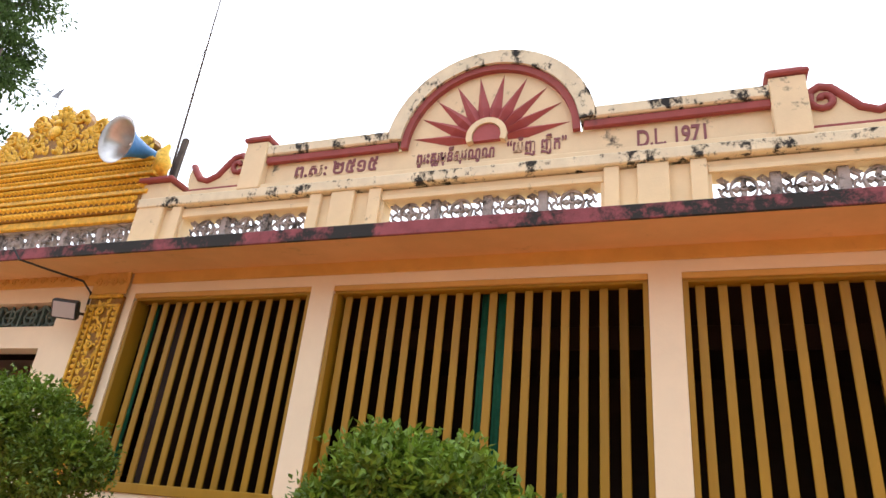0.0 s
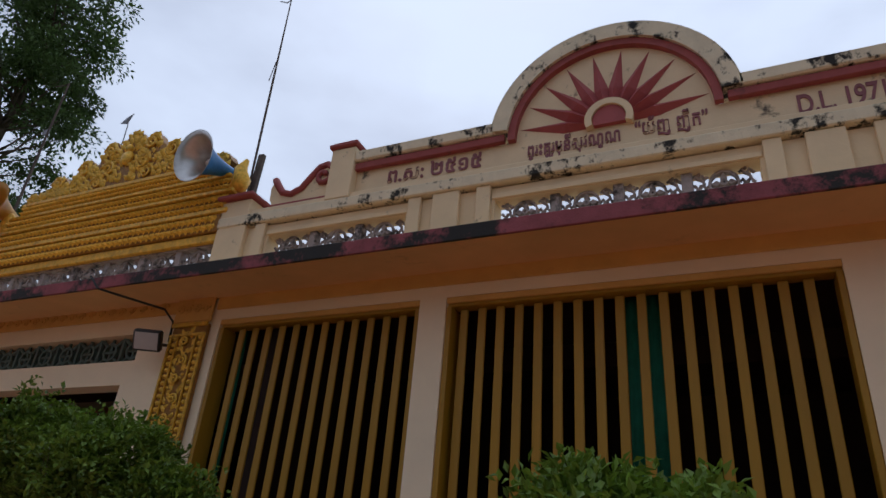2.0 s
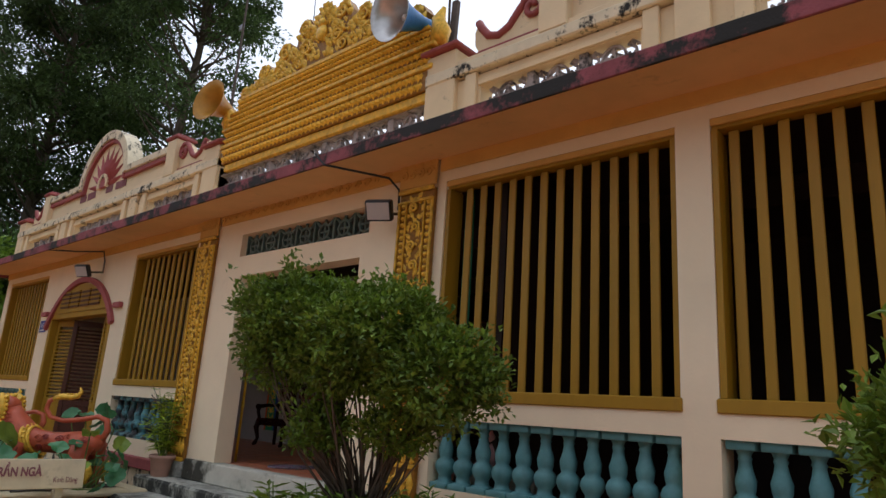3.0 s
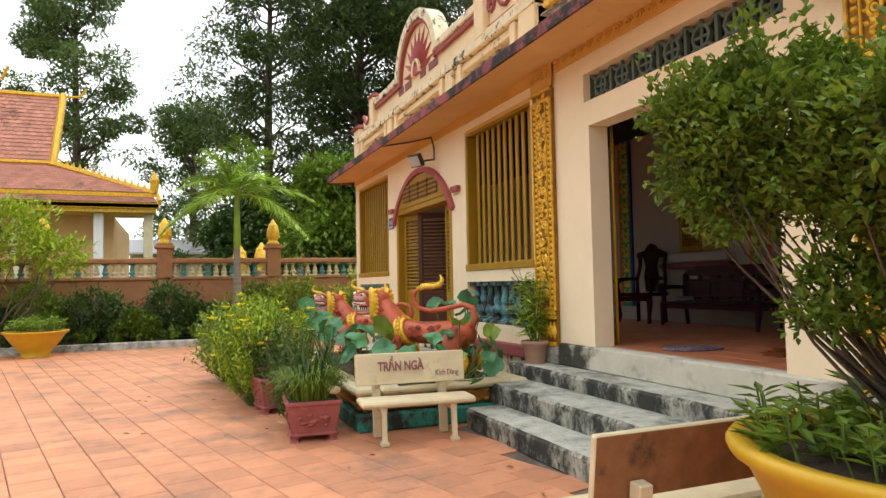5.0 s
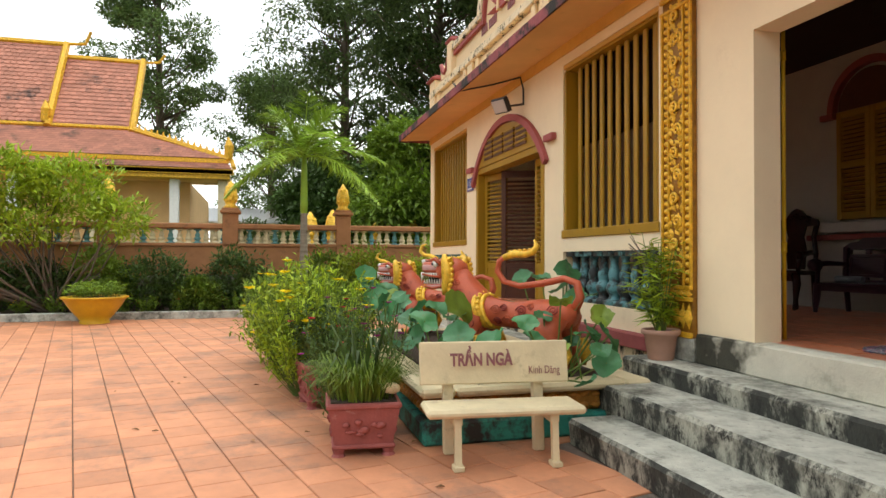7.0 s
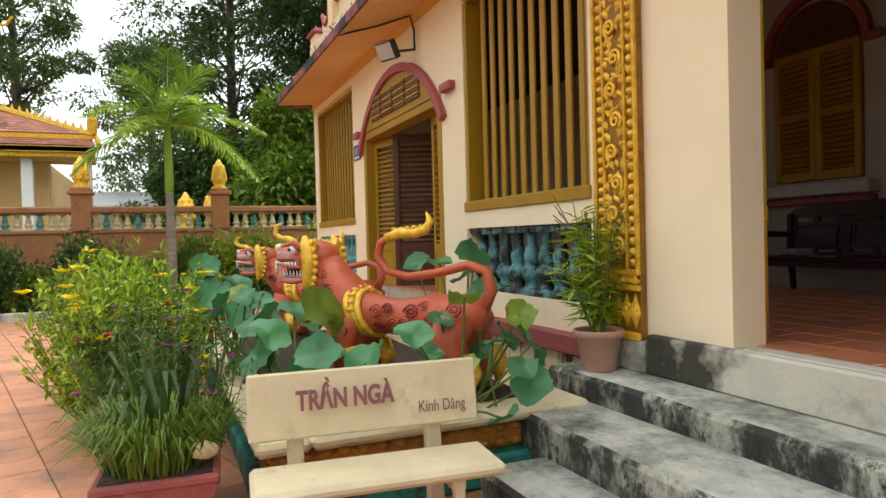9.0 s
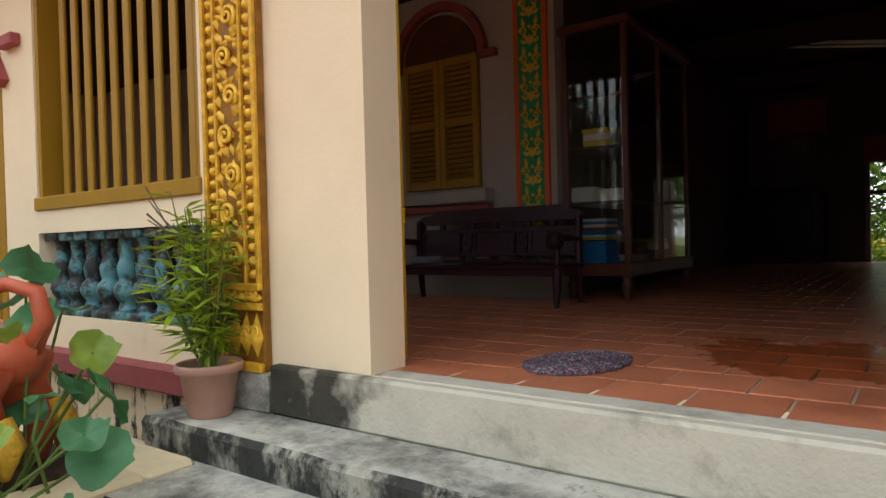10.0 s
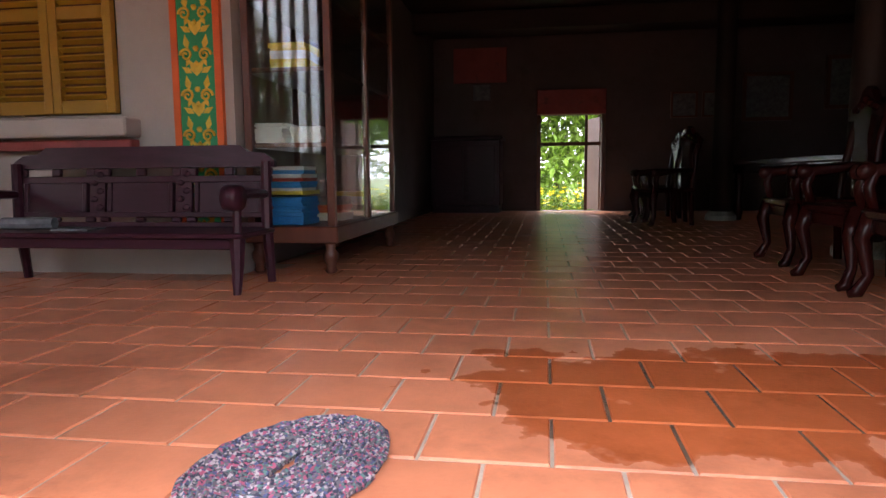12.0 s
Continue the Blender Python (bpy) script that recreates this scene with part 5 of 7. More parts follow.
    box(bm, 1.26, 1.34, -0.105, 0.105, 0.76, 0.94, bev=0.02, mi=PINK)
    box(bm, 1.33, 1.47, -0.075, 0.075, 0.80, 0.90, mi=BLK)
    for s in (-1, 1):
        for k in range(7):
            x = 1.33 + 0.03 * k
            tube(bm, [(x, s * 0.108, 0.905), (x, s * 0.11, 0.85)], [0.012, 0.003], 5, WHITE)
            tube(bm, [(x, s * 0.095, 0.79), (x, s * 0.098, 0.84)], [0.011, 0.003], 5, WHITE)
        tube(bm, [(1.54, s * 0.09, 0.91), (1.55, s * 0.095, 0.81)], [0.016, 0.003], 6, WHITE)
        blob(bm, (1.36, s * 0.125, 1.0), (0.038, 0.03, 0.038), 2, mi=WHITE)
        blob(bm, (1.372, s * 0.152, 1.0), (0.016, 0.008, 0.016), 1, mi=BLK)
        tube(bm, [(1.29, s * 0.13, 0.99), (1.35, s * 0.14, 1.05), (1.43, s * 0.13, 1.03)], [0.018, 0.022, 0.01], 6, RED)
        tube(bm, [(1.30, s * 0.115, 0.86), (1.40, s * 0.12, 0.87), (1.52, s * 0.118, 0.89)], 0.012, 5, RED)
        tube(bm, [(1.28, s * 0.105, 0.77), (1.40, s * 0.105, 0.745), (1.50, s * 0.1, 0.76)], 0.014, 5, RED)
        tube(bm, [(1.2, s * 0.10, 1.0), (1.19, s * 0.12, 1.04), (1.17, s * 0.12, 1.08)], [0.04, 0.03, 0.006], 6, GOLD)
        # toothed mane plate
        n = 8
        pts = [(1.24 - 0.11 * math.sin(math.pi * k / n) * 0.4, s * 0.15, 1.10 - 0.42 * k / n) for k in range(n + 1)]
        tube(bm, pts, [0.015, 0.04, 0.05, 0.055, 0.055, 0.05, 0.045, 0.035, 0.01], 6, GOLD)
        for k in range(1, n):
            x, y, z = pts[k]
            blob(bm, (x - 0.05, s * 0.155, z), (0.028, 0.02, 0.03), 1, mi=GOLD)
        blob(bm, (1.55, s * 0.05, 1.02), (0.03, 0.035, 0.03), 1, mi=WHITE)
    box(bm, 1.33, 1.54, -0.07, 0.07, 1.02, 1.05, bev=0.012, mi=WHITE)
    # curling trunk-like crest over the nose
    tube(bm, [(1.44, 0, 1.05), (1.52, 0, 1.085), (1.59, 0, 1.09), (1.64, 0, 1.13), (1.62, 0, 1.19), (1.57, 0, 1.21)], [0.026, 0.022, 0.02, 0.02, 0.016, 0.004], 8, GOLD)
    # tail
    tube(bm, [(0.0, 0, 0.56), (-0.06, 0, 0.70), (-0.03, 0.0, 0.83), (0.08, 0.01, 0.87), (0.28, 0.02, 0.82), (0.50, 0.03, 0.79), (0.66, 0.03, 0.83), (0.73, 0.03, 0.93), (0.71, 0.03, 1.03), (0.64, 0.03, 1.08)],
         [0.042, 0.040, 0.036, 0.033, 0.032, 0.030, 0.029, 0.028, 0.027, 0.026], 10, RED)
    tube(bm, [(0.66, 0.03, 1.065), (0.56, 0.03, 1.10), (0.45, 0.03, 1.095), (0.37, 0.03, 1.115), (0.33, 0.03, 1.18), (0.36, 0.03, 1.24)], [0.032, 0.040, 0.036, 0.034, 0.026, 0.006], 8, GOLD)
    for k in range(5):
        blob(bm, (0.6 - 0.05 * k, 0.03, 1.125 + 0.004 * k), (0.024, 0.024, 0.018), 1, mi=GOLD)
    me = bpy.data.meshes.new("guardian_lion")
    bmesh.ops.recalc_face_normals(bm, faces=bm.faces)
    bm.to_mesh(me); bm.free()
    me.polygons.foreach_set("use_smooth", [True] * len(me.polygons))
    for m in (M_lion, M_goldleaf, M_pink, M_white, M_blackp, M_swirl):
        me.materials.append(m)
    return me


BZ = 0.40
lm = lion_mesh()
l1 = new("guardian_lion", lm)
l1.matrix_basis = pose(-9.68, 4.15, BZ, 0, 0, 218) @ Matrix.Diagonal((0.96, 1.0, 0.87, 1))
tagged(l1, "orange-red painted guardian lion statue with gilded mane and curled tail", "statue", "guardian lions")
l2 = new("guardian_lion", lm)
l2.matrix_basis = pose(-12.05, 4.26, BZ, 0, 0, 222) @ Matrix.Diagonal((1.0, 1.0, 0.82, 1))
tagged(l2, "orange-red painted guardian lion statue with gilded mane behind lotus leaves", "statue", "guardian lions")
# base under the lions
pb = thing("statue_base", pose(0, 0, 0), "turquoise and gilded masonry statue base with cream top slab", "plinth")
part("foot", B(-13.3, -9.32, 2.82, 4.62, 0, 0.17, bev=0.02), M_base, pb, "turquoise base course")
part("lotus_band", B(-13.25, -9.38, 2.88, 4.58, 0.171, 0.335, bev=0.04), M_basegold, pb, "weathered gilded band")
bm = bmesh.new()
for i in range(17):
    y = 2.95 + i * 0.095
    for dz, r in ((0.215, 0.03), (0.295, 0.028)):
        blob(bm, (-9.385, y, dz), (0.03, 0.045, r), 1)
for i in range(38):
    blob(bm, (-13.2 + i * 0.1, 2.885, 0.215), (0.045, 0.03, 0.035), 1)
    blob(bm, (-13.15 + i * 0.1, 2.885, 0.295), (0.045, 0.03, 0.03), 1)
part("lotus_petals", bm, M_basegold, pb, "weathered gilded petals", smooth=True)
for a, b, c, d in ((-13.32, -9.30, 2.80, 3.06), (-13.32, -9.30, 4.40, 4.62), (-9.56, -9.30, 3.061, 4.399), (-13.32, -13.06, 3.061, 4.399)):
    part("rim_slab", B(a, b, c, d, 0.336, BZ, bev=0.022), M_bench, pb, "worn cream cement rim slab")
part("bed_soil", B(-13.055, -9.565, 3.065, 4.395, 0.34, BZ - 0.004), M_soil, pb, "dark wet soil inside the rim")

# folded grey cloth on the slab
bm = bmesh.new()
for k in range(5):
    tube(bm, [(-9.42 - 0.03 * k, 3.25 + 0.02 * k, BZ + 0.02 + 0.012 * (k % 3)), (-9.46 - 0.02 * k, 3.45, BZ + 0.04), (-9.40 - 0.03 * k, 3.62 + 0.02 * (k % 2), BZ + 0.02)], [0.02, 0.035, 0.018], 6)
tagged(part("rag", bm, M_rag, smooth=True), "crumpled grey cloth on the cream slab", "cloth")


# ---- lotus plants ----
def lotus_leaf_bm(r, rng, droop):
    bm = bmesh.new()
    n = 20
    ph = rng.uniform(0, 6)
    c = bm.verts.new((0, 0, 0))
    prev = None
    rings = []
    for q, rr in enumerate((0.35, 0.7, 1.0)):
        ringv = []
        for i in range(n):
            a = 6.283 * i / n
            w = 1 + 0.06 * math.sin(5 * a + ph) + 0.05 * math.sin(9 * a + ph)
            z = 0.34 * rr * rr + 0.14 * rr * math.sin(3 * a + ph) + 0.07 * rr * rr * math.cos(9 * a) - droop * rr * rr * max(0, math.cos(a + ph)) * 0.5
            ringv.append(bm.verts.new((r * rr * w * math.cos(a), r * rr * w * math.sin(a), r * z)))
        rings.append(ringv)
    for i in range(n):
        j = (i + 1) % n
        bm.faces.new((c, rings[0][i], rings[0][j]))
        for a, b in zip(rings, rings[1:]):
            bm.faces.new((a[i], b[i], b[j], a[j]))
    return bm


def lotus_plant(cx, cy, z0, leaves, seed):
    rng = random.Random(seed)
    e = thing("lotus_plant", pose(cx, cy, z0), "potted lotus with broad blue-green leaves on tall stalks", "plant", "lotus plants")
    for x, y, z, r, ty, tz in leaves:
        v = Vector((x - cx, y - cy, z - z0))
        part("leaf", lotus_leaf_bm(r * rng.uniform(0.55, 0.88), rng, rng.uniform(0.3, 1.8)), M_lotusold if rng.random() < 0.10 else M_lotus, e, smooth=True, at=pose(*v, ty * 0.75 + rng.uniform(-22, 30), rng.uniform(-35, 35), tz + rng.uniform(-60, 60)))
        o = rng.uniform(-0.1, 0.1)
        part("stalk", tube(bmesh.new(), [(v.x * 0.3 + o, v.y * 0.3 + o, 0.0), (v.x * 0.7 + o * 0.5, v.y * 0.7, v.z * 0.6), tuple(v)], 0.007, 5), M_stalk, e)
    return e


rng = random.Random(12)
A = [(-9.25, 3.55, 0.86, 0.17, 55, 75), (-9.72, 4.18, 0.98, 0.20, 35, 70), (-9.50, 3.95, 0.99, 0.15, 25, 60), (-9.62, 3.86, 0.86, 0.12, 30, 90), (-9.60, 4.35, 0.86, 0.15, 40, 60), (-9.40, 4.30, 0.72, 0.14, 30, 80),
     (-9.15, 4.15, 0.56, 0.13, 15, 40), (-9.45, 3.70, 0.72, 0.16, 60, 80), (-9.05, 3.93, 0.44, 0.13, 20, 0)]
Bq = [(-10.05, 3.30, 0.90, 0.19, 35, 80), (-9.60, 3.16, 0.74, 0.16, 50, 70), (-9.55, 3.40, 0.68, 0.15, 40, 90), (-10.3, 3.02, 0.88, 0.16, 30, 60), (-9.95, 2.98, 0.82, 0.16, 45, 80), (-9.8, 3.12, 0.62, 0.13, 50, 90),
      (-10.4, 2.95, 0.80, 0.15, 35, 70), (-10.1, 2.93, 0.66, 0.14, 60, 70)]
C = [(-10.75, 2.80, 0.92, 0.16, 40, 60), (-11.5, 2.75, 1.15, 0.17, 50, 70), (-10.9, 2.75, 0.95, 0.15, 40, 80), (-11.4, 2.75, 1.05, 0.16, 30, 60), (-10.65, 2.85, 0.85, 0.14, 55, 80), (-11.0, 2.9, 0.78, 0.15, 40, 90),
     (-11.7, 3.0, 1.0, 0.15, 40, 60), (-11.9, 3.2, 0.85, 0.14, 40, 60)]
D = [(-11.0, 4.45, 1.12, 0.16, 30, 80), (-10.6, 4.5, 1.05, 0.17, 30, 80), (-10.2, 4.5, 1.0, 0.15, 30, 80), (-11.5, 4.45, 1.1, 0.15, 30, 80), (-10.4, 4.45, 1.2, 0.14, 30, 80)]
for q, n, (x0, x1, y0, y1, z0, z1) in ((A, 9, (-9.7, -9.1, 3.45, 4.4, 0.55, 0.85)), (Bq, 12, (-10.4, -9.5, 2.85, 3.4, 0.5, 0.9)), (C, 12, (-12.0, -10.5, 2.7, 3.1, 0.5, 1.0))):
    for k in range(n):
        q.append((rng.uniform(x0, x1), rng.uniform(y0, y1), rng.uniform(z0, z1), rng.uniform(0.08, 0.14), rng.uniform(10, 70), rng.uniform(40, 110)))
for q, (cx, cy), sd in ((A, (-9.55, 3.95), 1), (Bq, (-10.0, 3.1), 2), (C, (-11.1, 2.92), 3), (D, (-10.8, 4.5), 4)):
    lotus_plant(cx, cy, BZ, q, sd)


# ---- shrubs ----
def shrub(name, base, trunk_h, blobs, n_leaf, l, wd, material, label, seed, n_limb=9, group="", trunk_r=0.05, bark=None, spread=0.75, cat="shrub"):
    """Branching stems from base up into ellipsoid clumps (offset, radii) filled with leaves, thicker near the skin."""
    rng = random.Random(seed)
    e = thing(name, pose(*base), label, cat, group)
    bm = bmesh.new()
    L_ = Leaves()
    vol = [r[0] * r[1] * r[2] for _, r in blobs]
    tot = sum(vol)
    for (c, r), v in zip(blobs, vol):
        c = Vector(c)
        for k in range(max(2, int(n_limb * v / tot) + 1)):
            d = rvec(rng)
            end = c + Vector((d.x * r[0], d.y * r[1], d.z * r[2])) * 0.75
            st = Vector((rng.uniform(-1, 1) * trunk_r * 2, rng.uniform(-1, 1) * trunk_r * 2, 0.0))
            mid = st.lerp(end, 0.5) + rvec(rng) * 0.12 * end.length
            mid.z = max(mid.z, trunk_h * 0.5)
            tube(bm, [st, st.lerp(mid, 0.5) + rvec(rng) * 0.03 * end.length, mid, mid.lerp(end, 0.6) + rvec(rng) * 0.05 * end.length, end], [trunk_r, trunk_r * 0.8, trunk_r * 0.5, trunk_r * 0.3, trunk_r * 0.1], 5)
        nl = int(n_leaf * v / tot)
        k = 0
        while k < nl:
            d = rvec(rng)
            s = rng.uniform(0.35, 1.0) ** 0.5
            off = 0.80 + 0.42 * noise.noise(d * 2.2 + c * 3 + Vector((seed, 0, 0)))
            if rng.random() < 0.12:
                off *= 1.15
            p = c + Vector((d.x * r[0], d.y * r[1], d.z * r[2])) * s * off
            if noise.noise(p * (1.6 / max(r)) * 2 + Vector((seed * 3.1, 0, 0))) < -0.28:
                k += 0.3
                continue
            for q in range(5):
                dd = (d * 0.7 + rvec(rng) + Vector((0, 0, 0.25)))
                L_.add(p + rvec(rng) * l * 0.9, dd, l * rng.uniform(0.7, 1.25), wd * rng.uniform(0.7, 1.2), rng)
            k += 5
    part("branchwork", bm, bark or M_bark, e, smooth=True)
    L_.make("foliage", material, e)
    return e


def bowl(m, R, H, label, group="yellow pots"):
    p = thing("bowl_pot", m, label, "pot", group)
    prof = [(R * 0.45, 0), (R * 0.46, 0.03), (R * 0.42, 0.06), (R * 0.60, H * 0.35), (R * 0.80, H * 0.65), (R * 0.92, H * 0.88), (R * 1.0, H * 0.93), (R * 1.02, H * 0.97), (R * 1.0, H), (R * 0.90, H * 0.99), (R * 0.86, H * 0.93)]
    part("bowl", lathe(bmesh.new(), prof, 36, cap=False), M_potyel, p, smooth=True)
    part("soil", lathe(bmesh.new(), [(R * 0.87, H * 0.88), (R * 0.5, H * 0.95), (0.001, H * 0.97)], 20, cap=False), M_soil, p)
    return p


# big yellow pot with the bush beside the steps
PX, PY = -4.72, 3.70
bowl(pose(PX, PY, 0), 0.70, 0.80, "large mustard-yellow glazed bowl pot beside the bench")
shrub("potted_bush", (PX, PY, 0.72), 0.5, [((-0.45, -0.30, 1.28), (0.56, 0.50, 0.37)), ((0.34, -0.28, 1.14), (0.48, 0.50, 0.36)), ((0.80, -0.26, 0.90), (0.40, 0.40, 0.30)), ((-0.52, -0.38, 1.00), (0.28, 0.30, 0.22)), ((0.05, -0.25, 0.98), (0.46, 0.42, 0.26)), ((-0.12, -0.30, 0.60), (0.24, 0.26, 0.18)), ((0.45, -0.2, 0.62), (0.30, 0.26, 0.16))],
      36000, 0.042, 0.027, M_leaf, "dense green bush with small leaves in the yellow pot", 3, 60, "", 0.012)


def fern_tuft(base, r, h, n, l, material, label, seed, wd=0.012, nm="grass_tuft"):
    rng = random.Random(seed)
    e = thing(nm, pose(*base), label, "plant")
    bm = bmesh.new()
    for k in range(n):
        a = rng.uniform(0, 6.283)
        rr = r * math.sqrt(rng.random())
        p = Vector((rr * math.cos(a), rr * math.sin(a), 0))
        d = Vector((math.cos(a), math.sin(a), 0)) * rng.uniform(0.2, 0.9) + rvec(rng) * 0.2
        L = l * rng.uniform(0.6, 1.2)
        hh = h * rng.uniform(0.6, 1.2)
        s = d.cross(Vector((0, 0, 1))).normalized() * wd
        pts = [p, p + d * L * 0.3 + Vector((0, 0, hh * 0.65)), p + d * L * 0.7 + Vector((0, 0, hh)), p + d * L * 1.1 + Vector((0, 0, hh * 0.75))]
        ww = (0.7, 1.0, 0.8, 0.0)
        v = [(bm.verts.new(q - s * w_), bm.verts.new(q + s * w_ + Vector((0, 0, 0.002)))) for q, w_ in zip(pts, ww)]
        for x, y in zip(v, v[1:]):
            bm.faces.new((x[0], x[1], y[1], y[0]))
    part("foliage", bm, material, e, smooth=True)
    return e


def leafy_mound(base, R, h, n, l, wd, material, label, seed, nm="undergrowth"):
    rng = random.Random(seed)
    e = thing(nm, pose(*base), label, "plant")
    L_ = Leaves()
    bm = bmesh.new()
    for k in range(n):
        a, rr = rng.uniform(0, 6.283), R * math.sqrt(rng.random())
        p = Vector((rr * math.cos(a), rr * math.sin(a), 0))
        top = p * 1.12 + Vector((0, 0, h * rng.uniform(0.4, 1.0)))
        tube(bm, [p, p.lerp(top, 0.5) + rvec(rng) * 0.02, top], 0.004, 4)
        for j in range(7):
            q = p.lerp(top, rng.uniform(0.45, 1))
            b = rng.uniform(0, 6.283)
            L_.add(q, Vector((math.cos(b), math.sin(b), rng.uniform(0.0, 0.6))), l * rng.uniform(0.7, 1.2), wd, rng)
    part("branchwork", bm, M_stalk, e)
    L_.make("foliage", material, e)
    return e


leafy_mound((PX, PY, 0.70), 0.56, 0.26, 170, 0.11, 0.035, M_leaf, "low leafy undergrowth filling the yellow pot", 8)
# second bush before the wide window
bowl(pose(-1.22, 3.42, 0), 0.60, 0.72, "large mustard-yellow glazed bowl pot before the wide window")
shrub("potted_bush", (-1.22, 3.42, 0.66), 0.5, [((-0.34, 0, 0.99), (0.37, 0.4, 0.34)), ((-0.62, 0, 0.76), (0.30, 0.36, 0.28)), ((0.08, 0, 0.92), (0.34, 0.4, 0.31)), ((0.46, 0, 0.74), (0.32, 0.36, 0.26)), ((0.0, 0, 0.45), (0.55, 0.5, 0.28))],
      17000, 0.058, 0.034, M_leaf, "dense green bush in a yellow pot before the barred window", 4, 22, "", 0.013)


# ---- red planters and flowers ----
def planter(m, label):
    p = thing("square_planter", m, label, "planter", "red planters")
    bm = bmesh.new()
    for z0, z1, a, b in ((0.07, 0.34, 0.19, 0.235),):
        va = [bm.verts.new((sx * a, sy * a, z0)) for sx, sy in ((-1, -1), (1, -1), (1, 1), (-1, 1))]
        vb = [bm.verts.new((sx * b, sy * b, z1)) for sx, sy in ((-1, -1), (1, -1), (1, 1), (-1, 1))]
        bm.faces.new(va[::-1]); bm.faces.new(vb)
        for i in range(4):
            bm.faces.new((va[i], va[(i + 1) % 4], vb[(i + 1) % 4], vb[i]))
    part("body", bm, M_potred, p)
    bm = B(-0.25, 0.25, -0.25, 0.25, 0.341, 0.385, bev=0.012)
    part("rim", bm, M_potred, p)
    part("foot_ring", B(-0.21, 0.21, -0.21, 0.21, 0.055, 0.085, bev=0.008), M_potred, p)
    for sx in (-1, 1):
        for sy in (-1, 1):
            bm = bmesh.new()
            lathe(bm, [(0.05, 0), (0.035, 0.02), (0.045, 0.055)], 8, m=pose(sx * 0.165, sy * 0.165, 0))
            part("foot", bm, M_potred, p)
    rng = random.Random(4)
    for k in range(4):
        bm = bmesh.new()
        for j in range(9):
            u, v = rng.uniform(-0.13, 0.13), rng.uniform(0.13, 0.29)
            blob(bm, (u, -0.20 - (v - 0.07) * 0.165, v), (rng.uniform(0.02, 0.05), 0.012, rng.uniform(0.015, 0.03)), 1)
        part("side_relief", bm, M_potred, p, at=pose(0, 0, 0, 0, 0, 90 * k), smooth=True)
    part("soil", B(-0.22, 0.22, -0.22, 0.22, 0.386, 0.392), M_soil, p)
    return p


planter(pose(-9.42, 2.41, 0, 0, 0, -5) @ Matrix.Diagonal((1, 1, 0.93, 1)), "brick-red square planter with relief sides beside the bench")
planter(pose(-10.92, 2.30, 0, 0, 0, 8), "brick-red square planter with relief sides by the flowers")
planter(pose(-12.4, 2.25, 0, 0, 0, 8), "brick-red square planter under a green bush")
fern_tuft((-9.42, 2.40, 0.36), 0.23, 0.22, 520, 0.26, M_leaf, "spreading tuft of grass-like leaves in the planter", 5, 0.006)
fern_tuft((-9.46, 2.42, 0.36), 0.12, 0.40, 16, 0.34, M_leafdk, "long strap leaves in the planter", 6, 0.014, "strap_leaf_plant")
shell = tagged(part("conch_shell", blob(bmesh.new(), (-9.25, 2.58, 0.44), (0.045, 0.062, 0.04), 2, rough=0.35), M_bench, smooth=True), "pale conch shell lying on the planter", "shell")


def flower_bush(base, R, h, n, leaf, lw, lmat, petals, npet, label, seed, pr=0.035):
    rng = random.Random(seed)
    e = thing("flowering_plant", pose(*base), label, "plant", "flowering plants")
    bm, L_, F = bmesh.new(), Leaves(), Leaves()
    for k in range(n):
        a, rr = rng.uniform(0, 6.283), R * math.sqrt(rng.random())
        top = Vector((rr * math.cos(a), rr * math.sin(a), h * (rng.uniform(0.55, 1.0) - 0.25 * (rr / R) ** 2)))
        b0 = Vector((top.x * 0.3, top.y * 0.3, 0))
        mid = b0.lerp(top, 0.5) + rvec(rng) * 0.05
        tube(bm, [b0, mid, top], [0.006, 0.004, 0.002], 4)
        for j in range(22):
            t = rng.uniform(0.25, 1.0)
            q = b0.lerp(mid, t * 2) if t < 0.5 else mid.lerp(top, t * 2 - 1)
            L_.add(q + rvec(rng) * 0.02, rvec(rng) + Vector((0, 0, 0.3)), leaf * rng.uniform(0.6, 1.2), lw, rng)
        if k < npet:
            for j in range(7):
                b = 6.283 * j / 7
                F.add(top, Vector((math.cos(b), math.sin(b), 0.35)), pr, pr * 0.8, rng)
    part("branchwork", bm, M_stalk, e)
    L_.make("foliage", lmat, e)
    F.make("blossoms", petals, e, "bright small blossoms")
    return e


flower_bush((-9.95, 2.44, 0.0), 0.44, 1.12, 120, 0.06, 0.016, M_leafdk, M_mflower, 16, "wiry plant with small dark leaves and few blooms", 21)
flower_bush((-10.92, 2.30, 0.38), 0.40, 0.60, 80, 0.05, 0.03, M_leafdk, M_rflower, 22, "bushy plant with crimson flowers in a red planter", 22)
flower_bush((-11.35, 2.24, 0.0), 0.68, 1.42, 250, 0.09, 0.03, M_leafyel, M_yflower, 26, "tall feathery plant with yellow flowers", 23, 0.062)
flower_bush((-12.4, 2.15, 0.38), 0.68, 0.95, 240, 0.08, 0.034, M_leaf, M_yflower, 7, "light green leafy bush in a red planter", 24)
flower_bush((-13.6, 2.1, 0.0), 0.75, 1.1, 200, 0.07, 0.03, M_leaf, M_yflower, 5, "light green leafy bush along the courtyard", 25)

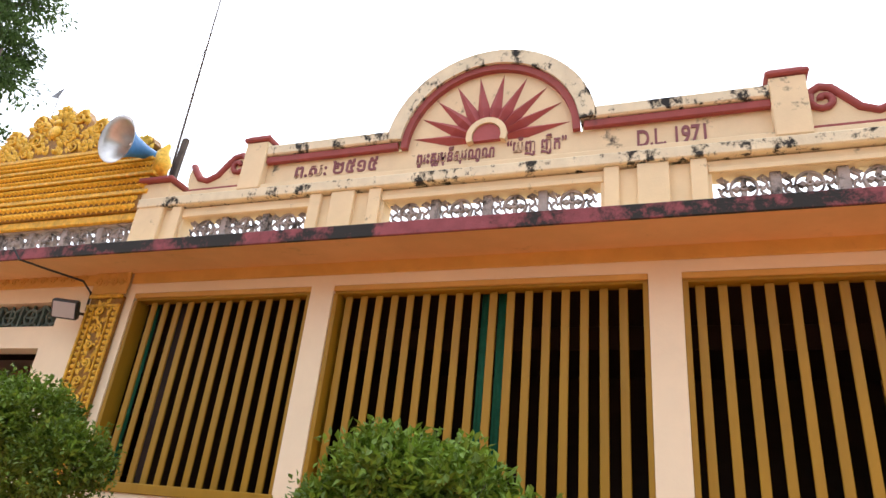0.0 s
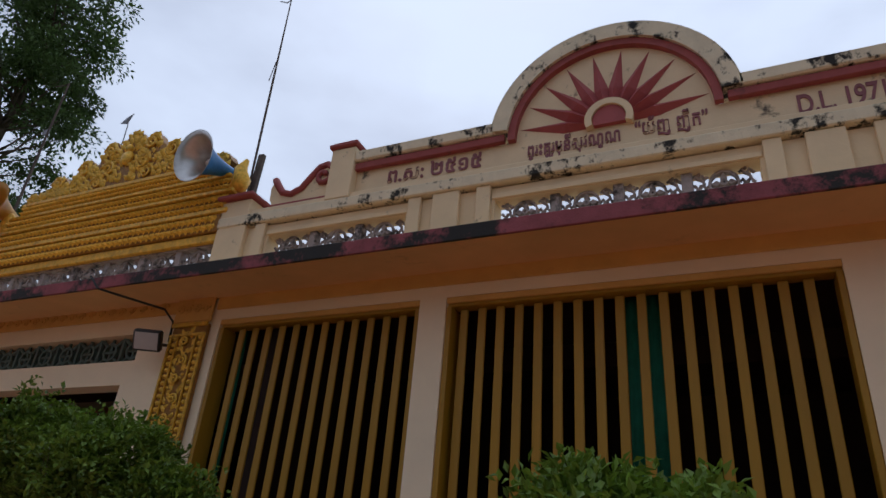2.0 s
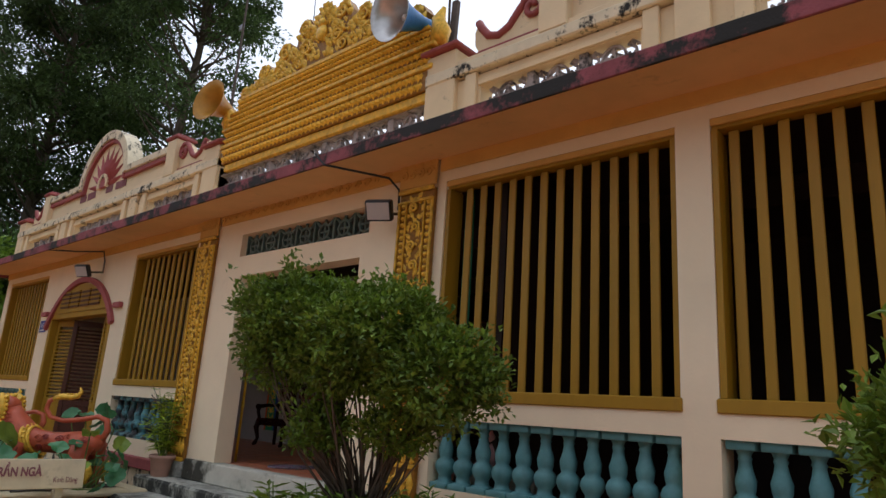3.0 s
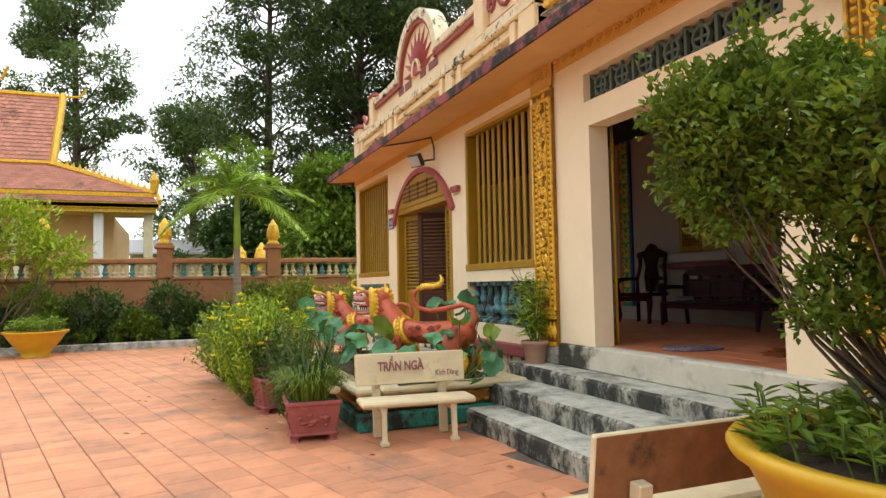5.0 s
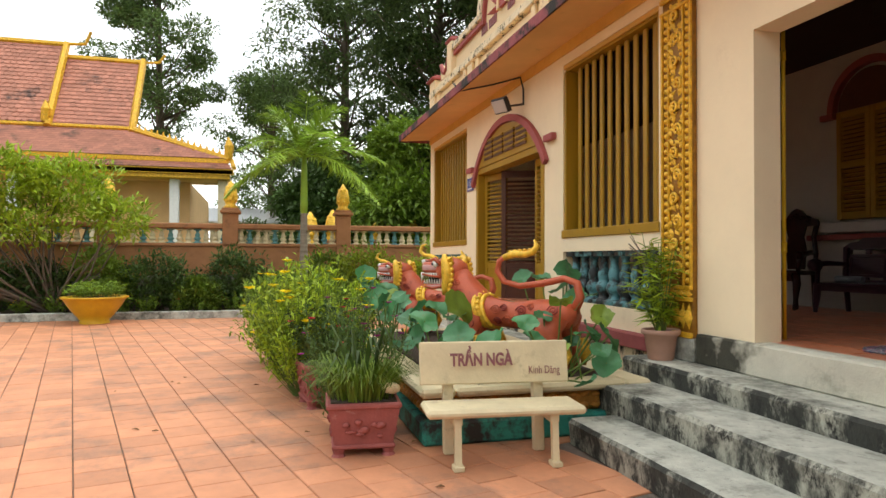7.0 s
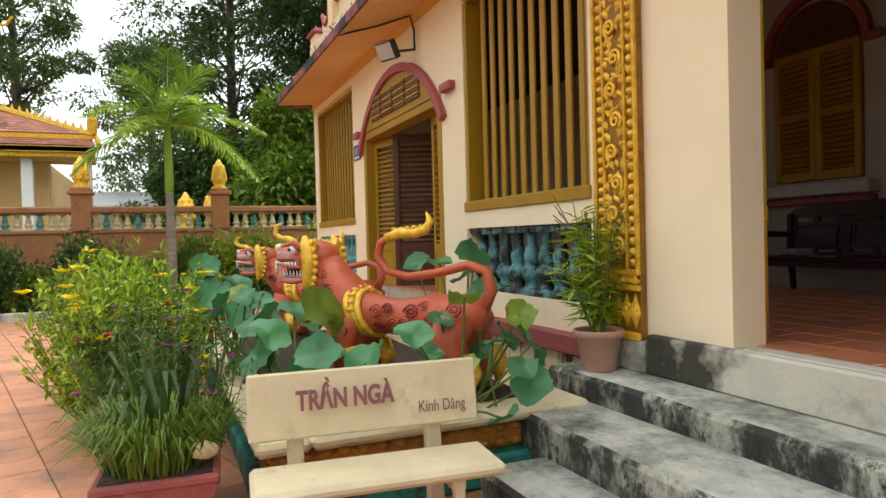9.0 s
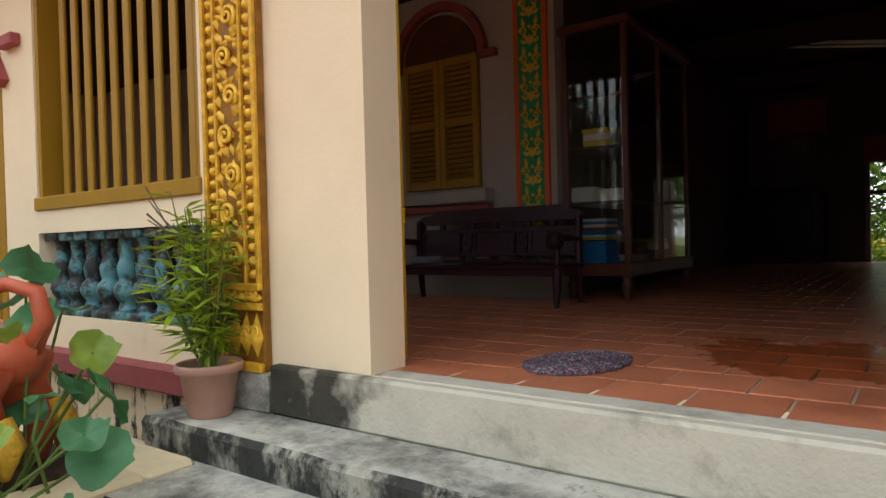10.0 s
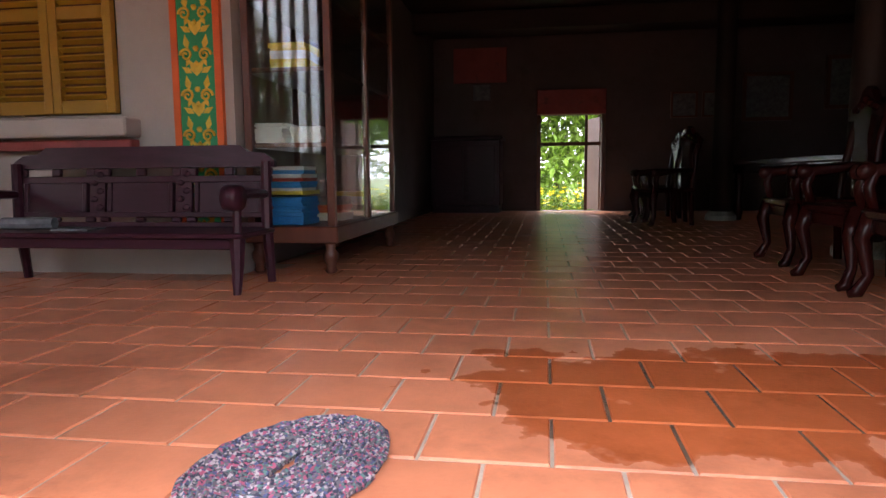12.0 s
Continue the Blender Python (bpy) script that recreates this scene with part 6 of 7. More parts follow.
# clay pot with bamboo-leaved plant on the third step
p = thing("clay_pot", pose(-9.46, 4.80, 0.52), "pale clay pot with a rolled rim on the step", "pot")
part("body", lathe(bmesh.new(), [(0.095, 0), (0.10, 0.01), (0.128, 0.19), (0.150, 0.20), (0.153, 0.225), (0.146, 0.24), (0.135, 0.23), (0.13, 0.2)], 24, cap=False), M_potpink, p, smooth=True)
part("soil", lathe(bmesh.new(), [(0.131, 0.20), (0.06, 0.215), (0.001, 0.22)], 14, cap=False), M_soil, p)
rng = random.Random(31)
e = thing("bamboo_leaved_plant", pose(-9.46, 4.80, 0.73), "slender green plant with narrow leaves in a clay pot", "plant")
bm, L_ = bmesh.new(), Leaves()
for k in range(22):
    a = rng.uniform(0, 6.283)
    top = Vector((0.28 * math.cos(a) * rng.random(), 0.28 * math.sin(a) * rng.random(), rng.uniform(0.35, 0.82)))
    tube(bm, [(0.03 * math.cos(a), 0.03 * math.sin(a), 0), top * 0.55, top], [0.006, 0.005, 0.002], 4)
    for j in range(20):
        q = top * rng.uniform(0.15, 1.0)
        b = rng.uniform(0, 6.283)
        L_.add(q, Vector((math.cos(b), math.sin(b), rng.uniform(-0.5, 0.5))), rng.uniform(0.10, 0.18), 0.027, rng)
part("branchwork", bm, M_stalk, e)
L_.make("foliage", M_leafyel, e)
bm = bmesh.new()
for k in range(9):
    a = rng.uniform(2.2, 4.6)
    tube(bm, [(0, 0, 0.3), (0.16 * math.cos(a), 0.12 * math.sin(a), 0.6), (0.34 * math.cos(a), 0.2 * math.sin(a), rng.uniform(0.6, 0.85))], 0.003, 4)
part("bare_twig", bm, M_bark, e, "bare dry twigs")
# small pale statuette behind the balusters
bm = blob(bmesh.new(), (-4.92, 5.25, 1.12), (0.06, 0.06, 0.13), 2, rough=0.2)
blob(bm, (-4.92, 5.25, 1.29), (0.05, 0.05, 0.055), 2, rough=0.3)
tagged(part("plaster_ornament", bm, M_pink, smooth=True), "small pale pink plaster ornament behind the balusters", "ornament")
tagged(part("ornament_ledge", B(-5.3, -4.5, 5.221, 5.36, 0.90, 0.99, bev=0.01), M_cement), "cement ledge inside the balustrade", "ledge", "", "structure")

# fallen leaves
rng = random.Random(77)
for k in range(46):
    x, y = rng.uniform(-13, -6), rng.uniform(-1.5, 3.6)
    bm = bmesh.new()
    leaf_mesh(bm, Vector((0, 0, 0.004)), Vector((1, 0, 0.1)), Vector((0, 0, 1)), rng.uniform(0.05, 0.10), 0.03, 0, 0.3)
    tagged(part("fallen_leaf", bm, M_dry, at=pose(x, y, 0.001, 0, 0, rng.uniform(0, 360))), "dry brown leaf lying on the courtyard tiles", "leaf", "fallen leaves")

# ---- kerb, planting bed, fence ----
FX = -22.5
tagged(part("kerb", B(-20.46, -20.3, -14, 5.0, -0.02, 0.16, bev=0.02), M_step), "grey concrete kerb of the planting bed", "kerb", "", "structure")
tagged(part("planting_bed", B(-22.3, -20.461, -14, 12.0, -0.03, 0.12), M_soil), "dark soil of the planting bed", "ground", "", "structure")
fence = thing("fence", pose(0, 0, 0), "brown-orange masonry fence with pale balusters and gilded finials", "fence", "", "structure")
part("plinth", B(FX - 0.15, FX + 0.15, -14, 22, 0.9, 1.62, bev=0.01), M_fence, fence)
part("base_rail", B(FX - 0.19, FX + 0.19, -14, 22, 1.62, 1.70, bev=0.015), M_fence, fence)
part("top_rail", B(FX - 0.18, FX + 0.18, -14, 22, 2.06, 2.20, bev=0.025), M_fence, fence)
fbal = baluster_mesh("baluster", 0.36)
fbal.materials.append(M_bench)
fbal2 = fbal.copy()
fbal2.materials.clear(); fbal2.materials.append(M_teal)
k = 0
y = -13.9
while y < 12:
    o = new("baluster", fbal2 if k % 3 == 1 else fbal)
    o.parent, o.matrix_basis = fence, pose(FX, y, 1.70)
    k += 1
    y += 0.21
fin = bmesh.new()
lathe(fin, [(0.16, 0), (0.18, 0.04), (0.12, 0.08), (0.14, 0.14), (0.17, 0.22), (0.17, 0.36), (0.14, 0.48), (0.08, 0.60), (0.02, 0.70)], 12)
for s in range(6):
    for j in range(4):
        a = 1.047 * s + 0.5 * (j % 2)
        blob(fin, (0.15 * math.cos(a) * (1 - j * 0.13), 0.15 * math.sin(a) * (1 - j * 0.13), 0.22 + 0.1 * j), (0.05, 0.05, 0.06), 1)
fin_ob = None
pil = None
for y in (-10.44, -7.59, -4.74, -1.89, 0.96, 3.81, 6.66, 9.51):
    if pil is None:
        bm = B(-0.19, 0.19, -0.19, 0.19, 0.85, 2.46, bev=0.015)
        box(bm, -0.25, 0.25, -0.25, 0.25, 2.46, 2.54, bev=0.015)
        box(bm, -0.21, 0.21, -0.21, 0.21, 2.54, 2.60, bev=0.012)
        pil = part("pillar", bm, M_fence, fence, at=pose(FX, y, 0))
        fin_ob = part("finial", fin, M_goldleaf, fence, "gilded bud-shaped finial", smooth=True, at=pose(FX, y, 2.60))
    else:
        o = new("pillar", pil.data); o.parent, o.matrix_basis = fence, pose(FX, y, 0)
        o = new("finial", fin_ob.data); o.parent, o.matrix_basis = fence, pose(FX, y, 2.60)
# further buds behind the fence
for x, y, z, s in ((-26, 3.2, 1.75, 1.5), (-26, 3.9, 1.9, 1.4), (-28, 5.6, 2.0, 0.9), (-28, 7.0, 2.0, 1.1), (-28, 8.3, 2.1, 1.3)):
    e = thing("gilded_finial_post", pose(x, y, -0.03), "distant gilded finial on a low brown post", "finial", "distant finials")
    part("post", B(-0.2, 0.2, -0.2, 0.2, 0, z + 0.03, bev=0.02), M_fence, e)
    o = new("finial", fin_ob.data)
    o.parent, o.matrix_basis = e, pose(0, 0, z + 0.03) @ Matrix.Diagonal((s, s, s, 1))
# rubble retaining wall
rw = tagged(part("rubble_wall", B(-22.35, -22.16, -14, 12, -0.02, 0.9), M_stonewall), "dark rubble stone retaining wall", "wall", "", "structure")
rng = random.Random(9)
st = []
for k in range(5):
    bm = blob(bmesh.new(), (0, 0, 0), (0.10, 0.22, 0.16), 1, rough=0.5)
    me = bpy.data.meshes.new("stone"); bm.to_mesh(me); bm.free(); me.materials.append(M_stonewall)
    st.append(me)
for k in range(150):
    o = new("stone", st[k % 5])
    o.parent = rw
    o.matrix_basis = pose(-22.15, -6 + 0.22 * (k // 3) + rng.uniform(-0.05, 0.05), 0.18 + 0.27 * (k % 3) + rng.uniform(-0.04, 0.04), rng.uniform(-20, 20), 0, rng.uniform(-8, 8))

# far yellow pot with small plants
bowl(pose(-19.6, -1.52, 0), 0.62, 0.55, "mustard-yellow glazed bowl pot before the planting bed")
leafy_mound((-19.6, -1.52, 0.48), 0.5, 0.38, 120, 0.12, 0.04, M_leaf, "small leafy plants in the yellow bowl", 41)
shrub("frangipani_bush", (-20.9, -2.6, 0.1), 1.0, [((0, 0.2, 2.75), (0.8, 1.2, 0.7)), ((0.2, -1.2, 2.9), (0.8, 1.2, 0.8)), ((0.3, 1.3, 2.1), (0.7, 0.8, 0.5)), ((0.2, -2.6, 2.5), (0.8, 1.2, 0.8)), ((0.3, -0.6, 1.9), (0.7, 1.2, 0.4)), ((0.1, -3.6, 1.8), (0.8, 1.0, 0.6))],
      9000, 0.20, 0.065, M_leafyel, "wide pale-stemmed bush with yellow-green leaves behind the bowl", 42, 34, "", 0.035)
for k, (x, y, r, h, mm, lab) in enumerate(((-21.2, -0.6, 0.9, 1.3, M_leafdk, "dark green hedge shrub at the fence foot"), (-21.3, -4.2, 0.9, 1.3, M_leafdk, "dark green hedge shrub at the fence foot"), (-21.4, 2.2, 0.8, 0.9, M_leafdk, "dark green hedge shrub at the fence foot"), (-20.9, 0.3, 0.5, 0.75, M_leaf, "low green shrub on the bed edge"),
                                            (-20.9, 4.2, 0.9, 1.5, M_leafyel, "yellow-green shrub beside the hall corner"), (-19.6, 5.6, 0.9, 1.7, M_leafyel, "yellow-green shrub beside the hall corner"), (-21.2, -3.0, 0.8, 1.2, M_leafdk, "dark green hedge shrub at the fence foot"), (-21.35, 1.1, 0.85, 1.4, M_leafdk, "dark green hedge shrub at the fence foot"), (-21.5, 3.3, 0.8, 1.45, M_leaf, "loose green shrub at the fence foot"), (-21.3, -1.8, 0.8, 1.5, M_leaf, "loose green shrub at the fence foot"))):
    shrub("bed_shrub", (x, y, 0.1 if x < -20.4 else -0.03), 0.3, [((0, 0, h * 0.55), (r * 0.7, r, h * 0.5)), ((0.1, r * 0.5, h * 0.4), (r * 0.6, r * 0.6, h * 0.4))], 3600, 0.12, 0.05, mm, lab, 50 + k, 12, "bed shrubs", 0.02)
for k in range(9):
    flower_bush((-20.85, -3.2 + k * 0.62, 0.12), 0.3, 0.42, 22, 0.08, 0.03, M_leaf, M_rflower if k % 3 else M_yflower, 3, "small flowering plant along the kerb", 70 + k, 0.04)


# ---- palm ----
def palm(base, H, R, n, seed):
    """Slim palm: ringed grey trunk, green crownshaft, feathered fronds from upright to drooping."""
    rng = random.Random(seed)
    e = thing("palm_tree", pose(*base), "slim grey-trunked palm with arching feathery fronds", "palm")
    prof = []
    for k in range(19):
        z = H * 0.60 * k / 18
        r = 0.115 - 0.035 * k / 18
        prof += [(r, z), (r * 1.07, z + 0.012), (r, z + 0.03)]
    part("trunk", lathe(bmesh.new(), prof, 10), M_palmbark, e, smooth=True)
    part("crownshaft", tube(bmesh.new(), [(0, 0, H * 0.59), (0, 0, H * 0.66), (0, 0, H * 0.88), (0.01, 0, H * 1.03)], [0.075, 0.09, 0.075, 0.04], 10), M_palm, e, "smooth green crownshaft", smooth=True)
    for k in range(n):
        a = 2.4 * k + rng.uniform(-0.3, 0.3)
        el = radians(84 - 78 * (k + 0.5) / n)
        d = Vector((math.cos(a), math.sin(a), 0))
        L = R * rng.uniform(0.9, 1.12)
        droop = (0.18 + 0.50 * math.cos(el)) * rng.uniform(0.85, 1.2)
        pts = []
        for j in range(11):
            t = j / 10
            pts.append(Vector((0, 0, H * 0.97)) + d * L * (math.cos(el) * t + 0.20 * math.sin(el) * t * t) + Vector((0, 0, L * (math.sin(el) * t - droop * t * t))))
        L_ = Leaves()
        for j in range(1, 10):
            dd = (pts[j + 1] - pts[j]).normalized()
            side = dd.cross(Vector((0, 0, 1)) if el < 1.2 else d.cross(Vector((0, 0, 1))).cross(dd)).normalized()
            for q in range(7):
                f = q / 7
                p = pts[j].lerp(pts[j + 1], f)
                ll = L * 0.30 * math.sin(math.pi * min(1.0, 0.22 + 0.74 * (j + f) / 10)) + 0.06
                for sg in (-1, 1):
                    L_.add(p, side * sg + dd * rng.uniform(0.55, 0.95) + Vector((0, 0, rng.uniform(-0.55, 0.15))), ll * rng.uniform(0.8, 1.1), 0.036, rng, 0.1)
        fr = L_.make("frond", M_palm, e)
        part("rib", tube(bmesh.new(), pts, [0.026 * (1 - 0.08 * j) for j in range(11)], 5), M_palm, fr)
    return e


palm((-20.95, 2.70, 0.12), 3.75, 1.9, 17, 5)


# ---- tall trees ----
def tree(base, H, crown_z, R, n_clump, n_leaf, l, material, label, seed, tr=0.3, cl=0.26, group="tall trees"):
    rng = random.Random(seed)
    e = thing("tree", pose(*base), label, "tree", group)
    bm = bmesh.new()
    lean = Vector((rng.uniform(-0.05, 0.05), rng.uniform(-0.05, 0.05), 1)) * H
    ax = [lean * t + Vector((0.15 * math.sin(5 * t + seed), 0.15 * math.cos(4 * t + seed), 0)) for t in (0, 0.2, 0.4, 0.6, 0.8, 0.97)]
    tube(bm, ax, [tr * 1.2, tr, tr * 0.85, tr * 0.65, tr * 0.4, tr * 0.1], 9)
    L_ = Leaves()
    for k in range(n_clump):
        t = rng.random() ** 0.8
        z = crown_z + (H - crown_z) * t
        a = rng.uniform(0, 6.283)
        rr = R * (0.35 + 0.65 * rng.random()) * (1.0 - 0.55 * t ** 2) * (0.55 + 0.45 * min(1, t * 4))
        c = lean * (z / H) + Vector((rr * math.cos(a), rr * math.sin(a), 0))
        c.z = z
        st = lean * max(0.2, (z - rr * 0.7) / H)
        tube(bm, [st, st.lerp(c, 0.5) + Vector((0, 0, -0.06 * rr)), c], [tr * 0.28, tr * 0.16, tr * 0.05], 5)
        cr = R * cl * rng.uniform(0.7, 1.35)
        for q in range(n_leaf // n_clump):
            d = rvec(rng)
            p = c + Vector((d.x * cr * 1.15, d.y * cr * 1.15, d.z * cr * 0.7)) * rng.uniform(0.2, 1.0) ** 0.6
            L_.add(p, d + rvec(rng) * 0.8 + Vector((0, 0, -0.2)), l * rng.uniform(0.6, 1.3), l * 0.5, rng)
    part("trunk", bm, M_bark, e, smooth=True)
    L_.make("crown", material, e)
    return e


TALL = "tall dark-green tree with airy clumped crown beyond the fence"
for k, (x, y, H, cz, R, nc, nl) in enumerate(((-50, -4.6, 23, 8, 4.2, 46, 11000), (-46, -7.5, 12, 4, 3.0, 20, 5000), (-44, 6.5, 26, 6, 5.0, 56, 15000), (-38, 10.5, 24, 5, 4.6, 60, 15000), (-33, 14.0, 29, 4, 4.8, 70, 17000),
                                              (-42, 15, 27, 5, 6, 60, 14000), (-52, 2, 14, 3, 5, 36, 9000), (-58, -13, 12, 3, 5, 30, 6000))):
    tree((x, y, -0.03), H, cz, R, int(nc * 1.8), int(nl * 2.5), 0.27, M_leaffar, TALL, 100 + k, 0.30, 0.22)
for k, (x, y, H, R) in enumerate(((-29, 7.5, 6.2, 2.6), (-27, 10.5, 6.5, 2.6), (-26, 13.5, 6.0, 2.6), (-33, 4.5, 5.0, 2.4), (-31, 8.5, 6.5, 2.8), (-23, 8.2, 3.8, 1.6))):
    tree((x, y, -0.03), H, 1.0, R, 60, 17000, 0.28, M_leafdk if x < -30 else M_leaf, "rounded mid-green tree beyond the fence", 130 + k, 0.16, 0.34, "rounded trees")
# trees across the courtyard and behind the hall
for k, (x, y, H, R) in enumerate(((-16, -30, 11, 5), (-5, -33, 12, 5.5), (6, -31, 11, 5), (18, -22, 11, 5), (-27, -27, 11, 4.5))):
    tree((x, y, -0.03), H, 2.5, R, 40, 7000, 0.5, M_leaffar, "broad dark-green tree across the courtyard", 150 + k, 0.3, 0.3, "courtyard trees")
for k, (x, y, H, R) in enumerate(((-8.5, 27, 9, 3.2), (-5.5, 29, 10, 3.5), (-11, 30, 10, 3.5), (-2, 27, 9, 3.5), (-7.0, 34, 12, 4), (-15, 28, 9, 3.5), (-20, 26, 9, 3.5))):
    tree((x, y, -0.03), H, 1.2, R, 34, 5500, 0.36, M_leaf, "green garden tree behind the hall", 160 + k, 0.14, 0.34, "garden trees")
for k in range(6):
    flower_bush((-8.2 + k * 0.55, 19.2 + (k % 2) * 0.7, -0.03), 0.5, 1.25, 60, 0.10, 0.05, M_leaf, M_yflower, 34, "bush with yellow flowers behind the hall", 170 + k, 0.07)

# ---- temple beyond the fence ----
tp = thing("temple", pose(0, 0, 0), "ochre temple with steep salmon tiled roofs and gilded verges", "temple")
part("wall", B(-46, -35.4, -26, -1.3, -0.03, 4.61), M_temple, tp, "ochre plastered wall")
for i in range(9):
    y = 1.18 - 2.9 * i if i else 0.15
    part("column", B(-33.9, -33.55, y - 0.18, y + 0.18, -0.03, 4.55, bev=0.02), M_white if i % 2 else M_bench, tp, "cream square porch column")
part("porch_beam", B(-33.95, -33.12, -26, 0.45, 4.55, 4.90, bev=0.02), M_gold, tp, "gilded porch beam")
part("porch_ceiling", B(-36.2, -33.96, -26, 0.3, 4.62, 4.78), M_temple, tp)


def roof_plane(y0, y1, xa, za, xb, zb, cut=0.0, label="salmon roof tiles in courses"):
    """Courses of small tiles from the eave (xa, za) up to (xb, zb), between y0 and y1; cut leans the right end inwards going up."""
    run = math.hypot(xb - xa, zb - za)
    n = int(run / 0.24)
    ux, uz = (xb - xa) / run, (zb - za) / run
    V, F = [], []
    for j in range(n):
        s0, s1 = j * run / n, (j + 1) * run / n + 0.05
        ye = y1 - cut * j / n
        y = y0 + (0.13 if j % 2 else 0)
        while y < ye - 0.1:
            w = 0.245
            k = len(V)
            b = 0.03
            for (s, h) in ((s0, 0.05), (s1, 0.012)):
                for yy in (y, y + w):
                    V.append((xa + ux * s - uz * -h * 0 + uz * h, yy, za + uz * s - ux * h))
            V.append((xa + ux * (s0 - 0.05) + uz * 0.05, y + w / 2, za + uz * (s0 - 0.05) - ux * 0.05))
            F.append((k, k + 1, k + 3, k + 2)); F.append((k, k + 4, k + 1))
            y += 0.26
    me = bpy.data.meshes.new("roof_tiles")
    me.from_pydata(V, [], F)
    me.materials.append(M_roof)
    o = new("roof_tiles", me)
    o.parent = tp
    tagged(o, label, "", "", "stuff")
    bm = bmesh.new()
    v = [bm.verts.new(p) for p in ((xa, y0, za - 0.04), (xa, y1, za - 0.04), (xb, y1 - cut, zb - 0.04), (xb, y0, zb - 0.04), (xa, y0, za - 0.2), (xa, y1, za - 0.2), (xb, y1 - cut, zb - 0.2), (xb, y0, zb - 0.2))]
    for f in ((0, 1, 2, 3), (7, 6, 5, 4), (0, 4, 5, 1), (1, 5, 6, 2), (2, 6, 7, 3), (3, 7, 4, 0)):
        bm.faces.new([v[i] for i in f])
    part("roof_board", bm, M_roof, tp)


roof_plane(-22, -7.0, -36.0, 7.05, -38.6, 11.1)
roof_plane(-7.0, -3.75, -36.0, 6.9, -38.5, 10.5)
roof_plane(-22, 0.3, -33.6, 5.45, -36.1, 6.9, 3.9)
roof_plane(-22, 0.55, -33.0, 4.95, -33.9, 5.35, 0.2)


def verge(pts, r, name="verge", label="gilded roof verge"):
    part(name, tube(bmesh.new(), pts, r, 6), M_gold, tp, label)


verge([(-35.9, -3.72, 6.8), (-38.55, -3.72, 10.65)], 0.16)
verge([(-35.9, -7.0, 6.9), (-38.65, -7.0, 11.2)], 0.16)
verge([(-38.55, -22, 11.15), (-38.6, -6.9, 11.15)], 0.14)
verge([(-38.5, -7, 10.55), (-38.5, -3.6, 10.55)], 0.14)
verge([(-38.5, -3.6, 10.55), (-38.45, -3.0, 10.6), (-38.4, -2.75, 10.95)], 0.07, "hook_finial", "gilded hooked finial")
verge([(-38.65, -6.9, 11.2), (-38.6, -6.2, 11.25), (-38.5, -5.95, 11.8)], 0.08, "hook_finial", "gilded hooked finial")
verge([(-36.0, -3.8, 6.95), (-33.6, 0.4, 5.45)], 0.13)
verge([(-33.0, 0.62, 5.0), (-33.7, 0.5, 5.4)], 0.10)
verge([(-36.0, -22, 6.95), (-36.0, -3.7, 6.95)], 0.10)
part("fascia", B(-33.08, -33.0, -26, 0.6, 4.72, 4.95, bev=0.01), M_gold, tp, "gilded eaves fascia")
part("fascia", B(-33.66, -33.58, -26, 0.4, 5.27, 5.45, bev=0.01), M_gold, tp, "gilded eaves fascia")
for i in range(16):
    t = (i + 0.5) / 16
    bm = bmesh.new()
    lathe(bm, [(0.09, 0), (0.07, 0.1), (0.01, 0.28)], 6, m=pose(-36.0 + 2.4 * t, -3.8 + 4.2 * t, 6.98 - 1.5 * t))
    part("ridge_tooth", bm, M_gold, tp, "small gilded ridge tooth")
for (x, y, z) in ((-33.7, 0.35, 5.5), (-36.0, -7.1, 7.1)):
    bm = bmesh.new()
    tube(bm, [(x, y, z), (x + 0.05, y + 0.05, z + 0.5), (x, y, z + 0.9)], [0.18, 0.2, 0.02], 7)
    part("guardian_finial", bm, M_gold, tp, "gilded flame finial")
# low pale-roofed building further off
sh = thing("shed", pose(0, 0, 0), "low distant shed with a pale metal roof", "building")
part("wall", B(-54, -50, -1.5, 8, -0.03, 3.7), M_bench, sh)
bm = bmesh.new()
v = [bm.verts.new(p) for p in ((-49.5, -1.8, 3.75), (-49.5, 8.2, 3.75), (-52, 8.2, 4.75), (-52, -1.8, 4.75), (-54.5, 8.2, 3.75), (-54.5, -1.8, 3.75), (-49.5, -1.8, 3.65), (-49.5, 8.2, 3.65))]
for f in ((0, 1, 2, 3), (3, 2, 4, 5), (6, 7, 1, 0), (0, 3, 5), (1, 4, 2), (5, 4, 7, 6)):
    bm.faces.new([v[i] for i in f])
part("roof", bm, M_roofwhite, sh, "pale sheet-metal roof")

# ---- inside: shuttered window, painted pilasters ----
w = thing("window_inner", pose(0, 0, 0), "closed amber louvred shutters under a dark red arch", "window", "", "structure")
HW = (IW1 - IW0) / 2
SH = 3.05 - 1.78


def shutter(x0, x1):
    e = part("shutter", B(x0, x0 + 0.06, 8.25, 8.30, 1.785, 3.045, bev=0.004), M_shutter, w)
    part("stile", B(x1 - 0.06, x1, 8.25, 8.30, 1.785, 3.045, bev=0.004), M_shutter, e)
    for a, b in ((1.785, 1.87), (2.38, 2.46), (2.97, 3.045)):
        part("rail", B(x0 + 0.061, x1 - 0.061, 8.253, 8.297, a, b, bev=0.003), M_shutter, e)
    z, sl = 1.895, None
    while z < 2.95:
        if not 2.36 < z < 2.48:
            bm = bmesh.new()
            box(bm, x0 + 0.058, x1 - 0.058, -0.02, 0.02, -0.006, 0.006, m=pose(0, 8.275, z, -35))
            part("slat", bm, M_shutter, e)
        z += 0.05
    part("backing", B(x0 + 0.05, x1 - 0.05, 8.305, 8.315, 1.79, 3.04), M_doorwood, e, "dark board behind the louvres")


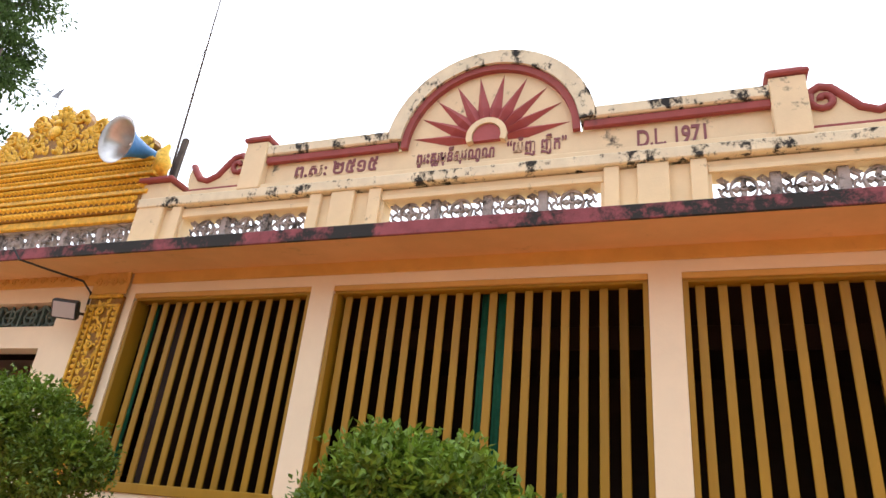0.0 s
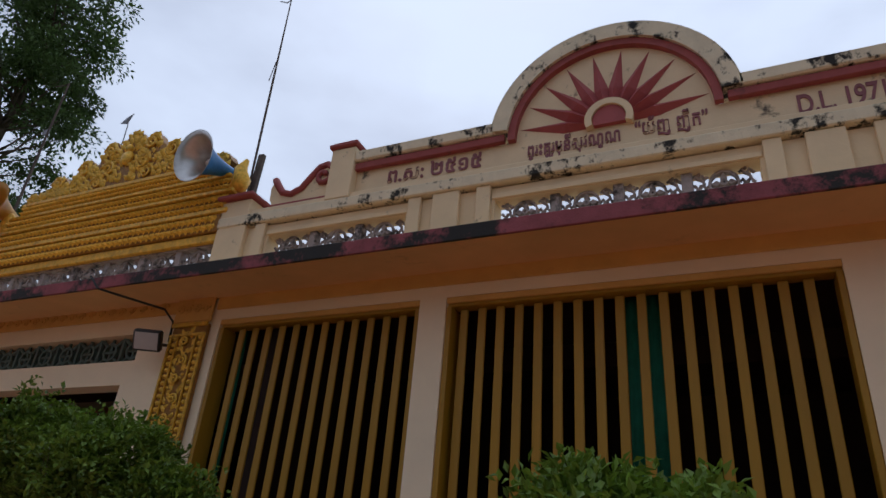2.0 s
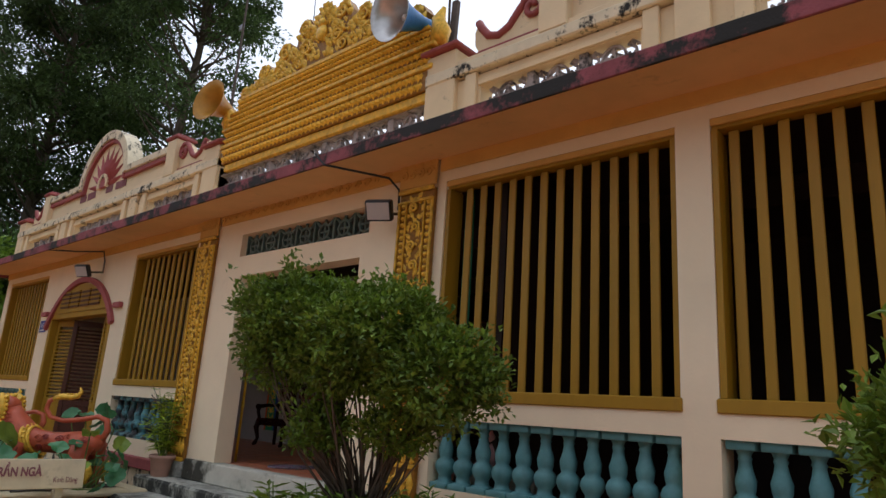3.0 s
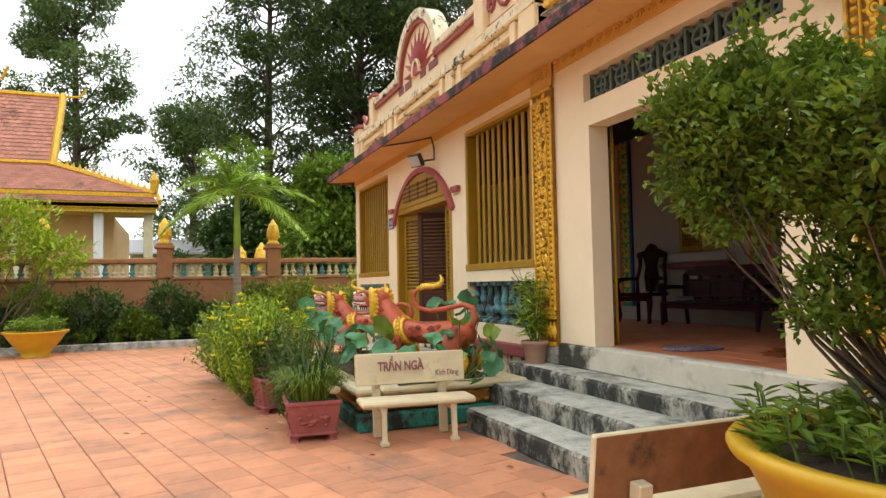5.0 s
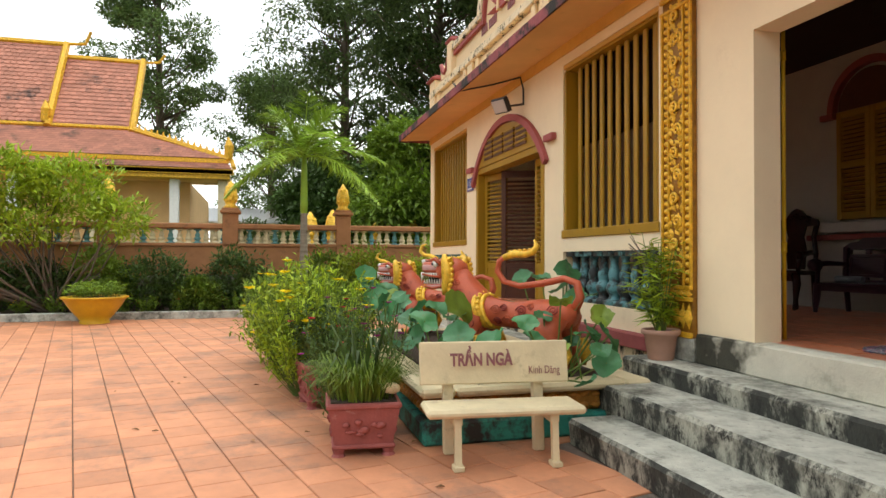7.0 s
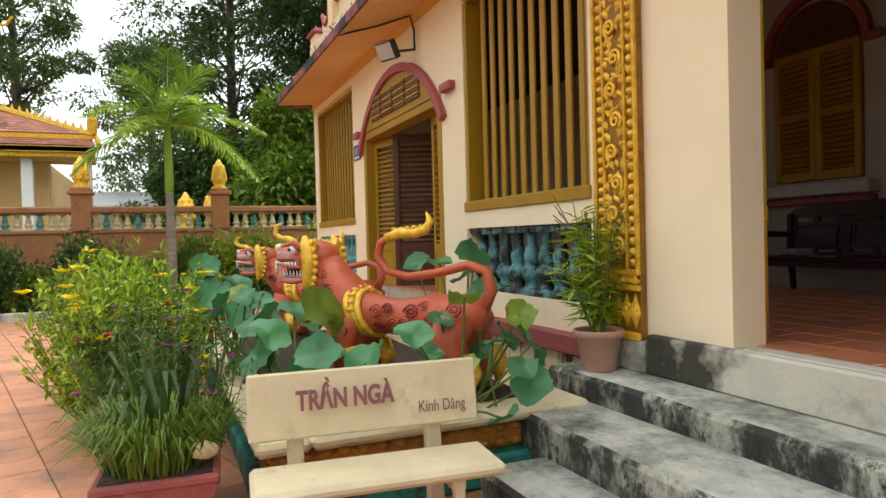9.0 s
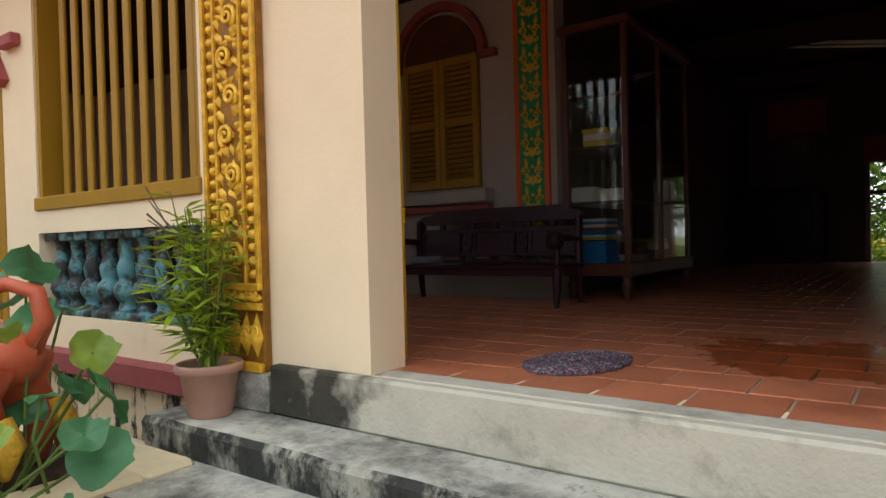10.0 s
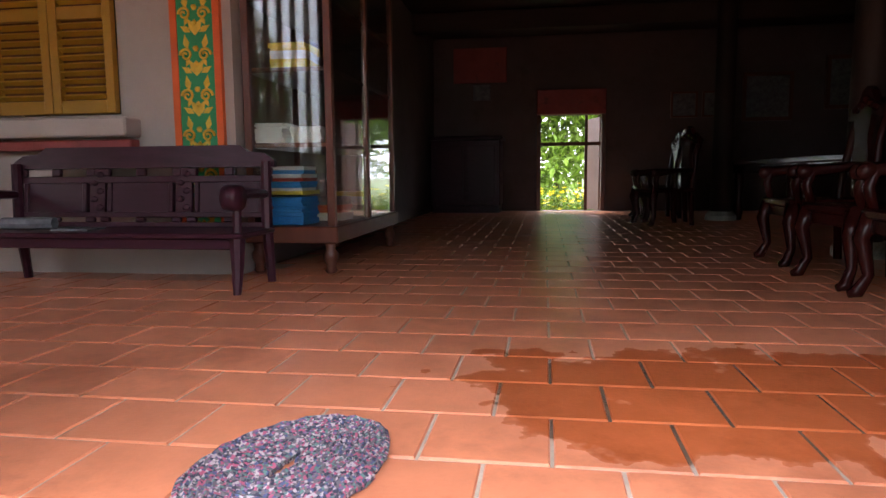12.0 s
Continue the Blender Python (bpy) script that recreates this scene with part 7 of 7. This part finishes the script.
shutter(IW0 + 0.005, (IW0 + IW1) / 2 - 0.003)
shutter((IW0 + IW1) / 2 + 0.003, IW1 - 0.005)
cx = (IW0 + IW1) / 2
part("arch_panel", slab(bmesh.new(), arc(cx, 3.05, HW - 0.02, 0, 180, 16), 8.262, 8.30), M_doorwood, w, "dark arched panel")
part("arch_hood", ring(bmesh.new(), cx, 3.05, HW + 0.02, HW + 0.10, 0, 180, 8.22, 8.299, 20), M_red, w, "dark red arched hood")
for s in (-1, 1):
    x = cx + s * (HW + 0.12)
    part("hood_stop", B(x - 0.09, x + 0.09, 8.22, 8.299, 2.98, 3.049, bev=0.006), M_red, w, "dark red hood end block")
part("window_sill", B(IW0 - 0.12, IW1 + 0.14, 8.12, 8.299, 1.63, 1.75, bev=0.012), M_plaster, w, "white plaster sill")
part("sill_rail", B(IW0 - 0.4, IW1 + 0.12, 8.2, 8.299, 1.55, 1.615, bev=0.008), M_red, w, "dark red rail below the sill")


def painted_pilaster(x0, x1, edge):
    p = thing("painted_pilaster", pose(0, 0, 0), "emerald pilaster painted with yellow scrolling plants and vermilion edges", "pilaster", "painted pilasters", "structure")
    part("field", B(x0 + 0.045, x1 - 0.045, 8.268, 8.299, 0.95, 3.7), M_green, p)
    part("border", B(x0, x0 + 0.044, 8.262, 8.299, 0.95, 3.7), M_orange, p, "vermilion border")
    part("border", B(x1 - 0.044, x1, 8.262, 8.299, 0.95, 3.7), edge, p)
    cx = (x0 + x1) / 2
    z = 1.0
    while z < 3.55:
        bm = bmesh.new()
        petal(bm, cx, z, 90, 0.10, 0.09, 8.268, 0.008)
        petal(bm, cx, z + 0.03, 55, 0.09, 0.04, 8.268, 0.008)
        petal(bm, cx, z + 0.03, 125, 0.09, 0.04, 8.268, 0.008)
        bead(bm, cx, 8.268, z + 0.17, 0.02)
        for s in (-1, 1):
            spiral(bm, cx + s * 0.062, z + 0.13, 0.042, 1.5, 8.262, s, 0.009)
            petal(bm, cx + s * 0.055, z + 0.16, 90 - s * 10, 0.10, 0.045, 8.268, 0.008)
            petal(bm, cx + s * 0.03, z + 0.02, 90 - s * 60, 0.08, 0.04, 8.268, 0.008)
        bead(bm, cx, 8.268, z + 0.075, 0.018)
        for s in (-1, 1):
            petal(bm, cx + s * 0.07, z + 0.06, 90 + s * 25, 0.07, 0.03, 8.268, 0.008)
        part("scroll_motif", bm, M_scroll, p, "yellow painted scroll plant", smooth=True)
        z += 0.25


painted_pilaster(-9.81, -9.48, M_orange)
painted_pilaster(-12.55, -12.22, M_signblue)


# ---- rosewood bench and armchair ----
def settee(m, L):
    b = thing("rosewood_settee", m, "dark rosewood settee with carved panelled back along the inner wall", "settee")
    D, SHh, BH = 0.46, 0.33, 0.82
    part("seat", B(0, L, -D, -0.02, SHh - 0.03, SHh, bev=0.008), M_rose_wood, b)
    part("apron", B(0.05, L - 0.05, -D + 0.03, -D + 0.06, SHh - 0.09, SHh - 0.031, bev=0.005), M_rose_wood, b)
    for x in (0.04, L - 0.04):
        part("front_leg", tube(bmesh.new(), [(x, -D + 0.03, SHh - 0.03), (x, -D + 0.02, 0.15), (x, -D, 0.0)], [0.045, 0.035, 0.022], 8), M_rose_wood, b)
        part("back_leg", tube(bmesh.new(), [(x, -0.03, BH - 0.1), (x, -0.04, SHh), (x, 0.0, 0.0)], [0.03, 0.035, 0.025], 8), M_rose_wood, b)
        bm = tube(bmesh.new(), [(x, -0.04, SHh + 0.2), (x, -D * 0.6, SHh + 0.21), (x, -D + 0.02, SHh + 0.20)], [0.025, 0.03, 0.035], 8)
        part("armrest", bm, M_rose_wood, b)
        part("arm_scroll", lathe(bmesh.new(), [(0.065, -0.045), (0.07, 0.0), (0.065, 0.045)], 14, m=pose(x, -D + 0.0, SHh + 0.19, 0, 90, 0)), M_rose_wood, b, smooth=True)
        part("arm_post", tube(bmesh.new(), [(x, -D + 0.03, SHh), (x, -D + 0.04, SHh + 0.15)], 0.025, 8), M_rose_wood, b)
    # back: rails, panels, carved splats
    tilt = pose(0, -0.03, SHh, -7)
    prof = [(0, 0.40), (0.06, 0.44), (0.16, 0.45), (0.22, 0.49), (L - 0.22, 0.49), (L - 0.16, 0.45), (L - 0.06, 0.44), (L, 0.40), (L, 0.36), (0, 0.36)]
    part("crest_rail", slab(bmesh.new(), prof, -0.022, 0.022), M_rose_wood, b, at=tilt)
    part("middle_rail", B(0.02, L - 0.02, -0.018, 0.018, 0.27, 0.31, bev=0.004), M_rose_wood, b, at=tilt)
    part("lower_rail", B(0.02, L - 0.02, -0.018, 0.018, 0.06, 0.09, bev=0.004), M_rose_wood, b, at=tilt)
    part("bottom_rail", B(0.02, L - 0.02, -0.018, 0.018, 0.0, 0.03, bev=0.004), M_rose_wood, b, at=tilt)
    s = L / 3
    for i in range(3):
        part("back_panel", B(i * s + 0.09, (i + 1) * s - 0.09, -0.008, 0.008, 0.091, 0.269), M_rose_wood, b, at=tilt)
        for a in (i * s + 0.07, (i + 1) * s - 0.10):
            part("panel_stile", B(a, a + 0.03, -0.02, 0.02, 0.09, 0.27, bev=0.004), M_rose_wood, b, at=tilt)
        for a in (i * s + 0.02, i * s + s / 2 - 0.03, (i + 1) * s - 0.08):
            for z in (0.311, 0.031):
                part("spacer", B(a, a + 0.06, -0.016, 0.016, z, z + (0.048 if z > 0.2 else 0.028), bev=0.006), M_rose_wood, b, at=tilt)
    for i in (1, 2):
        bm = B(i * s - 0.05, i * s + 0.05, -0.012, 0.012, 0.09, 0.355)
        for k in range(5):
            blob(bm, (i * s + 0.02 * (-1) ** k, -0.015, 0.12 + 0.05 * k), (0.03, 0.012, 0.022), 1)
        part("carved_splat", bm, M_rose_wood, b, "carved openwork splat", at=tilt)
    return b


settee(pose(-10.78, 8.04, ZF), 1.72)
nw = bmesh.new()
tube(nw, [(-10.62, 7.74, ZF + 0.37), (-10.3, 7.76, ZF + 0.37)], 0.035, 8)
box(nw, -10.3, -10.05, 7.70, 7.86, ZF + 0.331, ZF + 0.34)
tagged(part("rolled_newspaper", nw, M_rag), "rolled grey newspaper lying on the settee", "newspaper")


def carved_chair(m, label, group="carved chairs"):
    c = thing("carved_chair", m, label, "chair", group)
    for sx in (-1, 1):
        bm = tube(bmesh.new(), [(sx * 0.24, -0.24, 0.42), (sx * 0.27, -0.27, 0.3), (sx * 0.24, -0.24, 0.12), (sx * 0.26, -0.28, 0.03), (sx * 0.26, -0.32, 0.02)], [0.05, 0.045, 0.028, 0.035, 0.02], 8)
        part("front_leg", bm, M_redwood, c, smooth=True)
        bm = tube(bmesh.new(), [(sx * 0.23, 0.24, 0), (sx * 0.22, 0.22, 0.42), (sx * 0.24, 0.25, 0.65), (sx * 0.20, 0.28, 0.85), (sx * 0.22, 0.32, 1.02), (sx * 0.10, 0.33, 1.10)], [0.03, 0.03, 0.026, 0.03, 0.035, 0.02], 8)
        part("back_post", bm, M_redwood, c, smooth=True)
        part("armrest", tube(bmesh.new(), [(sx * 0.23, 0.24, 0.66), (sx * 0.29, 0.0, 0.66), (sx * 0.29, -0.22, 0.63), (sx * 0.28, -0.25, 0.55), (sx * 0.26, -0.22, 0.43)], [0.025, 0.03, 0.04, 0.03, 0.025], 8), M_redwood, c, smooth=True)
        part("arm_scroll", blob(bmesh.new(), (sx * 0.29, -0.25, 0.63), (0.04, 0.06, 0.05), 2), M_redwood, c, smooth=True)
    part("seat", B(-0.28, 0.28, -0.28, 0.26, 0.40, 0.45, bev=0.012), M_redwood, c)
    part("apron", B(-0.24, 0.24, -0.255, -0.235, 0.33, 0.399, bev=0.005), M_redwood, c)
    bm = slab(bmesh.new(), [(-0.10, 0.46), (0.10, 0.46), (0.12, 0.7), (0.09, 0.85), (0.13, 1.0), (-0.13, 1.0), (-0.09, 0.85), (-0.12, 0.7)], 0.25, 0.28)
    part("back_splat", bm, M_redwood, c)
    bm = slab(bmesh.new(), [(-0.25, 0.98), (0.25, 0.98), (0.24, 1.06), (0.12, 1.09), (0.06, 1.17), (0, 1.20), (-0.06, 1.17), (-0.12, 1.09), (-0.24, 1.06)], 0.27, 0.32)
    for k in range(5):
        blob(bm, (-0.14 + 0.07 * k, 0.265, 1.05 + 0.03 * (2 - abs(2 - k))), (0.035, 0.02, 0.03), 1)
    part("crest", bm, M_redwood, c, "carved crest rail", smooth=False)
    return c


chair = carved_chair(pose(-11.35, 7.75, ZF, 0, 0, 20), "polished red-brown carved armchair beside the settee")
for x, y, r in ((-5.68, 7.55, -95), (-5.66, 8.30, -85), (-5.62, 9.2, -90), (-6.02, 12.75, -75), (-5.95, 13.4, -82), (-5.9, 14.05, -80), (-5.75, 14.7, -95)):
    o = copy_thing(chair, pose(x, y, ZF, 0, 0, r))
    o["label"] = "polished red-brown carved armchair along the long table"
t = thing("long_table", pose(-4.55, 11.7, ZF), "long dark red polished table in the hall", "table")
part("tabletop", B(-0.5, 0.5, -2.1, 2.1, 0.72, 0.78, bev=0.012), M_redwood, t)
part("apron", B(-0.44, 0.44, -2.0, 2.0, 0.62, 0.719), M_redwood, t)
for sx in (-1, 1):
    for y in (-1.9, 0, 1.9):
        part("leg", lathe(bmesh.new(), [(0.04, 0), (0.06, 0.1), (0.035, 0.3), (0.06, 0.5), (0.05, 0.62)], 10, m=pose(sx * 0.38, y, 0)), M_redwood, t, smooth=True)

# ---- glazed bookcase ----
CX0, CX1, CY0, CY1 = -9.39, -8.80, 8.36, 10.1
c = thing("glazed_bookcase", pose(0, 0, 0), "brown wooden bookcase with glass sides on turned legs", "bookcase")
z0, z1 = 1.02, 3.05
part("base", B(CX0 - 0.02, CX1 + 0.02, CY0 - 0.02, CY1 + 0.02, z0 - 0.08, z0 + 0.03, bev=0.01), M_cabwood, c)
part("top", B(CX0 - 0.03, CX1 + 0.03, CY0 - 0.03, CY1 + 0.03, z1, z1 + 0.07, bev=0.012), M_cabwood, c)
for x in (CX0 + 0.025, CX1 - 0.025):
    for y in (CY0 + 0.025, (CY0 + CY1) / 2, CY1 - 0.025):
        part("upright", B(x - 0.025, x + 0.025, y - 0.025, y + 0.025, z0 + 0.031, z1 - 0.001, bev=0.004), M_cabwood, c)
for x in (CX0 + 0.05, CX1 - 0.05):
    for y in (CY0 + 0.05, CY1 - 0.05):
        part("leg", lathe(bmesh.new(), [(0.028, 0), (0.04, 0.02), (0.028, 0.05), (0.05, 0.1), (0.052, 0.13), (0.03, 0.16), (0.045, 0.2)], 12, m=pose(x, y, ZF)), M_cabwood, c, smooth=True)
part("back_board", B(CX0 - 0.012, CX0, CY0 + 0.05, CY1 - 0.05, z0 + 0.03, z1), M_cabwood, c)
for z in (1.585, 2.06, 2.5):
    part("shelf", B(CX0 + 0.012, CX1 - 0.03, CY0 + 0.04, CY1 - 0.04, z - 0.03, z, bev=0.004), M_cabwood, c)
part("front_glass", B(CX0 + 0.05, CX1 - 0.05, CY0 + 0.02, CY0 + 0.025, z0 + 0.03, z1), M_glass, c, "clear glass pane")
part("side_glass", B(CX1 - 0.025, CX1 - 0.02, CY0 + 0.05, (CY0 + CY1) / 2 - 0.03, z0 + 0.03, z1), M_glass, c, "clear glass pane")
part("side_glass", B(CX1 - 0.025, CX1 - 0.02, (CY0 + CY1) / 2 + 0.03, CY1 - 0.05, z0 + 0.03, z1), M_glass, c, "clear glass pane")
for o in c.children:
    if "glass" in o.name:
        o.visible_shadow = False
rng = random.Random(61)


def stack(x, y, z, n, w, d, mats, label, h=0.022):
    for k in range(n):
        hh = h * rng.uniform(0.7, 1.2)
        bm = B(-w / 2, w / 2, -d / 2, d / 2, 0, hh - 0.001)
        m = mats[k * len(mats) // n] if not isinstance(mats, str) else None
        tagged(part("book", bm, m, at=pose(x + rng.uniform(-0.008, 0.008), y + rng.uniform(-0.008, 0.008), z + 0.001, 0, 0, rng.uniform(-5, 5))), label, "book", "stacked books")
        z += hh


stack(-9.14, 8.56, z0 + 0.03, 9, 0.22, 0.28, [M_bookblue] * 9, "thin blue book in a stack on the bottom shelf")
stack(-9.14, 8.56, z0 + 0.03 + 0.2, 8, 0.22, 0.28, [M_bookyel, M_paper, M_bookblue, M_bookblue, M_bookred, M_paper, M_bookblue, M_paper], "thin coloured book on top of a stack")
stack(-9.24, 8.55, 1.586, 10, 0.20, 0.28, [M_paper], "white paper-bound book in a stack", 0.013)
stack(-9.0, 8.55, 1.586, 8, 0.20, 0.28, [M_paper], "white paper-bound book in a stack", 0.013)
stack(-9.1, 8.55, 2.061, 6, 0.24, 0.28, [M_bookyel, M_paper, M_scroll], "faded yellow book in a stack", 0.03)
stack(-9.05, 9.0, z0 + 0.03, 6, 0.26, 0.26, [M_paper, M_bookred, M_rag], "worn mixed book in a stack", 0.03)
stack(-9.05, 9.6, z0 + 0.03, 5, 0.26, 0.26, [M_rag, M_paper, M_bookyel], "worn mixed book in a stack", 0.04)

# ---- oval braided rug ----
rag = bpy.data.materials.new("braided_rag")
rag.use_nodes = True
nt = rag.node_tree
vo = nt.nodes.new("ShaderNodeTexVoronoi")
vo.inputs["Scale"].default_value = 140
gp = nt.nodes.new("ShaderNodeNewGeometry")
nt.links.new(gp.outputs["Position"], vo.inputs["Vector"])
sp = nt.nodes.new("ShaderNodeSeparateColor")
nt.links.new(vo.outputs["Color"], sp.inputs["Color"])
cr = nt.nodes.new("ShaderNodeValToRGB")
cr.color_ramp.interpolation = "CONSTANT"
els = cr.color_ramp.elements
cols = [(0.0, (0.03, 0.03, 0.05)), (0.22, (0.10, 0.09, 0.10)), (0.46, (0.06, 0.07, 0.14)), (0.56, (0.30, 0.07, 0.12)), (0.68, (0.08, 0.15, 0.14)), (0.76, (0.34, 0.28, 0.29)), (0.93, (0.16, 0.08, 0.16))]
els[0].position, els[0].color = cols[0][0], (*cols[0][1], 1)
els[1].position, els[1].color = cols[1][0], (*cols[1][1], 1)
for pos, col in cols[2:]:
    e_ = els.new(pos)
    e_.color = (*col, 1)
nt.links.new(sp.outputs["Red"], cr.inputs["Fac"])
nt.links.new(cr.outputs["Color"], nt.nodes["Principled BSDF"].inputs["Base Color"])
nt.nodes["Principled BSDF"].inputs["Roughness"].default_value = 0.95
bm = bmesh.new()
pts = []
for i in range(13 * 48 + 1):
    a = 6.283 * i / 48
    f = 0.012 + 0.0142 * i / 48
    rr = 1 + 0.010 * math.sin(7 * a)
    pts.append((f * rr * math.cos(a), (f + 0.085) * rr * math.sin(a), 0.008 + 0.003 * math.sin(i * 2.6)))
tube(bm, pts, 0.0098, 5)
tagged(part("braided_rug", bm, rag, at=pose(-8.02, 5.62, ZF + 0.003, 0, 0, -14)), "oval braided rag rug in dark mixed colours on the tiles", "rug")

# ---- back of the hall ----
d = thing("door_2", pose(0, 0, 0), "open back door with a dark red transom board", "door", "", "structure")
part("transom", B(-7.62, -6.46, 15.93, 15.999, 2.385, 2.80, bev=0.01), M_red, d)
for x in (-7.62, -6.53):
    part("door_jamb", B(x, x + 0.07, 15.93, 16.2, ZF, 2.38, bev=0.006), M_cabwood, d)
part("glazing_bar", B(-7.55, -6.53, 16.1, 16.14, 1.86, 1.92), M_cabwood, d)
part("door_leaf", B(0, 0.5, -0.02, 0.02, 0, 1.6, bev=0.004), M_cabwood, d, at=pose(-6.53, 16.15, ZF, 0, 0, 110))
part("door_post", B(-6.80, -6.75, 16.1, 16.15, ZF, 2.38), M_cabwood, d)
tagged(part("wall_hanging", B(-9.06, -8.14, 15.95, 15.99, 2.95, 3.54, bev=0.005), M_red), "dark red cloth hanging on the back wall", "hanging")
tagged(part("small_picture", B(-8.72, -8.42, 15.95, 15.99, 2.65, 2.92, bev=0.005), M_rag), "small grey framed picture on the back wall", "picture")
for x, z, s in ((-5.2, 2.5, 0.3), (-4.7, 2.5, 0.3), (-3.9, 2.6, 0.55), (-2.6, 2.8, 0.6)):
    f = thing("picture_frame", pose(x, 15.97, z), "dark framed picture on the back wall", "picture", "framed pictures")
    part("frame", ring(bmesh.new(), 0, 0, s * 0.85, s * 1.0, 45, 405, -0.03, 0.02, 4), M_cabwood, f)
    part("print", B(-s * 0.6, s * 0.6, -0.01, 0.0, -s * 0.6, s * 0.6), M_rag, f)
sb = thing("dark_sideboard", pose(-8.95, 15.5, ZF), "tall dark carved sideboard by the back wall", "sideboard")
part("body", B(-0.4, 0.75, -0.3, 0.42, 0.12, 1.2, bev=0.015), M_rose_wood, sb)
part("top", B(-0.44, 0.79, -0.34, 0.44, 1.201, 1.26, bev=0.012), M_rose_wood, sb)
part("plinth", B(-0.38, 0.73, -0.28, 0.4, 0.0, 0.119), M_rose_wood, sb)
for x in (-0.32, 0.2):
    part("door", B(x, x + 0.46, -0.325, -0.301, 0.2, 1.1, bev=0.006), M_rose_wood, sb)
for x, y in ((-5.15, 9.6), (-5.15, 13.6), (-3.2, 9.6), (-3.2, 13.6)):
    k = thing("timber_post", pose(x, y, ZF), "round dark timber post holding the ceiling", "post", "timber posts", "structure")
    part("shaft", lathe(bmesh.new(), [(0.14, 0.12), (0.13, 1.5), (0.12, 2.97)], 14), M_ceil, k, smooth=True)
    part("base", lathe(bmesh.new(), [(0.2, 0), (0.2, 0.06), (0.16, 0.12)], 14), M_step, k)
tl = thing("tube_lamp", pose(-7.65, 11.8, 3.41, 0, 10, 0), "unlit fluorescent tube lamp under a ceiling beam", "lamp")
part("batten", B(-0.62, 0.62, -0.03, 0.03, 0.0, 0.035, bev=0.006), M_white, tl)
part("tube", tube(bmesh.new(), [(-0.6, 0, -0.03), (0.6, 0, -0.03)], 0.015, 8), M_white, tl)

# ---- tiles, laid last ----
def tile_mesh(name, w, d, h, mats):
    bm = B(-w / 2, w / 2, -d / 2, d / 2, 0, h)
    me = bpy.data.meshes.new(name)
    bmesh.ops.bevel(bm, geom=[e for e in bm.edges if all(v.co.z > h - 1e-6 for v in e.verts)], offset=0.004, segments=1, affect="EDGES")
    bmesh.ops.recalc_face_normals(bm, faces=bm.faces)
    bm.to_mesh(me); bm.free()
    me.materials.append(mats)
    return me


def lay(name, floor_ob, me, origin, angle, nx, ny, w, d, z, inside, near, stagger, rest_name, rest_label, rng, jit=0.0015):
    """Running-bond tiles: the near ones are objects of their own, the rest one joined mesh."""
    R = Matrix.Rotation(radians(angle), 3, "Z")
    v0 = [v.co.copy() for v in me.vertices]
    f0 = [tuple(p.vertices) for p in me.polygons]
    V, F = [], []
    made = 0
    for j in range(-ny, ny):
        for i in range(-nx, nx):
            p = R @ Vector((i * w + (stagger * w * (j % 2)), j * d, 0)) + Vector(origin)
            if not inside(p.x, p.y):
                continue
            tilt = Matrix.Rotation(rng.uniform(-1, 1) * jit * 2, 3, "X") @ Matrix.Rotation(rng.uniform(-1, 1) * jit * 2, 3, "Y")
            dz = rng.uniform(-1, 1) * jit
            if near(p.x, p.y) and made < 300:
                o = new(name, me)
                o.parent = floor_ob
                o.matrix_basis = Matrix.Translation((p.x, p.y, z + dz)) @ (R @ tilt).to_4x4()
                made += 1
            else:
                k = len(V)
                V += [tuple(R @ tilt @ v + Vector((p.x, p.y, z + dz))) for v in v0]
                F += [tuple(k + q for q in f) for f in f0]
    rest = bpy.data.meshes.new(rest_name)
    rest.from_pydata(V, [], F)
    rest.materials.append(me.materials[0])
    ob = new(rest_name, rest)
    ob.parent = floor_ob
    tagged(ob, rest_label, "", "", "stuff")


yard = bpy.data.objects["courtyard_bed"]
hall = bpy.data.objects["hall_floor"]
rng = random.Random(5)
tm = tile_mesh("tile", 0.288, 0.288, 0.022, M_tile)
lay("tile", yard, tm, (-8.493, 1.599, 0), 14.0, 110, 90, 0.295, 0.295, -0.022,
    lambda x, y: -20.3 < x < 8 and -9 < y < (3.8 if -9.3 < x < -5.1 else 4.75),
    lambda x, y: -11.8 < x < -6.6 and -0.6 < y < 3.8, 0.5, "far_tiles", "worn terracotta courtyard tiles in running bond", rng)
tn = tile_mesh("tile", 0.291, 0.279, 0.014, M_tilein)
lay("tile", hall, tn, (-7.31, 5.835, 0), 0.0, 40, 45, 0.3, 0.288, ZF - 0.012,
    lambda x, y: -17.3 < x < 2.1 and 5.22 < y < 15.9 and not (x < -9.35 and y > 8.2),
    lambda x, y: -9.3 < x < -5.4 and 5.1 < y < 8.4, 0.5, "far_tiles", "waxed terracotta hall floor tiles", rng, 0.0007)
